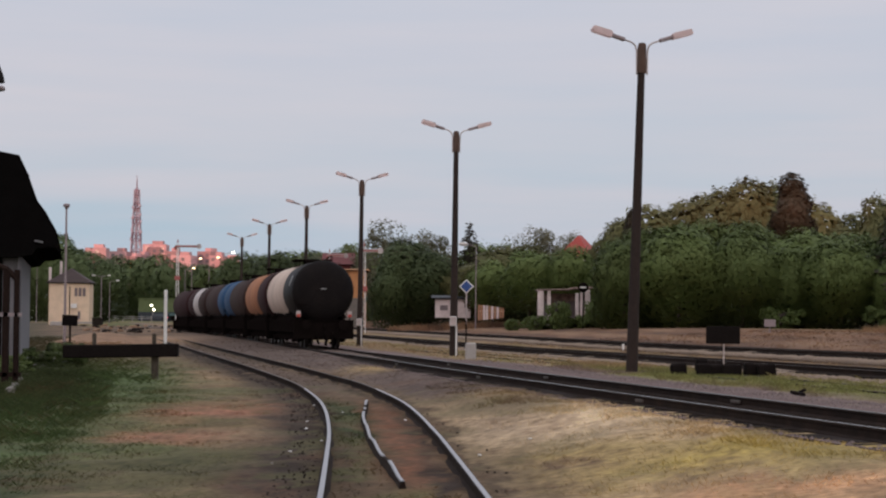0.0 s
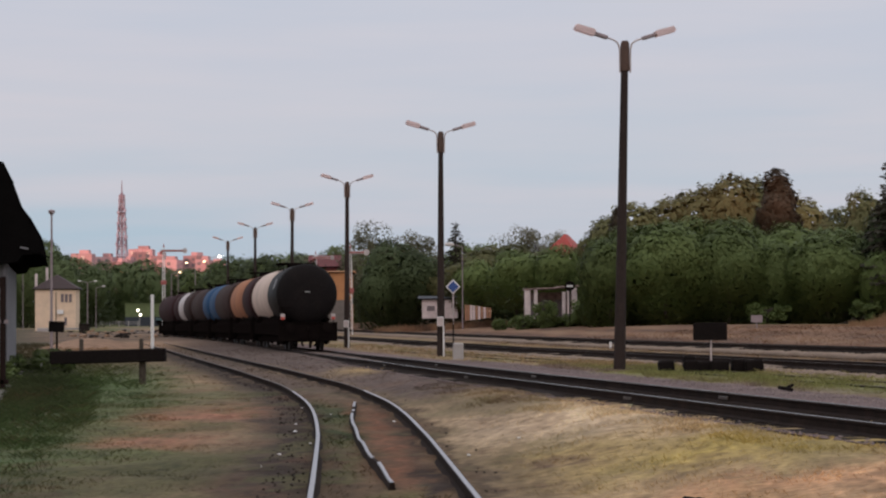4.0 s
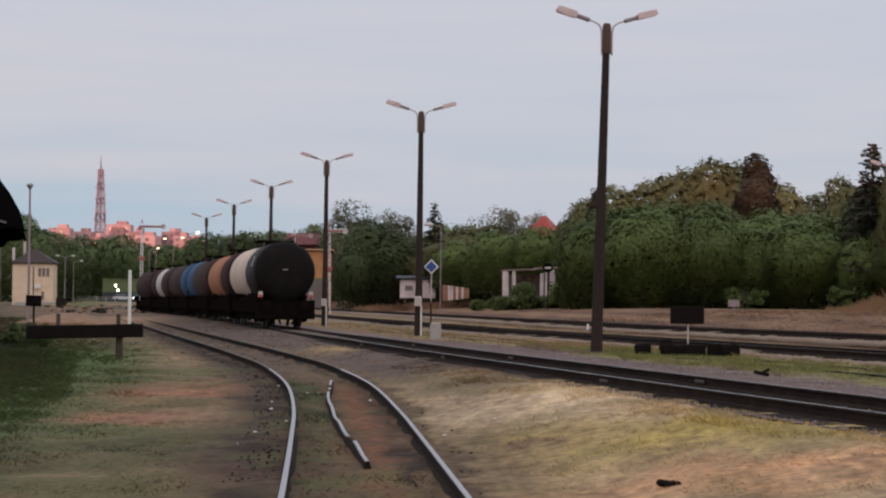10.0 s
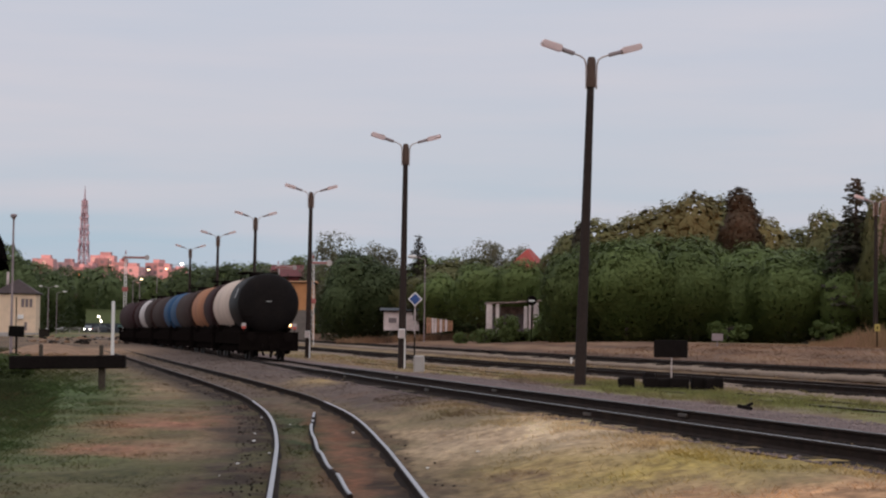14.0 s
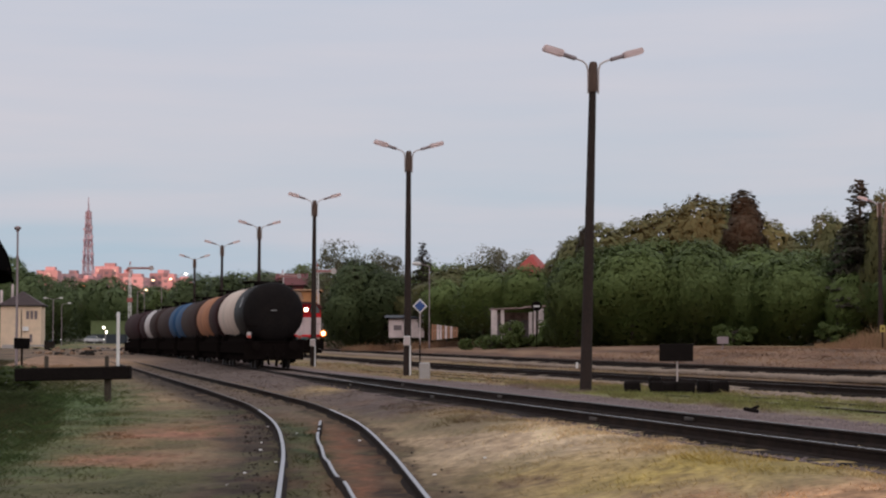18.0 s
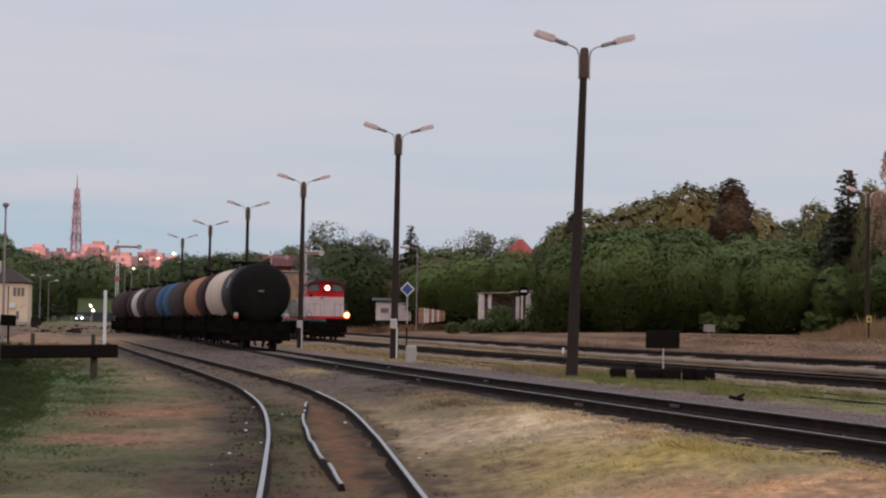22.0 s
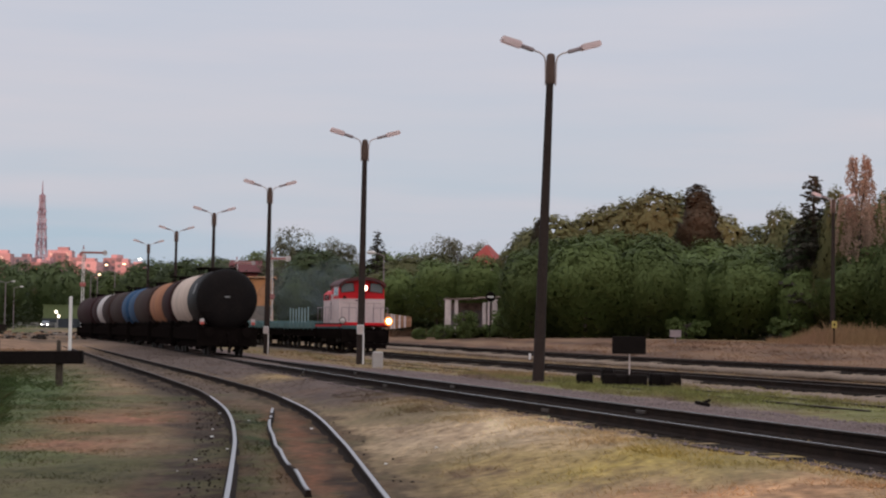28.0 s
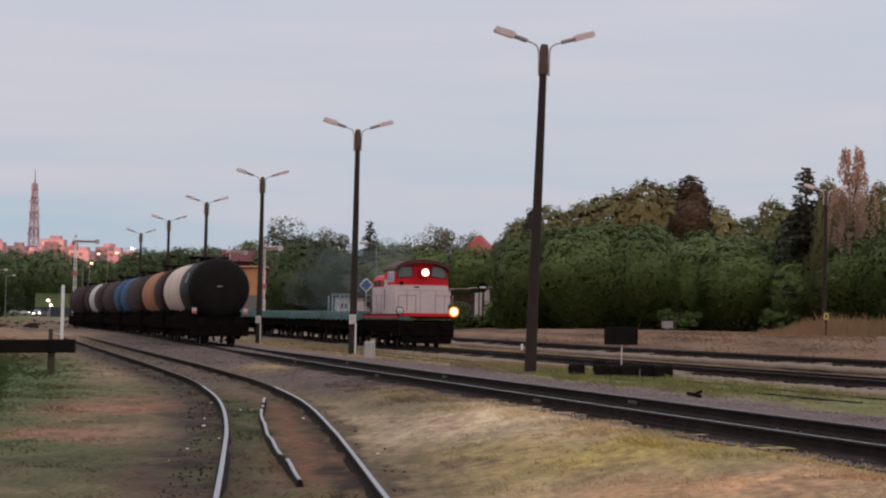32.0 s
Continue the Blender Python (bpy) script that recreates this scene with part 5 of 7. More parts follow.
for x, y, h, w in ((-5.6, 262, 14.6, 5.4), (-2.6, 264, 12.6, 4.4), (-12.0, 272, 11.4, 4.4), (-16.5, 276, 11.2, 4.2), (11.6, 264, 12.8, 4.4), (14.4, 263, 13.6, 4.2)):
    plant("thin", x, y, h, w)
for x, y, h, w in ((5.6, 208, 8.0, 4.4), (2.2, 224, 6.6, 4.0), (8.6, 212, 8.4, 4.2), (11.6, 206, 7.2, 4.0)):
    plant("olive", x, y, h, w)
# trees behind the signal box and the crossing
for i in range(17):
    x = -92 + i * 5.0 + rt.normal() * 0.8
    plant("far", x, 505 + rt.normal() * 6, (15.5 if i < 5 else 13.2) + rt.random() * 2.5, 6.5)
for i in range(7):
    plant("far", -83 + i * 3.4, 372 + rt.normal() * 5, (15.5, 16.5, 17.0, 17.0, 16.0, 13.5, 11.5)[i], 5.2)
for i in range(9):
    plant("far_green", -39 + i * 4.2 + rt.normal(), 345 + rt.normal() * 6, 9.2 + rt.random() * 2.0, 5.2)
for i in range(10):
    plant("far_green", -27 + i * 4.0 + rt.normal(), 302 + rt.normal() * 8, 9.6 + rt.random() * 2.2, 4.8)

# low dark growth along the field's edge
for i in range(8, 13):
    plant("scrub", -5.5 + i * 1.75 + rt.normal() * 0.3, 186 - i * 1.6, 0.9 + 0.6 * rt.random(), 1.3)
# dark shrubs along the shed and beside the path
for x, y, h, w in ((-13.4, 62.4, 0.8, 0.8), (-13.8, 66.0, 0.7, 0.8), (-12.6, 58.5, 0.6, 0.7), (-11.6, 55.0, 0.5, 0.6), (-12.9, 70.5, 0.8, 0.9), (-11.9, 64.5, 0.6, 0.8)):
    plant("scrub", x, y, h, w)


# ---- buildings ----
M_PLASTER = material("cream_plaster", (0.72, 0.55, 0.40), 0.9, size=0.8, vary=0.08, bump=0.15, stain=(0.42, 0.32, 0.24), stain_amount=0.3)
M_ROOF_DARK = material("dark_roof_tiles", (0.05, 0.033, 0.033), 0.85, size=0.5, vary=0.3, bump=0.5)
M_WALL_WHITE = material("weathered_white_plaster", (0.66, 0.56, 0.55), 0.9, size=0.8, vary=0.1, bump=0.2, stain=(0.34, 0.28, 0.27), stain_amount=0.5)
M_ORANGE_WALL = material("orange_plaster", (0.50, 0.235, 0.10), 0.85, size=0.8, vary=0.08, bump=0.1)
M_RED_ROOF = material("red_roof_sheet", (0.33, 0.045, 0.035), 0.7, size=0.8, vary=0.12, bump=0.2)
M_BRICK_ROOF = material("maroon_roof", (0.12, 0.022, 0.024), 0.8, size=0.8, vary=0.15, bump=0.2)
M_SLATE = material("slate_roof", (0.032, 0.035, 0.045), 0.8, size=0.5, vary=0.2, bump=0.3)
M_PINK = material("apartment_plaster", (0.46, 0.27, 0.27), 0.9, size=6.0, vary=0.1, bump=0, tint=0.32, stain=(0.30, 0.2, 0.22), stain_amount=0.5)
M_FLAT_DARK = material("flat_window_dark", (0.16, 0.13, 0.14), 0.3, size=2.0, vary=0.1, bump=0)
M_SLEEPER_GREY = material("dull_grey_render", (0.17, 0.15, 0.135), 0.9, size=0.6, vary=0.2, bump=0.2)
M_GREEN_WALL = material("green_hall_wall", (0.115, 0.145, 0.06), 0.85, size=0.8, vary=0.1, bump=0.1)


def house(name, label, at, turn, w, d, h, wall, roof_mat, rise, windows, category="house", hip=True):
    t = thing(name, label, category, at, turn)
    body = part("wall", B((0, d / 2, h / 2 - 0.4), (w, d, h + 0.8)), wall, t)
    bm = bmesh.new()
    o = 0.4
    a = [bm.verts.new(v) for v in ((-w / 2 - o, -o, h), (w / 2 + o, -o, h), (w / 2 + o, d + o, h), (-w / 2 - o, d + o, h))]
    if hip:
        r = [bm.verts.new((0, d * 0.35, h + rise)), bm.verts.new((0, d * 0.65, h + rise))]
    else:
        r = [bm.verts.new((-w / 2 - o, d / 2, h + rise)), bm.verts.new((w / 2 + o, d / 2, h + rise))]
    if hip:
        bm.faces.new((a[0], a[1], r[0]))
        bm.faces.new((a[1], a[2], r[1], r[0]))
        bm.faces.new((a[2], a[3], r[1]))
        bm.faces.new((a[3], a[0], r[0], r[1]))
    else:
        bm.faces.new((a[0], a[1], r[1], r[0]))
        bm.faces.new((a[2], a[3], r[0], r[1]))
        bm.faces.new((a[1], a[2], r[1]))
        bm.faces.new((a[3], a[0], r[0]))
    bm.faces.new((a[3], a[2], a[1], a[0]))
    part("roof", bm, roof_mat, t)
    part("eaves_board", B((0, d / 2, h - 0.06), (w + 0.5, d + 0.5, 0.12)), M_UNDER, t)
    for (x, z, ww, hh) in windows:
        f = part("window", B((x, -0.012, z), (ww + 0.12, 0.05, hh + 0.12)), wall, t)
        part("pane", B((x, -0.045, z), (ww, 0.02, hh)), M_FLAT_DARK, f)
    return t


sb = house("signal_box", "two-storey cream signal box with a dark hipped roof", (-51.4, 280, 1.2), 4, 5.5, 5.5, 5.6, M_PLASTER, M_ROOF_DARK, 2.0,
           [(0.95 + 0.55 * i, 4.3, 0.4, 1.15) for i in range(3)] + [(1.4, 1.1, 0.36, 1.1)])
for x, y, z0, z1 in ((-2.75, 1.2, 5.4, 7.7), (-1.5, 3.2, 5.6, 8.6)):
    part("chimney", B((x, y, (z0 + z1) / 2), (0.34, 0.34, z1 - z0), bevel=0.04), M_WALL_WHITE, sb)
part("air_unit", B((0.7, -0.2, 2.4), (0.8, 0.35, 0.6), bevel=0.03), M_WHITE, sb, "white air conditioning unit")
part("downpipe", R((0.1, -0.06, 0.0), (0.1, -0.06, 5.1), 0.05), M_UNDER, sb)
part("step_slab", B((1.2, -1.8, 0.1), (6.0, 2.6, 0.24)), M_CONCRETE, sb)

house("low_house", "low white house with a grey roof behind the field", (1.05, 206, 3.0), 0, 3.6, 5, 1.2, M_WALL_WHITE, M_SLATE, 0.3, [(1.4, 0.7, 0.45, 0.9), (-0.9, 0.2, 0.8, 0.5)], hip=False)
# orange hall with a maroon roofed block beside it
oh = house("orange_hall", "tall orange plastered building beyond the tracks", (-12.0, 238, 0.9), 0, 5.6, 8, 6.9, M_ORANGE_WALL, M_ORANGE_WALL, 0.2, [], hip=False)
part("plinth_wall", B((0, -0.06, 1.3), (5.64, 0.12, 4.6)), M_SLEEPER_GREY, oh, "dull grey lower wall")
rb = house("maroon_block", "building with a maroon roof beyond the tracks", (-13.6, 262, 0.9), 0, 3.4, 8, 8.2, M_BRICK_ROOF, M_BRICK_ROOF, 1.6, [], hip=False)
house("red_roofed_house", "house with a steep red roof among the trees", (15.9, 246, 1.5), -20, 3.4, 5, 8.4, M_WALL_WHITE, M_RED_ROOF, 2.6, [(0, 5.5, 0.8, 1.0)])

# roofless ruin: a few standing wall piers under a broken slab
M_RUIN_ROOF = material("crumbling_slab", (0.28, 0.2, 0.18), 0.9, size=0.4, vary=0.35, bump=0.5, stain=(0.09, 0.06, 0.05), stain_amount=0.7)
ruin = thing("ruined_shed", "roofless white ruin with a broken flat roof slab", "ruin", (10.45, 174, 1.6))
for x, w, h in ((-2.05, 0.5, 2.9), (-1.35, 0.3, 2.9), (1.05, 0.3, 2.7), (1.95, 0.45, 3.0), (1.45, 0.25, 2.8)):
    part("wall_pier", B((x, 0, h / 2 - 0.3), (w, 0.4, h + 0.6), bevel=0.04), M_WALL_WHITE, ruin)
part("back_wall", B((0, 3.0, 1.2), (4.4, 0.3, 3.0), bevel=0.03), M_RUIN_ROOF, ruin, "stained back wall")
part("roof_slab", B((-0.9, 1.5, 2.98), (2.9, 3.6, 0.13), (0, -2, 0), 0.04), M_RUIN_ROOF, ruin, "crumbling pinkish brown slab")
part("roof_slab", B((1.45, 1.5, 3.14), (1.9, 3.6, 0.15), (0, -3, 0), 0.04), M_RUIN_ROOF, ruin, "crumbling pinkish brown slab")
for x in (-1.6, -0.4, 0.8):
    part("dark_opening", B((x, 2.8, 1.3), (0.7, 0.1, 1.5)), M_FLAT_DARK, ruin)

# orange boarded fence
M_FENCE = material("faded_orange_boards", (0.36, 0.19, 0.115), 0.85, size=0.4, vary=0.15, bump=0.2)
fence = thing("board_fence", "short orange and white fence of upright boards", "fence", (5.0, 190, 1.9))
for i in range(10):
    part("board", B((-1.6 + i * 0.25, 0, 0.75), (0.2, 0.04, 1.5 - 0.06 * i), bevel=0.01), M_WALL_WHITE if i in (2, 3, 5, 7) else M_FENCE, fence)
part("rail_bar", B((-0.45, 0.05, 0.9), (2.5, 0.04, 0.1)), M_PLASTER, fence)

# far town on the rise: apartment blocks with floors of windows
rb2 = np.random.RandomState(9)
BLOCKS = []
for k, (a_, b_, top_) in enumerate(((150, 187, 435), (193, 223, 441), (221, 240, 450), (252, 294, 428), (292, 316, 440), (302, 338, 447), (347, 374, 440), (370, 394, 447), (335, 350, 455), (238, 256, 447), (392, 424, 452), (266, 284, 433))):
    by_ = 1000 + (k * 37) % 60
    BLOCKS.append(((0.5 * (a_ + b_) - 784) / 3600 * by_, by_, (b_ - a_) / 3600 * by_, (564 - top_) / 3600 * by_ - 4.4))
for bx, by, bw, bh in BLOCKS:
    t = thing("apartment_block", "distant apartment block glowing pink in the last sun", "apartment block", (bx, by, 6.0), rb2.normal() * 16, group="far apartment blocks")
    part("wall", B((0, 6, bh / 2), (bw, 12, bh)), M_PINK, t)
    part("roof", B((bw * 0.1, 6, bh + 0.9), (bw * 0.45, 6, 1.8)), M_PINK, t)
    nf = 5
    for i in range(nf):
        for j in range(max(2, int(bw // 4))):
            part("window", B((-bw / 2 + 2 + j * 4, -0.03, bh - 2 - i * 3.0), (1.7, 0.1, 1.5)), M_FLAT_DARK, t)

# lattice mast, red and white
M_MAST_RED = material("mast_red", (0.22, 0.16, 0.20), 0.7, size=3, vary=0.1, bump=0)
M_MAST_WHITE = material("mast_white", (0.36, 0.33, 0.40), 0.7, size=3, vary=0.1, bump=0)
mast = thing("radio_mast", "tall red and white lattice radio mast", "radio mast", (-168.6, 1117, 12))


def mast_half(z):
    return 4.0 - 2.7 * min(1.0, z / 58.0)


level = [0, 8, 15, 21.5, 27.5, 33, 38, 42.5, 46.5, 50.5, 54.5, 58]
for k, (a, b) in enumerate(zip(level, level[1:])):
    bm = bmesh.new()
    ra, rb_ = mast_half(a), mast_half(b)
    ca = [Vector((sx * ra, sy * ra, a)) for sx, sy in ((-1, -1), (1, -1), (1, 1), (-1, 1))]
    cb = [Vector((sx * rb_, sy * rb_, b)) for sx, sy in ((-1, -1), (1, -1), (1, 1), (-1, 1))]
    for i in range(4):
        rod(bm, ca[i], cb[i], 0.36, n=5)
        rod(bm, ca[i], cb[(i + 1) % 4], 0.2, n=4)
        rod(bm, ca[(i + 1) % 4], cb[i], 0.2, n=4)
        rod(bm, cb[i], cb[(i + 1) % 4], 0.2, n=4)
    rod(bm, (0, 0, a), (0, 0, b), 0.55, n=6)
    part("lattice_section", bm, M_MAST_RED if k % 2 else M_MAST_WHITE, mast)
for z, r in ((27.5, 3.2), (33, 2.9), (42.5, 2.5), (50.5, 2.1), (58, 1.9)):
    deck = part("platform", lathe(bmesh.new(), [(z, r), (z + 0.3, r), (z + 0.3, 0.0)], (0, 0, 0), "z", 12), M_MAST_RED, mast)
    bm = bmesh.new()
    for i in range(12):
        a, b = math.pi * i / 6, math.pi * (i + 1) / 6
        rod(bm, (r * math.cos(a), r * math.sin(a), z), (r * math.cos(a), r * math.sin(a), z + 1.3), 0.08, n=4)
        rod(bm, (r * math.cos(a), r * math.sin(a), z + 1.3), (r * math.cos(b), r * math.sin(b), z + 1.3), 0.08, n=4)
    part("guard_rail", bm, M_MAST_WHITE, deck)
for z, x in ((29, 3.4), (34.5, -3.2), (38.5, 3.2), (39.5, -2.7), (44, 2.9), (46, -2.4), (48, 2.6), (52, -2.2), (53, 2.3)):
    part("antenna_drum", lathe(bmesh.new(), [(-0.6, 0.8), (0.5, 0.9), (0.55, 0.0)], (x * 0.8, -1.5, z), "y", 12), M_MAST_WHITE, mast)
for i in range(6):
    a = math.pi * i / 3
    part("panel_antenna", B((1.5 * math.cos(a), 1.5 * math.sin(a), 60.4), (0.5, 0.5, 3.0), (0, 0, 60 * i), 0.1), M_MAST_WHITE, mast)
part("head_drum", lathe(bmesh.new(), [(58.2, 1.2), (61.8, 1.2), (62.6, 0.6), (63.2, 0.3)], (0, 0, 0), "z", 12), M_MAST_RED, mast)
part("needle", R((0, 0, 62.5), (0, 0, 69.6), 0.42, 0.14), M_MAST_RED, mast)

# shed at the platform, with a dark shaggy roof
M_SHED_WALL = material("grey_shed_plaster", (0.17, 0.165, 0.18), 0.9, size=0.5, vary=0.15, bump=0.3)
M_THATCH = material("black_tarred_roof", (0.006, 0.0055, 0.0055), 0.95, size=0.4, vary=0.4, bump=0.8, spec=0.0)
shed = thing("station_shed", "grey platform shed under a black overhanging roof", "shed", (-11.34, 59.6, 0), 10.1)
part("wall", B((-4.0, 6, 1.5), (6.0, 11, 4.2)), M_SHED_WALL, shed)
bm = prism(bmesh.new(), [(-9.0, 6.85), (-1.8, 6.55), (-1.1, 6.42), (-0.85, 5.9), (-0.6, 5.15), (-0.3, 4.75), (0.0, 4.22), (0.02, 3.8), (-0.2, 3.72), (-0.55, 3.7), (-0.7, 3.5), (-1.2, 3.42), (-9.0, 3.42)], 0, 13)
part("roof", bm, M_THATCH, shed)
part("eaves_gutter", R((0.02, 0.0, 3.78), (0.02, 13, 3.78), 0.05), M_UNDER, shed)
part("dark_front", B((-5.3, 0.44, 1.5), (7.5, 0.12, 4.1)), M_THATCH, shed, "black front panel on the shed wall")
for i in range(9):
    part("broken_shingle", B((-0.05 - 0.13 * (i % 4), 0.02 + 0.7 * (i // 2), 3.72 + 0.05 * (i % 3)), (0.2, 0.5, 0.03), (6 * (i % 5), 14 + 5 * (i % 4), 8 * i)), M_THATCH, shed)
for i, (x, z) in enumerate(((-0.62, 5.12), (-0.86, 5.85), (-0.3, 4.68))):
    part("roof_batten", B((x, 0.1, z), (0.12, 0.3, 0.07), (0, 50 + 9 * i, 0)), M_THATCH, shed)
part("rafter_end", B((-0.5, -0.06, 3.9), (0.24, 0.08, 0.05), (0, 12, 0)), M_SHED_WALL, shed)
part("downpipe", R((-1.08, 0.4, 0.0), (-1.08, 0.4, 3.5), 0.05), M_SHED_WALL, shed)


# ---- beside the siding ----
M_RUSTY = material("dark_rusty_steel", (0.022, 0.014, 0.012), 0.9, 0.0, size=0.4, vary=0.3, bump=0.4, spec=0.05)
M_TIMBER = material("blackened_timber", (0.012, 0.0095, 0.009), 0.9, size=0.4, vary=0.35, bump=0.5, spec=0.05)
M_OLD_WOOD = material("weathered_wood", (0.075, 0.062, 0.05), 0.9, size=0.3, vary=0.35, bump=0.5, spec=0.1)
stop = thing("buffer_stop", "blackened timber beam on posts closing a dead track", "buffer stop", (-8.23, 52.2, 0.05))
part("beam", B((0, 0, 0.78), (2.95, 0.3, 0.34), (0, -1.2, 0), 0.03), M_TIMBER, stop)
part("post", B((0.86, 0.12, 0.25), (0.17, 0.15, 0.9), bevel=0.02), M_OLD_WOOD, stop, "weathered grey brown post")
for x in (0.82, -0.72):
    part("back_post", B((x, 0.2, 0.93), (0.1, 0.1, 0.6), bevel=0.02), M_OLD_WOOD, stop, "thin grey brown back post")
wp = thing("white_marker_post", "slim white marker post on the buffer beam", "marker post", (-7.1, 52.2, 1.0))
part("post", B((0, 0, 0.7), (0.08, 0.07, 1.4), bevel=0.015), M_WHITE, wp)
part("foot", B((0, 0, 0.0), (0.16, 0.14, 0.06), bevel=0.015), M_RUSTY, wp, "rusty foot plate")

# the bent old rail lying between the siding rails
loose = thing("loose_rail", "bent piece of old rail lying in the soil", "rail piece")
ys_ = np.linspace(20.8, 38.8, 30)
xs_ = np.interp(ys_, [20.8, 23.7, 26, 28.6, 33.5, 38.8], [-0.39, -0.62, -0.82, -1.0, -1.29, -1.43])
zs_ = ground_z(xs_, ys_) + 0.08 + 0.02 * np.sin(ys_ * 1.7)
v_, f_ = strip([(-0.045, -0.09), (0.045, -0.09), (0.022, 0.012), (-0.022, 0.012)], xs_, ys_, zs_)
f_ += [(3, 2, 1, 0), tuple(len(v_) - 4 + i for i in range(4))]
part("rail_web", raw("rail_web", v_, f_, M_RAIL_SIDE), None, loose)
rl = np.random.RandomState(3)
for i in range(0, 29):
    if rl.random() < 0.75 and not 21 < i < 24:
        v_, f_ = strip([(-0.024, 0.012), (0.024, 0.012), (0.018, 0.022), (-0.018, 0.022)], xs_[i:i + 2], ys_[i:i + 2], zs_[i:i + 2])
        part("worn_patch", raw("worn_patch", v_, f_, M_RAIL_TOP), None, loose)

# bits of paper and pale stones caught along the siding
rp = np.random.RandomState(8)
for x, y in ((-2.4, 38.3), (-2.19, 33.3), (-1.68, 28.7), (-2.08, 31.5), (-0.6, 33.9), (0.49, 25.8), (-1.95, 26.4), (-2.0, 24.2), (1.2, 27.5), (-1.75, 36.0), (3.2, 29.4), (1.9, 37.5)):
    bm = bmesh.new()
    bmesh.ops.create_icosphere(bm, subdivisions=1, radius=0.014 + 0.012 * rp.random())
    for v in bm.verts:
        v.co *= 1 + 0.7 * rp.random()
        v.co.z *= 0.4
    ob = tagged(new("paper_scrap", mesh_of("paper_scrap", bm, M_WHITE)), "small crumpled white paper scrap on the soil", "scrap", "paper scraps along the siding")
    ob.matrix_world = pose(x, y, float(ground_z(x, y)) + 0.01, 0, 0, rp.random() * 180)

# platform kerb, steel gate frame and lamp by the shed
kerb = tagged(new("platform_kerb"), "pale concrete platform kerb in the weeds", "kerb", kind="structure")
M_KERB = material("weathered_kerb", (0.2, 0.185, 0.175), 0.9, size=0.3, vary=0.25, bump=0.4, stain=(0.09, 0.085, 0.07), stain_amount=0.6, spec=0.2)
KERB_ME = mesh_of("kerb_stone", B((0, 0, 0), (0.2, 1.93, 0.24), bevel=0.03), M_KERB)
for i in range(16):
    y = 43.5 + i * 1.95
    part("kerb_stone", KERB_ME, None, kerb, at=pose(-9.25 - 0.178 * (y - 43.8), y, 0.06, 0, 0, 10.1))
gate = thing("gate_frame", "dark rusty steel gate frame with upright bars", "gate", (-9.95, 46.5, 0.0))
for x, w in ((-0.72, 0.12), (-0.28, 0.13), (-0.02, 0.15), (0.22, 0.12)):
    part("upright", B((x, 0, 1.3), (w, 0.12, 2.9), bevel=0.02), M_RUSTY, gate)
part("cross_bar", B((-0.4, -0.02, 1.72), (1.5, 0.08, 0.09)), M_LAMP_GREY, gate)
part("cross_bar", B((-0.4, -0.02, 0.35), (1.5, 0.08, 0.1)), M_RUSTY, gate)
part("top_bar", bent(bmesh.new(), [(-1.2, 0, 3.05), (-0.5, 0, 2.95), (0.0, 0, 2.75), (0.24, 0, 2.5)], 0.07), M_RUSTY, gate)
part("foot_slab", B((-0.3, 0, -0.02), (1.8, 0.5, 0.16), bevel=0.03), M_CONCRETE, gate)
yl = thing("yard_lamp", "dark bracket lamp with a thin grey rim on a pole", "lamp", (-7.67, 30.5, 0.05))
part("pole", R((-0.35, 0, -0.2), (-0.35, 0, 5.6), 0.08, 0.06), M_RUSTY, yl)
part("bracket", bent(bmesh.new(), [(-0.35, 0, 5.55), (0.1, 0, 5.75), (0.72, 0, 5.5), (0.84, 0, 5.3)], 0.05), M_RUSTY, yl)
part("shade", lathe(bmesh.new(), [(5.5, 0.05), (5.42, 0.12), (5.2, 0.2), (5.12, 0.21)], (0.84, 0, 0), "z", 20), M_BLACK, yl, smooth=True)
part("rim", lathe(bmesh.new(), [(5.06, 0.2), (5.03, 0.225), (5.0, 0.215), (5.02, 0.19)], (0.84, 0, 0), "z", 20), M_LAMP_GREY, yl, "thin grey wire rim", smooth=True)

# dark square signal board, mast, and litter
sq = thing("signal_board", "small black square signal board on a post", "signal", (-13.72, 75, 0.1))
part("board", B((0, 0, 1.5), (0.58, 0.06, 0.4), (0, 2, 0), 0.02), M_BLACK, sq)
part("post", R((0, 0.05, -0.2), (0, 0.05, 1.4), 0.04), M_RUSTY, sq)
fm = thing("flood_mast", "tall thin grey mast with a small lamp on top", "mast", (-20.4, 110, 0.1))
part("pole", R((0, 0, -0.3), (0, 0, 7.6), 0.08, 0.05, 12), M_LAMP_GREY, fm)
part("lamp_head", lathe(bmesh.new(), [(7.5, 0.06), (7.6, 0.1), (7.66, 0.18), (7.78, 0.18), (7.84, 0.0)], (0, 0, 0), "z", 14), M_LAMP_GREY, fm, smooth=True)
part("collar", lathe(bmesh.new(), [(6.1, 0.1), (6.2, 0.1)], (0, 0, 0), "z", 12), M_LAMP_GREY, fm)
scrap = thing("plastic_scrap", "crumpled white scrap lying in the weeds", "scrap", (-13.05, 68, 0.36))
bm = bmesh.new()
bmesh.ops.create_icosphere(bm, subdivisions=2, radius=0.15)
for v in bm.verts:
    v.co *= 1 + 0.5 * noise.noise(v.co * 6)
bmesh.ops.scale(bm, vec=(0.9, 0.35, 1.25), verts=bm.verts)
bmesh.ops.rotate(bm, verts=bm.verts, matrix=Euler((0, 0.5, 0)).to_matrix())
part("crumple", bm, M_WHITE, scrap)

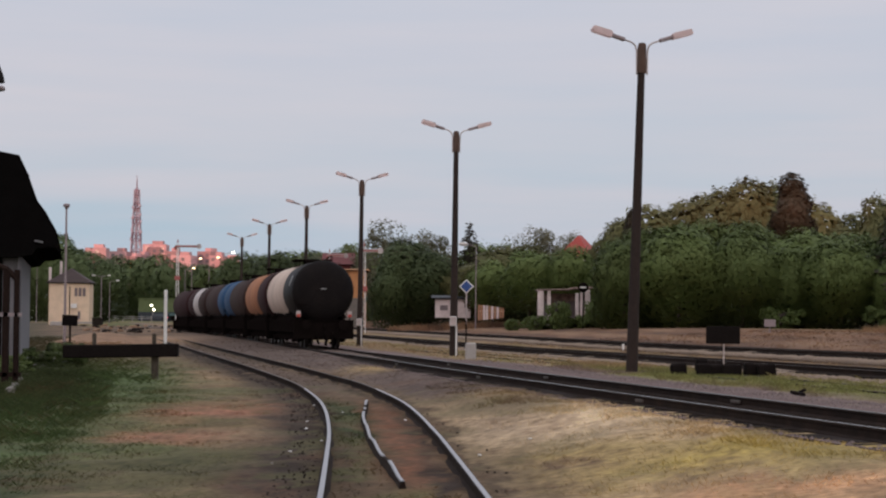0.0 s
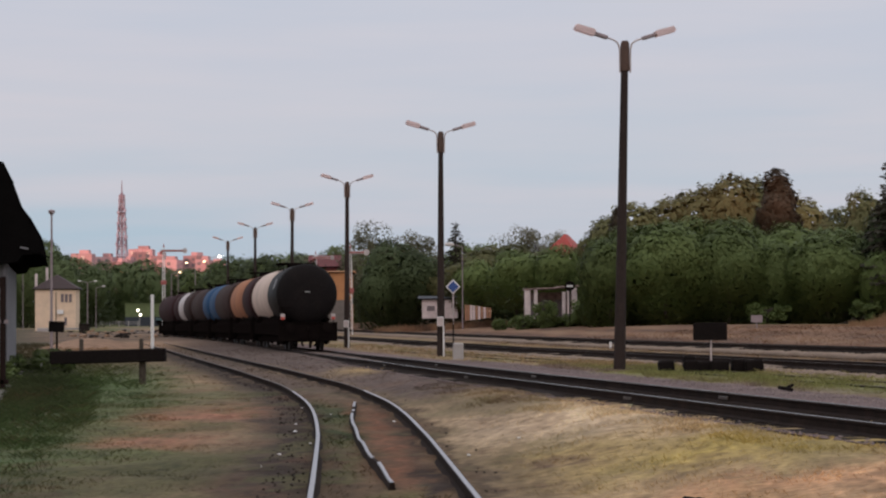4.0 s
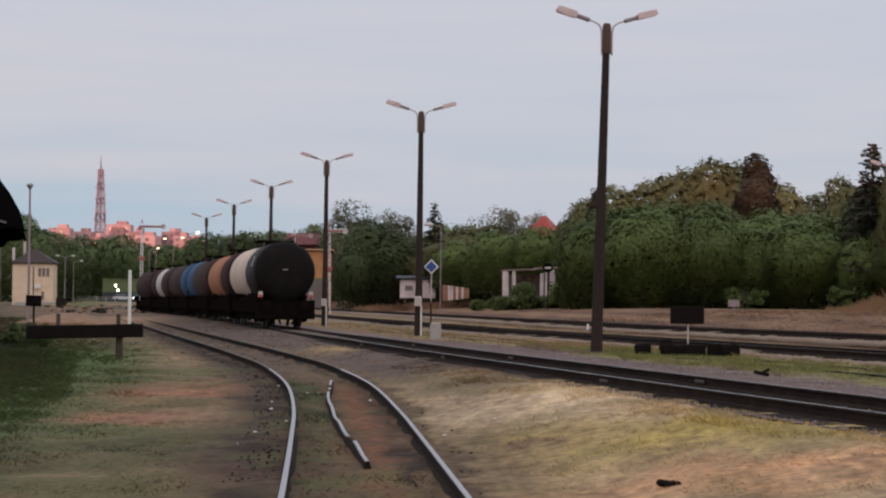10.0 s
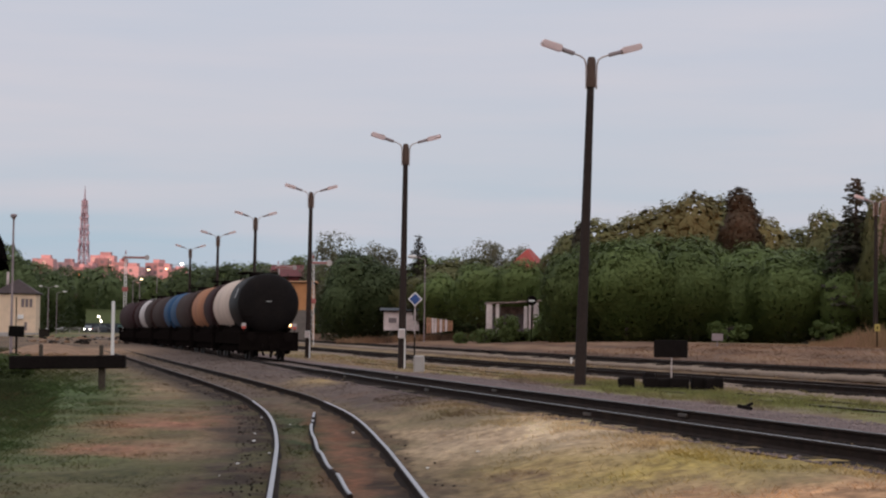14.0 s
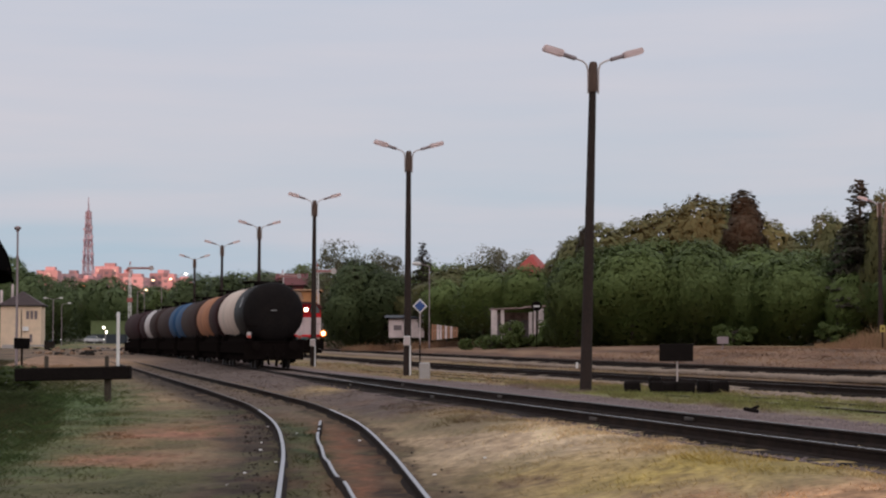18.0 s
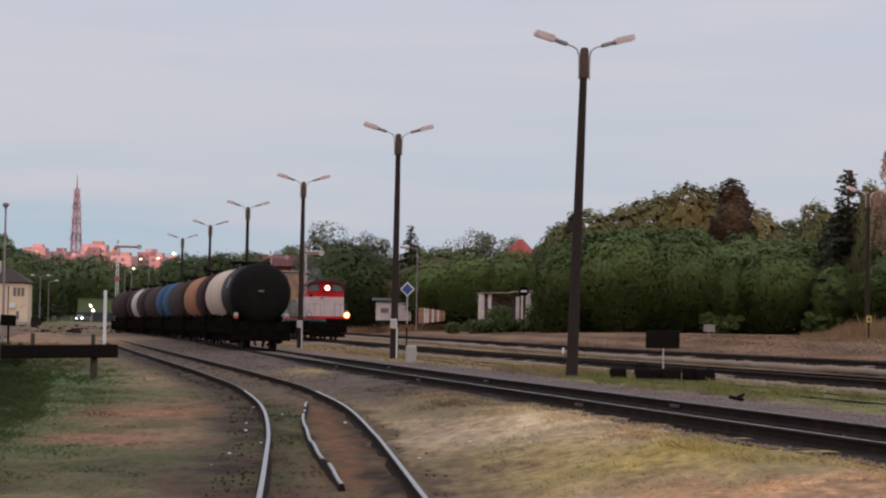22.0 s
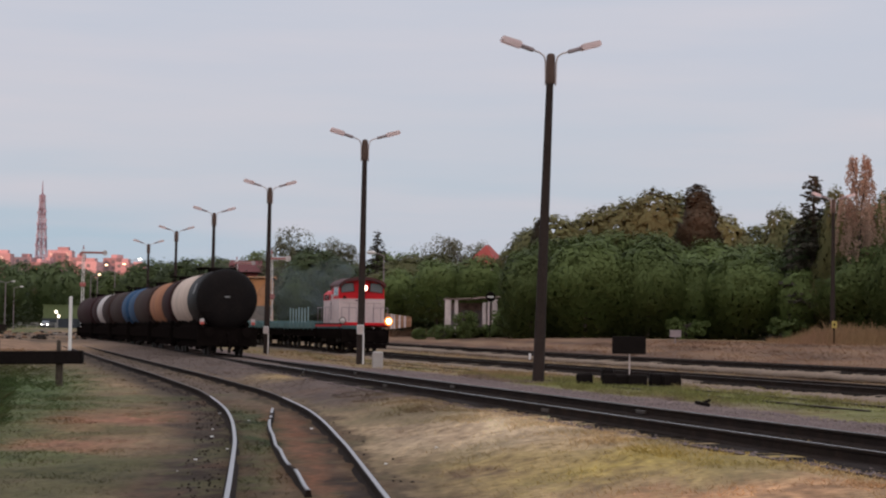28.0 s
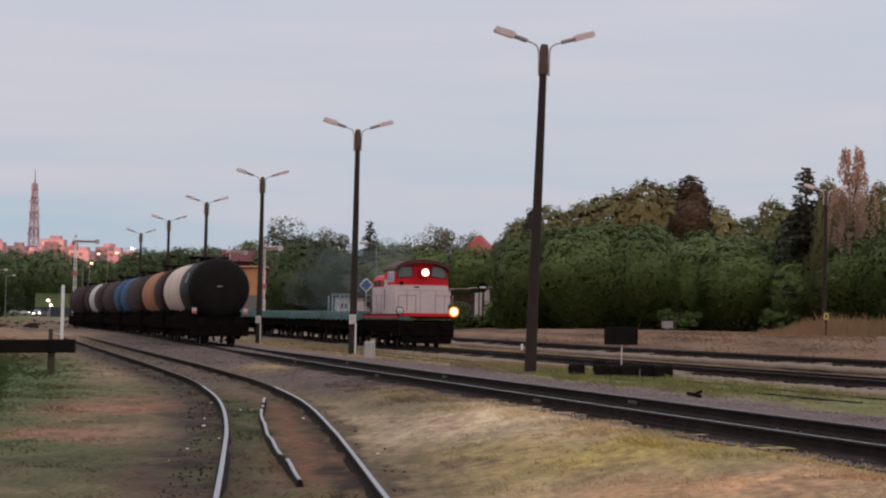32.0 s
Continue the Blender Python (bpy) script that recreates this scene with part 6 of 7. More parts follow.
# marker stone, notice boards, sleepers and signs out in the yard
st = thing("marker_stone", "pale concrete marker block beside a lamp post", "marker stone", (1.15, 82, 0.05))
part("block", B((0, 0, 0.36), (0.44, 0.3, 0.86), bevel=0.05), M_CONCRETE, st)
bd = thing("notice_board", "back of a dark metal notice board on a pale post", "notice board", (8.55, 62, 0.2))
part("panel", B((0, 0, 1.13), (1.04, 0.05, 0.54), bevel=0.02), M_TIMBER, bd)
part("post", R((0.03, 0.05, -0.1), (0.03, 0.05, 1.1), 0.024), M_LAMP_ARM, bd)
for i, (x, y, z, a, w) in enumerate(((6.76, 58.2, 0.29, 4, 0.46), (7.45, 58.0, 0.3, -6, 0.42), (7.42, 58.3, 0.42, 9, 0.34), (7.9, 58.1, 0.27, 3, 0.6), (8.25, 57.9, 0.29, -8, 0.55), (8.86, 58.2, 0.32, 6, 0.5), (9.25, 58.0, 0.3, -4, 0.52))):
    ob = tagged(new("old_sleeper", mesh_of("old_sleeper", B((0, 0, 0.05), (w, 0.28, 0.37), bevel=0.05), M_TIMBER)), "blackened old timber sleeper in the grass", "sleeper", "old sleepers lying in the grass")
    ob.matrix_world = pose(x, y, z, 0, (i % 3) * 4 - 4, a)
ch = thing("iron_scrap", "dark scrap of iron beside the track", "scrap", (6.9, 39.5, 0.28))
part("plate", B((0, 0, 0.03), (0.26, 0.2, 0.07), (6, 9, 20), 0.02), M_TIMBER, ch)
part("bar", R((0.04, 0.06, 0.05), (0.17, 0.12, 0.1), 0.03), M_TIMBER, ch)

clod = tagged(new("earth_clod", mesh_of("earth_clod", box(B((0, 0, 0.02), (0.13, 0.09, 0.06), (4, 8, 20), 0.02), (0.1, 0.03, 0.015), (0.1, 0.07, 0.05), (0, 10, -15), 0.015), M_TIMBER)), "dark clod of earth lying in the dry grass", "clod")
clod.matrix_world = pose(2.21, 17.4, float(ground_z(2.21, 17.4)) + 0.02)

M_SIGN_BLUE = material("sign_blue", (0.02, 0.065, 0.24), 0.5, size=0.5, vary=0.08, bump=0)
dm = thing("diamond_sign", "blue diamond signal sign with a white border on a pole", "sign", (1.48, 126.5, 0.55))
DIA = 3.37
for half, dy, m, nm in ((0.46, 0.0, M_WHITE, "border"), (0.36, -0.03, M_SIGN_BLUE, "blue_field")):
    part(nm, B((0, dy, DIA), (half * 1.414, 0.03, half * 1.414), (0, 45, 0), 0.01), m, dm)
part("pole", R((0, 0.05, 1.0), (0, 0.05, DIA - 0.27), 0.045), M_LAMP_ARM, dm)
part("pole_foot", R((0, 0.05, -0.3), (0, 0.05, 1.25), 0.045), M_BLACK, dm)


def small_sign(name, label, x, y, w, h, z, mat, post_mat):
    t = thing(name, label, "sign", (x, y, float(ground_z(x, y))))
    part("plate", B((0, 0, z), (w, 0.03, h), bevel=0.01), mat, t)
    part("post", R((0, 0.04, -0.1), (0, 0.04, z), 0.04), post_mat, t)
    return t


M_YELLOW = material("sign_yellow", (0.42, 0.33, 0.08), 0.6, size=0.4, vary=0.1, bump=0)
small_sign("white_sign", "small weathered white sign on a short post", 20.6, 128, 0.72, 0.46, 0.6, M_LAMP_GREY, M_LAMP_GREY)
ys2 = small_sign("yellow_sign", "small yellow sign with a dark mark on a post", 29.3, 122, 0.32, 0.42, 1.2, M_YELLOW, M_RUSTY)
part("dark_mark", B((0, -0.02, 1.2), (0.1, 0.012, 0.16)), M_UNDER, ys2)
small_sign("trackside_marker", "low white track marker", 9.6, 108, 0.12, 0.3, 0.2, M_WHITE, M_WHITE)
rd = small_sign("round_sign", "round dark sign with a white bar by the ruin", 11.6, 168, 0.02, 0.02, 3.4, M_UNDER, M_UNDER)
part("disc", lathe(bmesh.new(), [(-0.02, 0.42), (0.02, 0.42), (0.02, 0.0)], (0, -0.03, 3.4), "y", 20), M_TIMBER, rd)
part("white_bar", B((0, -0.07, 3.4), (0.5, 0.02, 0.14)), M_WHITE, rd)


# ---- semaphores and far lamps ----
M_SEM_RED = material("semaphore_red", (0.34, 0.10, 0.09), 0.6, size=0.5, vary=0.1, bump=0)


def semaphore(at, h, arm, side, label):
    t = thing("semaphore", label, "semaphore signal", at, group="semaphore signals")
    bm = bmesh.new()
    for s in (-1, 1):
        rod(bm, (s * 0.17, 0, -0.3), (s * 0.1, 0, h), 0.045, n=6)
    z = 0.3
    k = 1
    while z < h - 0.4:
        w = 0.17 - 0.07 * z / h
        rod(bm, (-k * w, 0, z), (k * w, 0, z + 0.45), 0.025, n=5)
        k = -k
        z += 0.45
    part("lattice_post", bm, M_WHITE, t)
    a = part("arm", B((side * (arm / 2 - 0.35), -0.12, h - 0.45), (arm, 0.04, 0.28), bevel=0.02), M_PALE, t, "pale red and white signal arm")
    part("red_border", B((side * (arm / 2 - 0.35), -0.15, h - 0.45), (arm - 0.3, 0.02, 0.14)), M_SEM_RED, a)
    part("end_disc", lathe(bmesh.new(), [(-0.03, 0.0), (-0.03, 0.3), (0.03, 0.3), (0.03, 0.0)], (side * (arm - 0.3), -0.12, h - 0.45), "y", 18), M_PALE, a)
    part("lamp_box", B((-side * 0.3, -0.05, h - 0.7), (0.3, 0.25, 0.4), bevel=0.03), M_SEM_RED, t)
    part("finial", R((0, 0, h), (0, 0, h + 0.4), 0.1, 0.03), M_SEM_RED, t)
    part("counterweight", B((0, -0.1, h - 4.2), (0.7, 0.12, 0.5), bevel=0.05), M_SEM_RED, t)
    return t


semaphore((-31.3, 240, 0.9), 10.0, 2.8, 1, "tall lattice semaphore with a level red and white arm")
semaphore((-7.75, 200, 0.8), 8.35, 1.9, 1, "white lattice semaphore beside the yard track")
semaphore((-14.6, 262, 0.9), 9.8, 2.4, 1, "lattice semaphore with its arm above the far roofs")

M_STREET = glow("street_lamp_glow", (1.0, 0.72, 0.42), 5)
M_STREET_WHITE = glow("white_lamp_glow", (1.0, 0.9, 0.75), 9)
M_STREET_OFF = material("pale_street_lamp", (0.6, 0.57, 0.55), 0.5, size=0.4, vary=0.08, bump=0)


def street_lamp(x, y, z, h, lit, side, label, r=0.28):
    t = thing("street_lamp", label, "street lamp", (x, y, z), group="street lamps of the far road")
    part("pole", R((0, 0, -0.3), (0, 0, h), 0.065, 0.045), M_LAMP_GREY, t)
    part("arm", R((0, 0, h), (side * 0.9, 0, h + 0.25), 0.035), M_LAMP_GREY, t)
    bm = lathe(bmesh.new(), [(-r * 1.6, 0.02), (-r, r * 0.5), (0, r * 0.62), (r, r * 0.5), (r * 1.6, 0.02)], (side * 1.2, 0, h + 0.25), "x", 12)
    part("lamp_head", bm, lit or M_STREET_OFF, t, "glowing lamp head" if lit else "pale lamp head", smooth=True)


for px_, py_, m in ((413, 447, M_STREET_WHITE), (386, 456, M_STREET), (355, 458, M_STREET), (343, 475, M_STREET)):
    yy = 262.0 + (413 - px_) * 0.4
    zz = 1.6 + (569.5 - py_) / 3600 * yy
    street_lamp((px_ - 784) / 3600 * yy - 1.2, yy, 1.2, zz - 1.45, m, 1, "lit street lamp on a concrete pole beyond the trees", 0.13)
for px_, py_ in ((180.2, 487), (179.8, 487), (195, 496), (66, 470)):
    yy = 318.0
    zz = 1.6 + (567 - py_) / 3600 * yy
    street_lamp((px_ - 784) / 3600 * yy, yy, 1.3, zz - 1.55, None, -1 if px_ < 180 else 1, "unlit street lamp by the level crossing", 0.2)
street_lamp(3.1, 190, 1.4, 7.4, None, -1, "thin unlit street lamp among the trees", 0.3)
street_lamp(0.2, 236, 1.4, 6.8, None, 1, "thin unlit street lamp behind the low house", 0.3)
street_lamp(-0.1, 236.4, 1.4, 6.8, None, -1, "thin unlit street lamp behind the low house", 0.3)
for i, (px_, py_, w) in enumerate(((231, 472, 1.2), (229, 478, 0.9), (233, 465, 0.7))):
    t = thing("lit_window", "glowing orange windows of a far block", "lit window", ((px_ - 784) / 3600 * 980, 980, 1.6 + (568 - py_) / 3600 * 980))
    for k in range(2):
        part("pane", B((k * 2.2, 0, 0), (w, 0.1, 1.6)), glow("window_glow", (1.0, 0.28, 0.08), 3.0) if i == 0 and k == 0 else bpy.data.materials["window_glow"], t)

# level crossing: road, hut, warning lights, waiting cars
M_ROAD = material("grey_asphalt", (0.07, 0.065, 0.065), 0.9, size=0.5, vary=0.25, bump=0.3)
v_, f_ = strip([(-3.2, -0.3), (-3.2, 0.06), (3.2, 0.06), (3.2, -0.3)], np.linspace(-110, -20, 40), np.full(40, 440.0), ground_z(np.linspace(-110, -20, 40), np.full(40, 440.0)) + 0.1)
tagged(new("road", raw("road", v_, f_, M_ROAD)), "grey asphalt road over the level crossing", "road", kind="structure")
M_BAND_BLUE = material("dark_blue_band", (0.022, 0.03, 0.042), 0.7, size=0.8, vary=0.3, bump=0.2)
hall = thing("green_hall", "low green hall behind the level crossing", "hall", (-65.5, 470, 1.4))
part("wall", B((0, 4, 2.5), (9.4, 8, 5.6)), M_GREEN_WALL, hall)
# dark band added in place of wagons and cars before the hall
part("wagon_band", B((0, -0.06, 1.0), (9.4, 0.12, 2.6)), M_BAND_BLUE, hall, "dark band standing in for wagons and waiting cars")
part("roof", B((0, 4, 5.35), (9.8, 8.4, 0.2)), M_GREEN_WALL, hall)
lt = thing("crossing_light", "post with two lit white warning lamps at the crossing", "crossing signal", (-64.3, 452, 1.4))
part("post", R((0, 0, -0.3), (0, 0, 3.9), 0.09), M_CONCRETE, lt)
for dx, z in ((-0.35, 3.7), (0.25, 2.7)):
    part("lamp", lathe(bmesh.new(), [(-0.2, 0.0), (-0.16, 0.2), (0.1, 0.22), (0.12, 0.0)], (dx, -0.2, z), "y", 14), M_STREET_WHITE, lt, "lit white lamp", smooth=True)
for x, w, h in ((-62.5, 2.0, 0.7), (-58.8, 1.6, 0.5), (-55.0, 2.4, 0.6), (-70, 1.4, 0.6)):
    t = thing("rubble_heap", "low grey heap of rubble by the crossing", "rubble heap", (x * 0.55, 240 + w, 0.55))
    bm = bmesh.new()
    bmesh.ops.create_icosphere(bm, subdivisions=3, radius=1)
    for v in bm.verts:
        v.co *= 1 + 0.35 * noise.noise(v.co * 2.5)
    bmesh.ops.scale(bm, vec=(w * 0.6, w * 0.5, h * 0.5), verts=bm.verts)
    part("heap", bm, M_CONCRETE if w > 1.8 else M_SLEEPER, t)

# trodden mound of sand beyond the buffer stop, clutter before the signal box
sh = thing("earth_mound", "low trodden mound of sandy earth beyond the buffer stop", "earth mound", (-20.3, 124, float(ground_z(-20.3, 124)) - 0.1))
bm = bmesh.new()
bmesh.ops.create_grid(bm, x_segments=60, y_segments=70, size=1)
for v in bm.verts:
    r = math.hypot(v.co.x, v.co.y)
    lump = 0.5 + 0.5 * math.cos(math.pi * min(r, 1.0))
    v.co = Vector((v.co.x * 4.0, v.co.y * 17, 0.66 * lump * (1 + 0.35 * noise.noise(Vector((v.co.x * 2.5, v.co.y * 3, 1)))) + 0.05 * noise.noise(Vector((v.co.x * 11, v.co.y * 20, 3))) - 0.06))
part("mound", bm, M_SAND, sh, smooth=True)
cs = thing("concrete_slab", "pale concrete slab at the foot of the signal box", "slab", (-48.9, 262, float(ground_z(-48.9, 262))))
part("slab", B((0, 0, 0.2), (2.9, 1.6, 0.5), (0, 2, 4), 0.05), M_CONCRETE, cs)
dc = thing("equipment_case", "dark low trackside equipment case", "equipment case", (-45.4, 268, float(ground_z(-45.4, 268))))
part("case", B((0, 0, 0.45), (1.3, 0.9, 0.9), bevel=0.05), M_SLEEPER, dc)
part("lid", B((0, 0, 0.94), (1.45, 1.05, 0.08), (0, 3, 0), 0.02), M_SLEEPER, dc)
rc = np.random.RandomState(77)
for k in range(64):
    y = 165 + 92 * rc.random()
    x = y * (-0.178 + 0.05 * rc.random())
    w = 0.22 + 0.6 * rc.random() ** 2
    pale = rc.random() < 0.3
    ob = tagged(new("rubble_block", mesh_of("rubble_block", box(B((0, 0, w * 0.12), (w, w * 0.7, w * 0.4), (8 * rc.normal(), 8 * rc.normal(), 0), w * 0.08), (w * 0.5, w * 0.2, w * 0.06), (w * 0.5, w * 0.45, w * 0.25), (9, 14, 25), w * 0.05), M_SAND if pale else M_SLEEPER)),
                "sandy brown broken block lying before the signal box" if pale else "dark lump of debris lying before the signal box", "rubble", "debris before the signal box")
    ob.matrix_world = pose(x, y, float(ground_z(x, y)), 0, 0, 360 * rc.random())

cf = thing("crossing_fence", "pale rail fence beside the level crossing", "fence", (-71.5, 430, 1.55))
for i in range(9):
    part("post", B((-6 + i * 2.0, 0, 0.5), (0.14, 0.14, 1.2), bevel=0.02), M_CONCRETE, cf)
for z in (0.55, 0.95):
    part("rail_bar", B((2, -0.1, z), (16.4, 0.06, 0.1)), M_CONCRETE, cf)

M_CAR_WHITE = material("white_car_paint", (0.62, 0.62, 0.64), 0.3, size=1, vary=0.04, bump=0)
M_CAR_DARK = material("dark_car_paint", (0.05, 0.055, 0.07), 0.3, size=1, vary=0.05, bump=0)
M_CAR_BLUE = material("blue_car_paint", (0.12, 0.22, 0.38), 0.3, size=1, vary=0.05, bump=0)
M_CAR_LIGHT = glow("car_headlight", (1.0, 0.97, 0.9), 10)
M_CAR_TAIL = glow("car_tail_light", (1.0, 0.03, 0.05), 5)
M_RUBBER = material("tyre_rubber", (0.02, 0.02, 0.02), 0.9, size=0.3, vary=0.2, bump=0.1)


def car(paint, label, category="car"):
    """Nose towards +x."""
    t = thing("car", label, category, group="cars at the level crossing")
    bm = prism(bmesh.new(), [(-2.1, 0.35), (2.1, 0.35), (2.15, 0.62), (1.95, 0.85), (1.05, 0.95), (-1.95, 1.0), (-2.1, 0.85)], -0.85, 0.85)
    part("body", bm, paint, t)
    bm = prism(bmesh.new(), [(-1.9, 0.98), (1.1, 0.94), (0.45, 1.42), (-1.35, 1.46)], -0.74, 0.74)
    cabin = part("cabin", bm, M_GLASS, t)
    part("roof_panel", B((-0.45, 0, 1.45), (1.75, 1.4, 0.06), bevel=0.02), paint, cabin)
    for x in (-1.3, 1.3):
        for s in (-1, 1):
            part("wheel", lathe(bmesh.new(), [(-0.1, 0.2), (-0.1, 0.31), (0.1, 0.31), (0.1, 0.2)], (x, s * 0.78, 0.31), "y", 14), M_RUBBER, t)
    for s in (-1, 1):
        part("headlight", B((2.1, s * 0.6, 0.66), (0.12, 0.3, 0.18), bevel=0.03), M_CAR_LIGHT, t, "lit headlight")
        part("tail_light", B((-2.1, s * 0.62, 0.75), (0.06, 0.25, 0.16)), M_CAR_TAIL, t, "red tail light")
    return t


ROAD_Z = float(ground_z(-70.0, 440.0)) + 0.17
CARS = [(car(M_CAR_WHITE, "white car on the road over the crossing"), ((0, -70), (2, 24), (9, 258), (12, 330), (32, 620)), 0, 438.4),
        (car(M_CAR_DARK, "dark car with red tail lights on the road"), ((0, 280), (1.5, 219), (3, 160), (6, 60), (32, -700)), 180, 441.6),
        (car(M_CAR_DARK, "dark car with lit headlights on the road"), ((0, -80), (10, 173), (11, 198), (13, 250), (16, 330), (32, 640)), 0, 438.4),
        (car(M_CAR_WHITE, "pale car coming over the level crossing"), ((0, -160), (13, 165), (14, 195), (14.5, 212), (17, 229), (20, 330), (32, 640)), 0, 438.4),
        (car(M_CAR_BLUE, "blue car coming over the level crossing"), ((0, -520), (17, 138), (18, 176), (19, 214), (21, 292), (32, 650)), 0, 438.4),
        (car(M_CAR_WHITE, "white car nearing the level crossing"), ((0, -460), (28, 120), (30, 170), (31, 196), (32, 219)), 0, 438.4)]
WAITING = car(M_CAR_DARK, "dark car waiting at the crossing with lit headlights")


# thin exhaust haze that trails over the wagons
M_SMOKE = bpy.data.materials.new("thin_exhaust")
M_SMOKE.use_nodes = True
sn, sl = M_SMOKE.node_tree.nodes, M_SMOKE.node_tree.links
s_out = sn["Material Output"]
s_dif, s_tra, s_mix = sn.new("ShaderNodeBsdfDiffuse"), sn.new("ShaderNodeBsdfTransparent"), sn.new("ShaderNodeMixShader")
s_dif.inputs["Color"].default_value = (0.16, 0.20, 0.21, 1)
s_tc, s_no, s_mr = sn.new("ShaderNodeTexCoord"), sn.new("ShaderNodeTexNoise"), sn.new("ShaderNodeMapRange")
s_no.inputs["Scale"].default_value, s_no.inputs["Detail"].default_value = 0.8, 3
s_mr.inputs[1].default_value, s_mr.inputs[2].default_value, s_mr.inputs[3].default_value, s_mr.inputs[4].default_value = 0.3, 0.75, 0.02, 0.15
sl.new(s_tc.outputs["Object"], s_no.inputs["Vector"])
sl.new(s_no.outputs["Fac"], s_mr.inputs[0])
sl.new(s_mr.outputs[0], s_mix.inputs[0])
sl.new(s_tra.outputs[0], s_mix.inputs[1])
sl.new(s_dif.outputs[0], s_mix.inputs[2])
sl.new(s_mix.outputs[0], s_out.inputs["Surface"])
SMOKE = thing("exhaust_smoke", "thin grey exhaust haze trailing behind the locomotive", "smoke")
for i, (x, y, z, r) in enumerate(((0.0, 7.0, 4.6, 0.7), (-0.3, 10.0, 4.6, 1.3), (0.2, 15.5, 4.2, 1.8), (-0.2, 22.5, 3.8, 2.2), (0.1, 31.0, 3.6, 2.4))):
    bm = bmesh.new()
    bmesh.ops.create_icosphere(bm, subdivisions=4, radius=r)
    for v in bm.verts:
        v.co *= 1 + 0.35 * noise.noise(v.co * (1.6 / r) + Vector((i * 3.0, 0, 0)))
    bmesh.ops.scale(bm, vec=(1.0, 1.5, 0.8), verts=bm.verts)
    puff = part("smoke_puff", bm, M_SMOKE, SMOKE, at=pose(x, y, z), smooth=True)
TRAIN.append((SMOKE, 0.0))


# ---- grass, stones ----
def grass(name, label, count, region, height, seed, flat=2.2, only=None):
    rng = np.random.RandomState(seed)
    y0, y1, xa, xb = region
    yy = y0 + (y1 - y0) * rng.random(count) ** 0.8
    xx = xa + (xb - xa) * rng.random(count)
    xx = xx * (0.26 * yy + 0.6)
    mid, mmid = xx - side_x(yy), xx - main_x(yy)
    clump0 = np.array([noise.noise((float(a) * 0.8, float(b) * 0.4, 1.7)) for a, b in zip(xx, yy)])
    keep = (np.abs(np.abs(mid) - 0.75) > 0.13) & ((mmid < -1.12) | (mmid > np.where(yy < 75, 5.4, 4.0) + clump0 * 1.2)) & (np.abs(xx - loco_x(yy)) > 1.1)
    clump = np.array([noise.noise((float(a) * 1.3, float(b) * 0.9, 7.7)) for a, b in zip(xx, yy)])
    keep &= clump + rng.random(count) * 0.9 > 0.25
    keep &= (np.abs(mid + 1.2) > 0.45) | (rng.random(count) < 0.25)
    if only is not None:
        keep &= only(xx, yy)
    xx, yy, clump = xx[keep], yy[keep], clump[keep]
    n = len(xx)
    zz = ground_z(xx, yy)
    hh = height(xx, yy) * (0.45 + 0.8 * rng.random(n)) * (1 + 0.8 * np.clip(clump, 0, 1))
    wd = (0.0016 + 0.0024 * rng.random(n)) * (0.6 + yy / 30)
    a = rng.random(n) * 2 * math.pi
    lean = np.stack([-np.sin(a), np.cos(a)], 1) * (flat * (0.4 + rng.random((n, 1))))
    base = np.stack([xx, yy, zz - 0.02], 1)
    side = np.stack([np.cos(a) * wd, np.sin(a) * wd, 0 * wd], 1)
    mid_p = base + np.stack([lean[:, 0] * hh * 0.45, lean[:, 1] * hh * 0.45, hh * 0.6], 1)
    tip = base + np.stack([lean[:, 0] * hh, lean[:, 1] * hh, hh], 1)
    v = np.stack([base - side, base + side, mid_p + side * 0.7, tip, mid_p - side * 0.7], 1)
    v = v.reshape(-1, 3)
    f = [(5 * i, 5 * i + 1, 5 * i + 2, 5 * i + 3, 5 * i + 4) for i in range(n)]
    col = ground_shade(xx, yy) * (np.where(xx > side_x(yy) + 0.9, 1.3, 0.9)[:, None] + 0.35 * rng.random((n, 1))) * np.array((1.0, 1.02, 0.97))
    col = np.repeat(np.clip(col, 0.015, 0.8), 5, axis=0)
    tagged(new(name, raw(name, v.tolist(), f, M_BLADES, col)), label, "grass", kind="stuff")


def near_height(x, y):
    mid = x - side_x(y)
    h = 0.018 + 0.02 * soft_step(mid, 1.1, 2.2) + 0.012 * soft_step(-mid, 1.2, 2.0) + 0.03 * soft_step(-mid, 2.6, 4.6)
    return h * (0.4 + 0.6 * soft_step(np.abs(mid), 0.5, 1.2))


grass("dry_grass", "dry straw and green weeds along the siding", 110000, (14.5, 48, -1.0, 1.0), near_height, 21, 1.4)
grass("yard_grass", "patchy grass between the yard tracks", 70000, (48, 135, -1.0, 1.0), lambda x, y: 0.06 + 0.04 * soft_step(x - main_x(y), 3, 6) + 0.1 * soft_step(side_x(y) - x, 2.5, 5.0), 22)
grass("tall_dry_weeds", "tall pinkish brown dry weeds before the bushes", 9000, (122, 143, 0.78, 1.3), lambda x, y: 0.3 + 0.65 * soft_step(x - 0.2 * y, 1.5, 5.0), 23, 0.3)

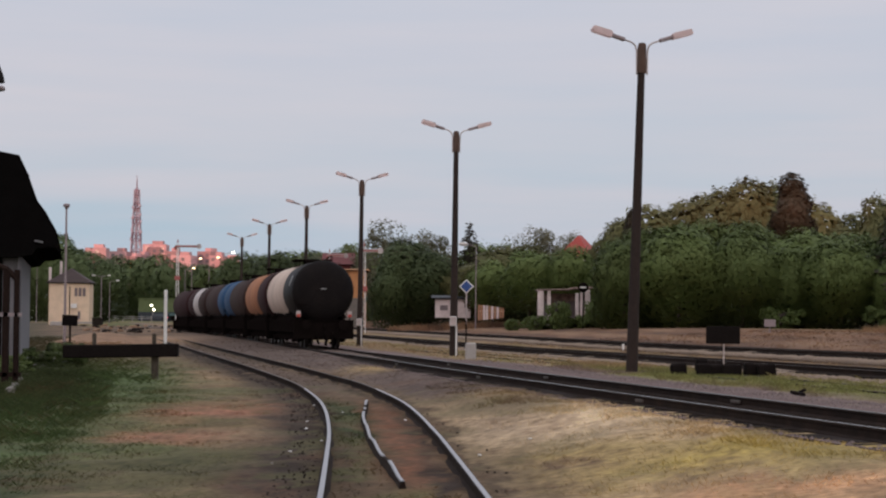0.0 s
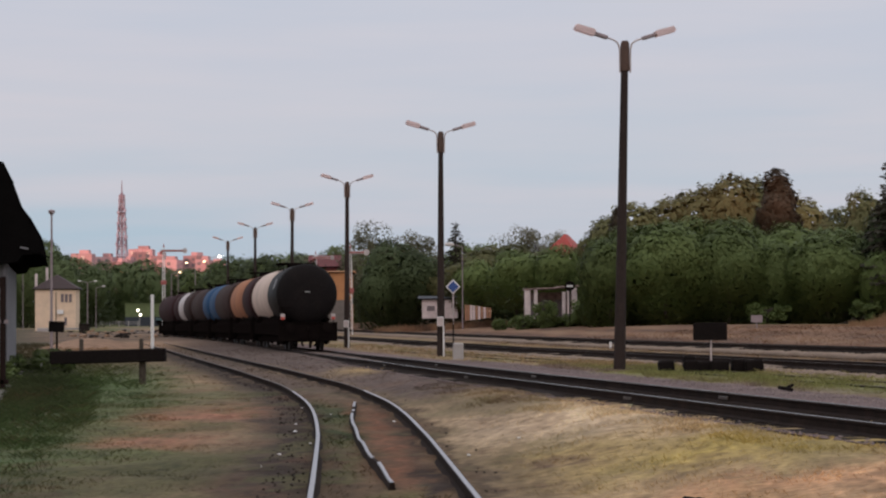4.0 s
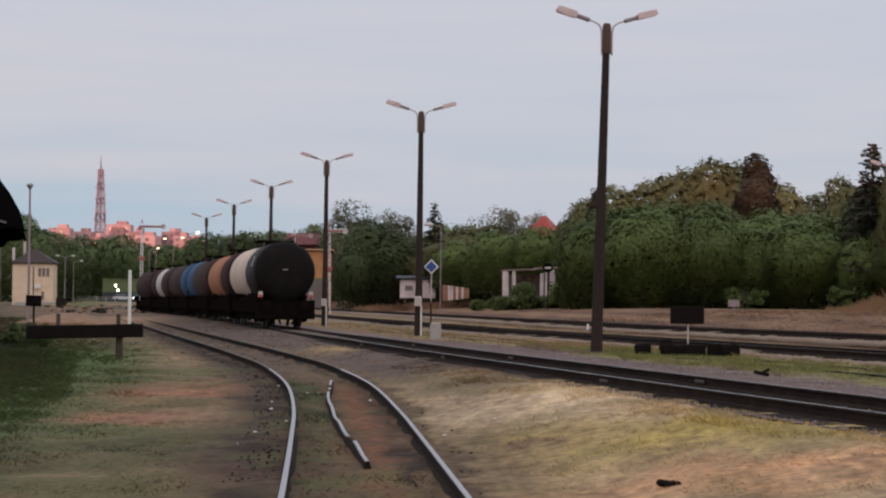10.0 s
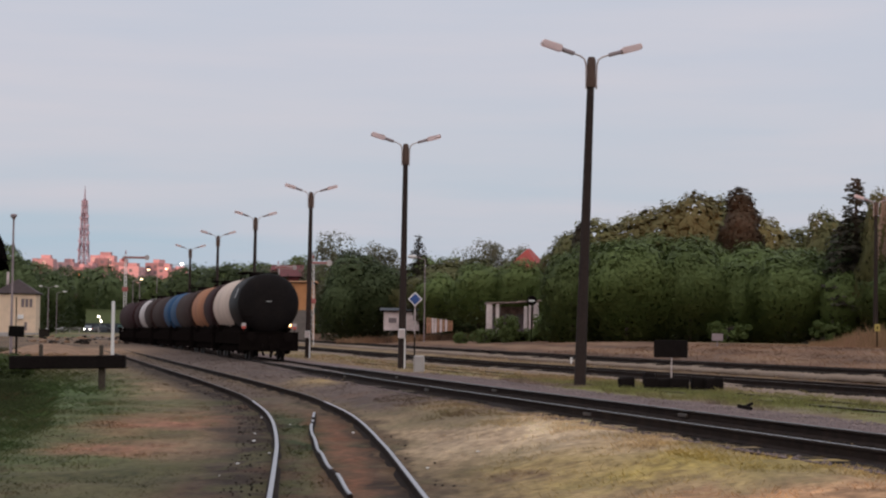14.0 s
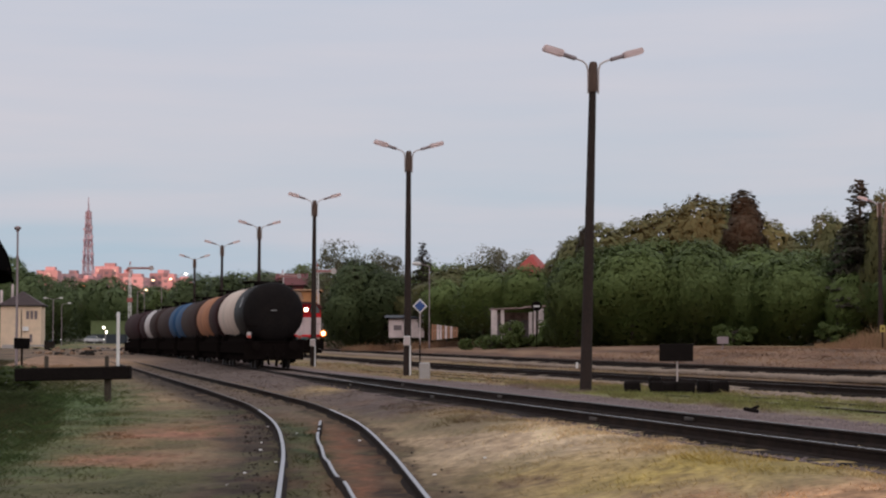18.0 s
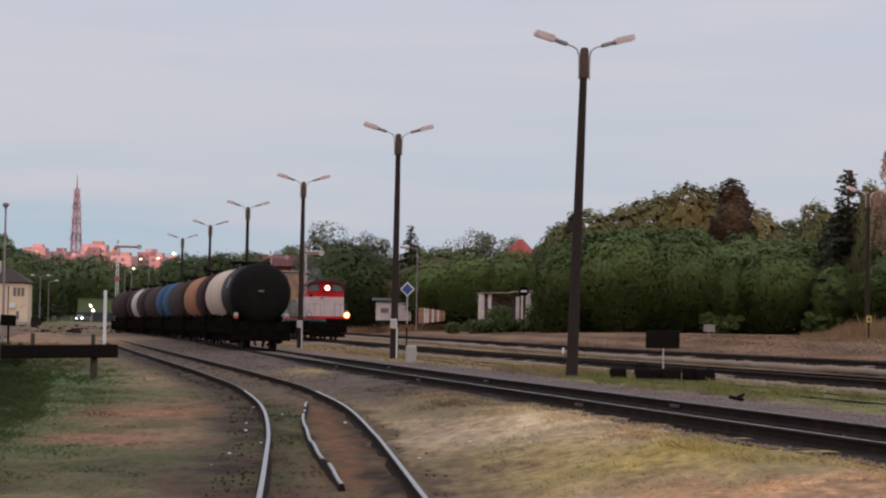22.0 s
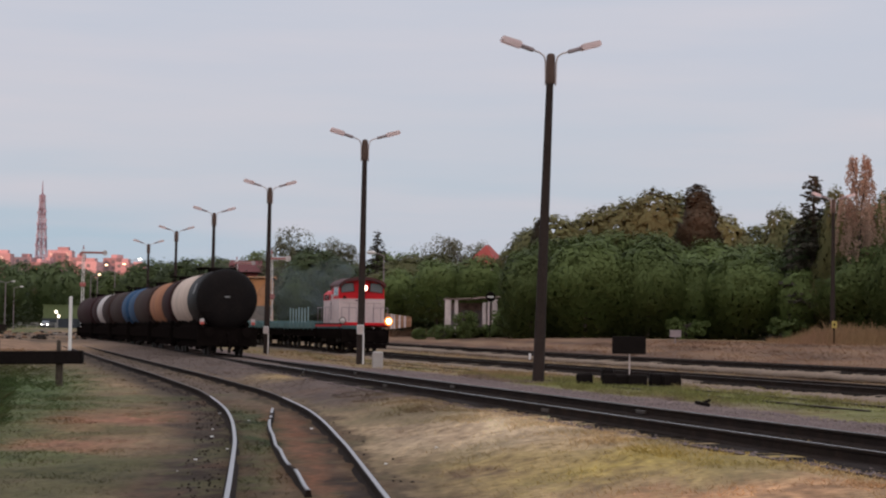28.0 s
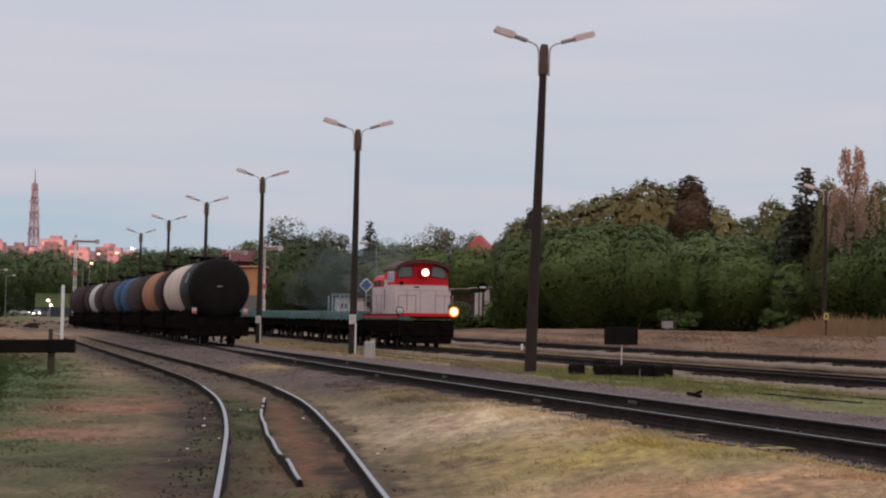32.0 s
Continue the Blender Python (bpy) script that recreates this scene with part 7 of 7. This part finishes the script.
grass("tall_green_weeds", "tall dark green weeds along the platform kerb", 22000, (26, 58, -1.05, -0.6), lambda x, y: 0.06 + 0.08 * soft_step(side_x(y) - x, 3.6, 6.0), 26, 1.8, lambda x, y: side_x(y) - x > 4.3)
grass("rail_weeds", "small green weed tufts between the siding rails", 16000, (17, 41, -0.5, 0.3), lambda x, y: 0.05 + 0 * x, 27, 1.3, lambda x, y: (np.abs(x - side_x(y) + 0.4) < 0.3) | ((np.abs(x - side_x(y) - 0.1) < 0.5) & (y < 21)))
grass("yard_weeds", "tall fresh green grass round the old sleepers", 60000, (42, 76, 0.2, 1.0), lambda x, y: 0.1 + 0 * x, 28, 0.8, lambda x, y: np.abs(x - post_x(y) - 0.9) < 2.3)
grass("brown_scrub", "low brown scrub before the white house", 6000, (193, 203, -0.1, 0.2), lambda x, y: 0.5 + 0 * x, 25, 0.6)
grass("trackside_tufts", "pale straw tufts along the edge of the main track", 110000, (15, 44, -0.1, 1.0), lambda x, y: 0.05 + 0 * x, 24, 1.1, lambda x, y: (x - main_x(y) > -2.3) & (x - main_x(y) < -1.1))


def stones(name, label, count, fx, fz, y0, y1, inner, outer, size, mat, seed):
    rng = np.random.RandomState(seed)
    yy = y0 + (y1 - y0) * rng.random(count) ** 1.3
    off = inner + (outer - inner) * rng.random(count)
    off = np.where(rng.random(count) < 0.07, -np.minimum(off, inner + 0.35), off)
    xx = fx(yy) + off
    zz = np.maximum(ground_z(xx, yy), np.where(np.abs(off) < 1.4, fz(yy) - 0.19, -9)) + size * 0.2
    s = size * (0.5 + rng.random((count, 1, 1)))
    octa = np.array(((1, 0, 0), (-1, 0, 0), (0, 1, 0), (0, -1, 0), (0, 0, 0.7), (0, 0, -0.7)))
    v = octa[None] * s * (0.7 + 0.6 * rng.random((count, 6, 1))) + np.stack([xx, yy, zz], 1)[:, None]
    tri = ((0, 2, 4), (2, 1, 4), (1, 3, 4), (3, 0, 4), (2, 0, 5), (1, 2, 5), (3, 1, 5), (0, 3, 5))
    f = [(6 * i + a, 6 * i + b, 6 * i + c) for i in range(count) for a, b, c in tri]
    tagged(new(name, raw(name, v.reshape(-1, 3).tolist(), f, mat)), label, "gravel", kind="stuff")


stones("main_gravel", "loose purplish ballast stones along the main track", 18000, main_x, main_z, 15, 80, 0.95, 5.4, 0.03, M_STONE, 31)
stones("main_bed_gravel", "dark oily ballast stones between the main rails", 9000, main_x, main_z, 15, 60, 0.0, 0.66, 0.035, M_BALLAST, 32)
stones("siding_gravel", "scattered dark stones along the siding", 600, side_x, side_z, 15, 60, -1.35, -0.85, 0.016, M_BALLAST, 33)


def motions():
    """The tank train rolls back a little and stops; the diesel train comes in at a steady pace; cars pass the crossing."""
    for w, (x, y, z), slope in TANKS:
        d = Vector((slope, 1, 0)).normalized()
        turn = -math.degrees(math.atan(slope))
        rows = []
        for t, s in ((0, 0.0), (1, 0.42), (2, 0.85), (3, 1.2), (4, 1.37), (5, 1.4), (32, 1.4)):
            rows.append((t, pose(x + d.x * s, y + d.y * s, z, 0, 0, turn)))
        walk(w, rows)
    d = Vector((-0.1752, 0.9845, 0.0))
    for w, back_ in TRAIN:
        rows = []
        for t in range(0, 33, 4):
            s = back_ + (32 - t) * 4.63
            p = Vector((4.24, 99.4, 0)) + d * s
            rows.append((t, pose(p.x, p.y, float(loco_z(p.y)), 0, 0, 10.09)))
        walk(w, rows)
    walk(WAITING, [(t, pose(x, y, ROAD_Z - 0.1, 0, 0, a)) for t, x, y, a in
                   ((0, -47, 446, 180), (10.5, -47, 446, 180), (11.8, -61.5, 446, 186), (12.6, -65.0, 446, 225), (13.2, -66.0, 446, 272), (32, -66.0, 446, 272))])
    for c, path, turn, y in CARS:
        walk(c, [(t, pose((p - 784) / 3600 * y, y, ROAD_Z, 0, 0, turn)) for t, p in path])


motions()
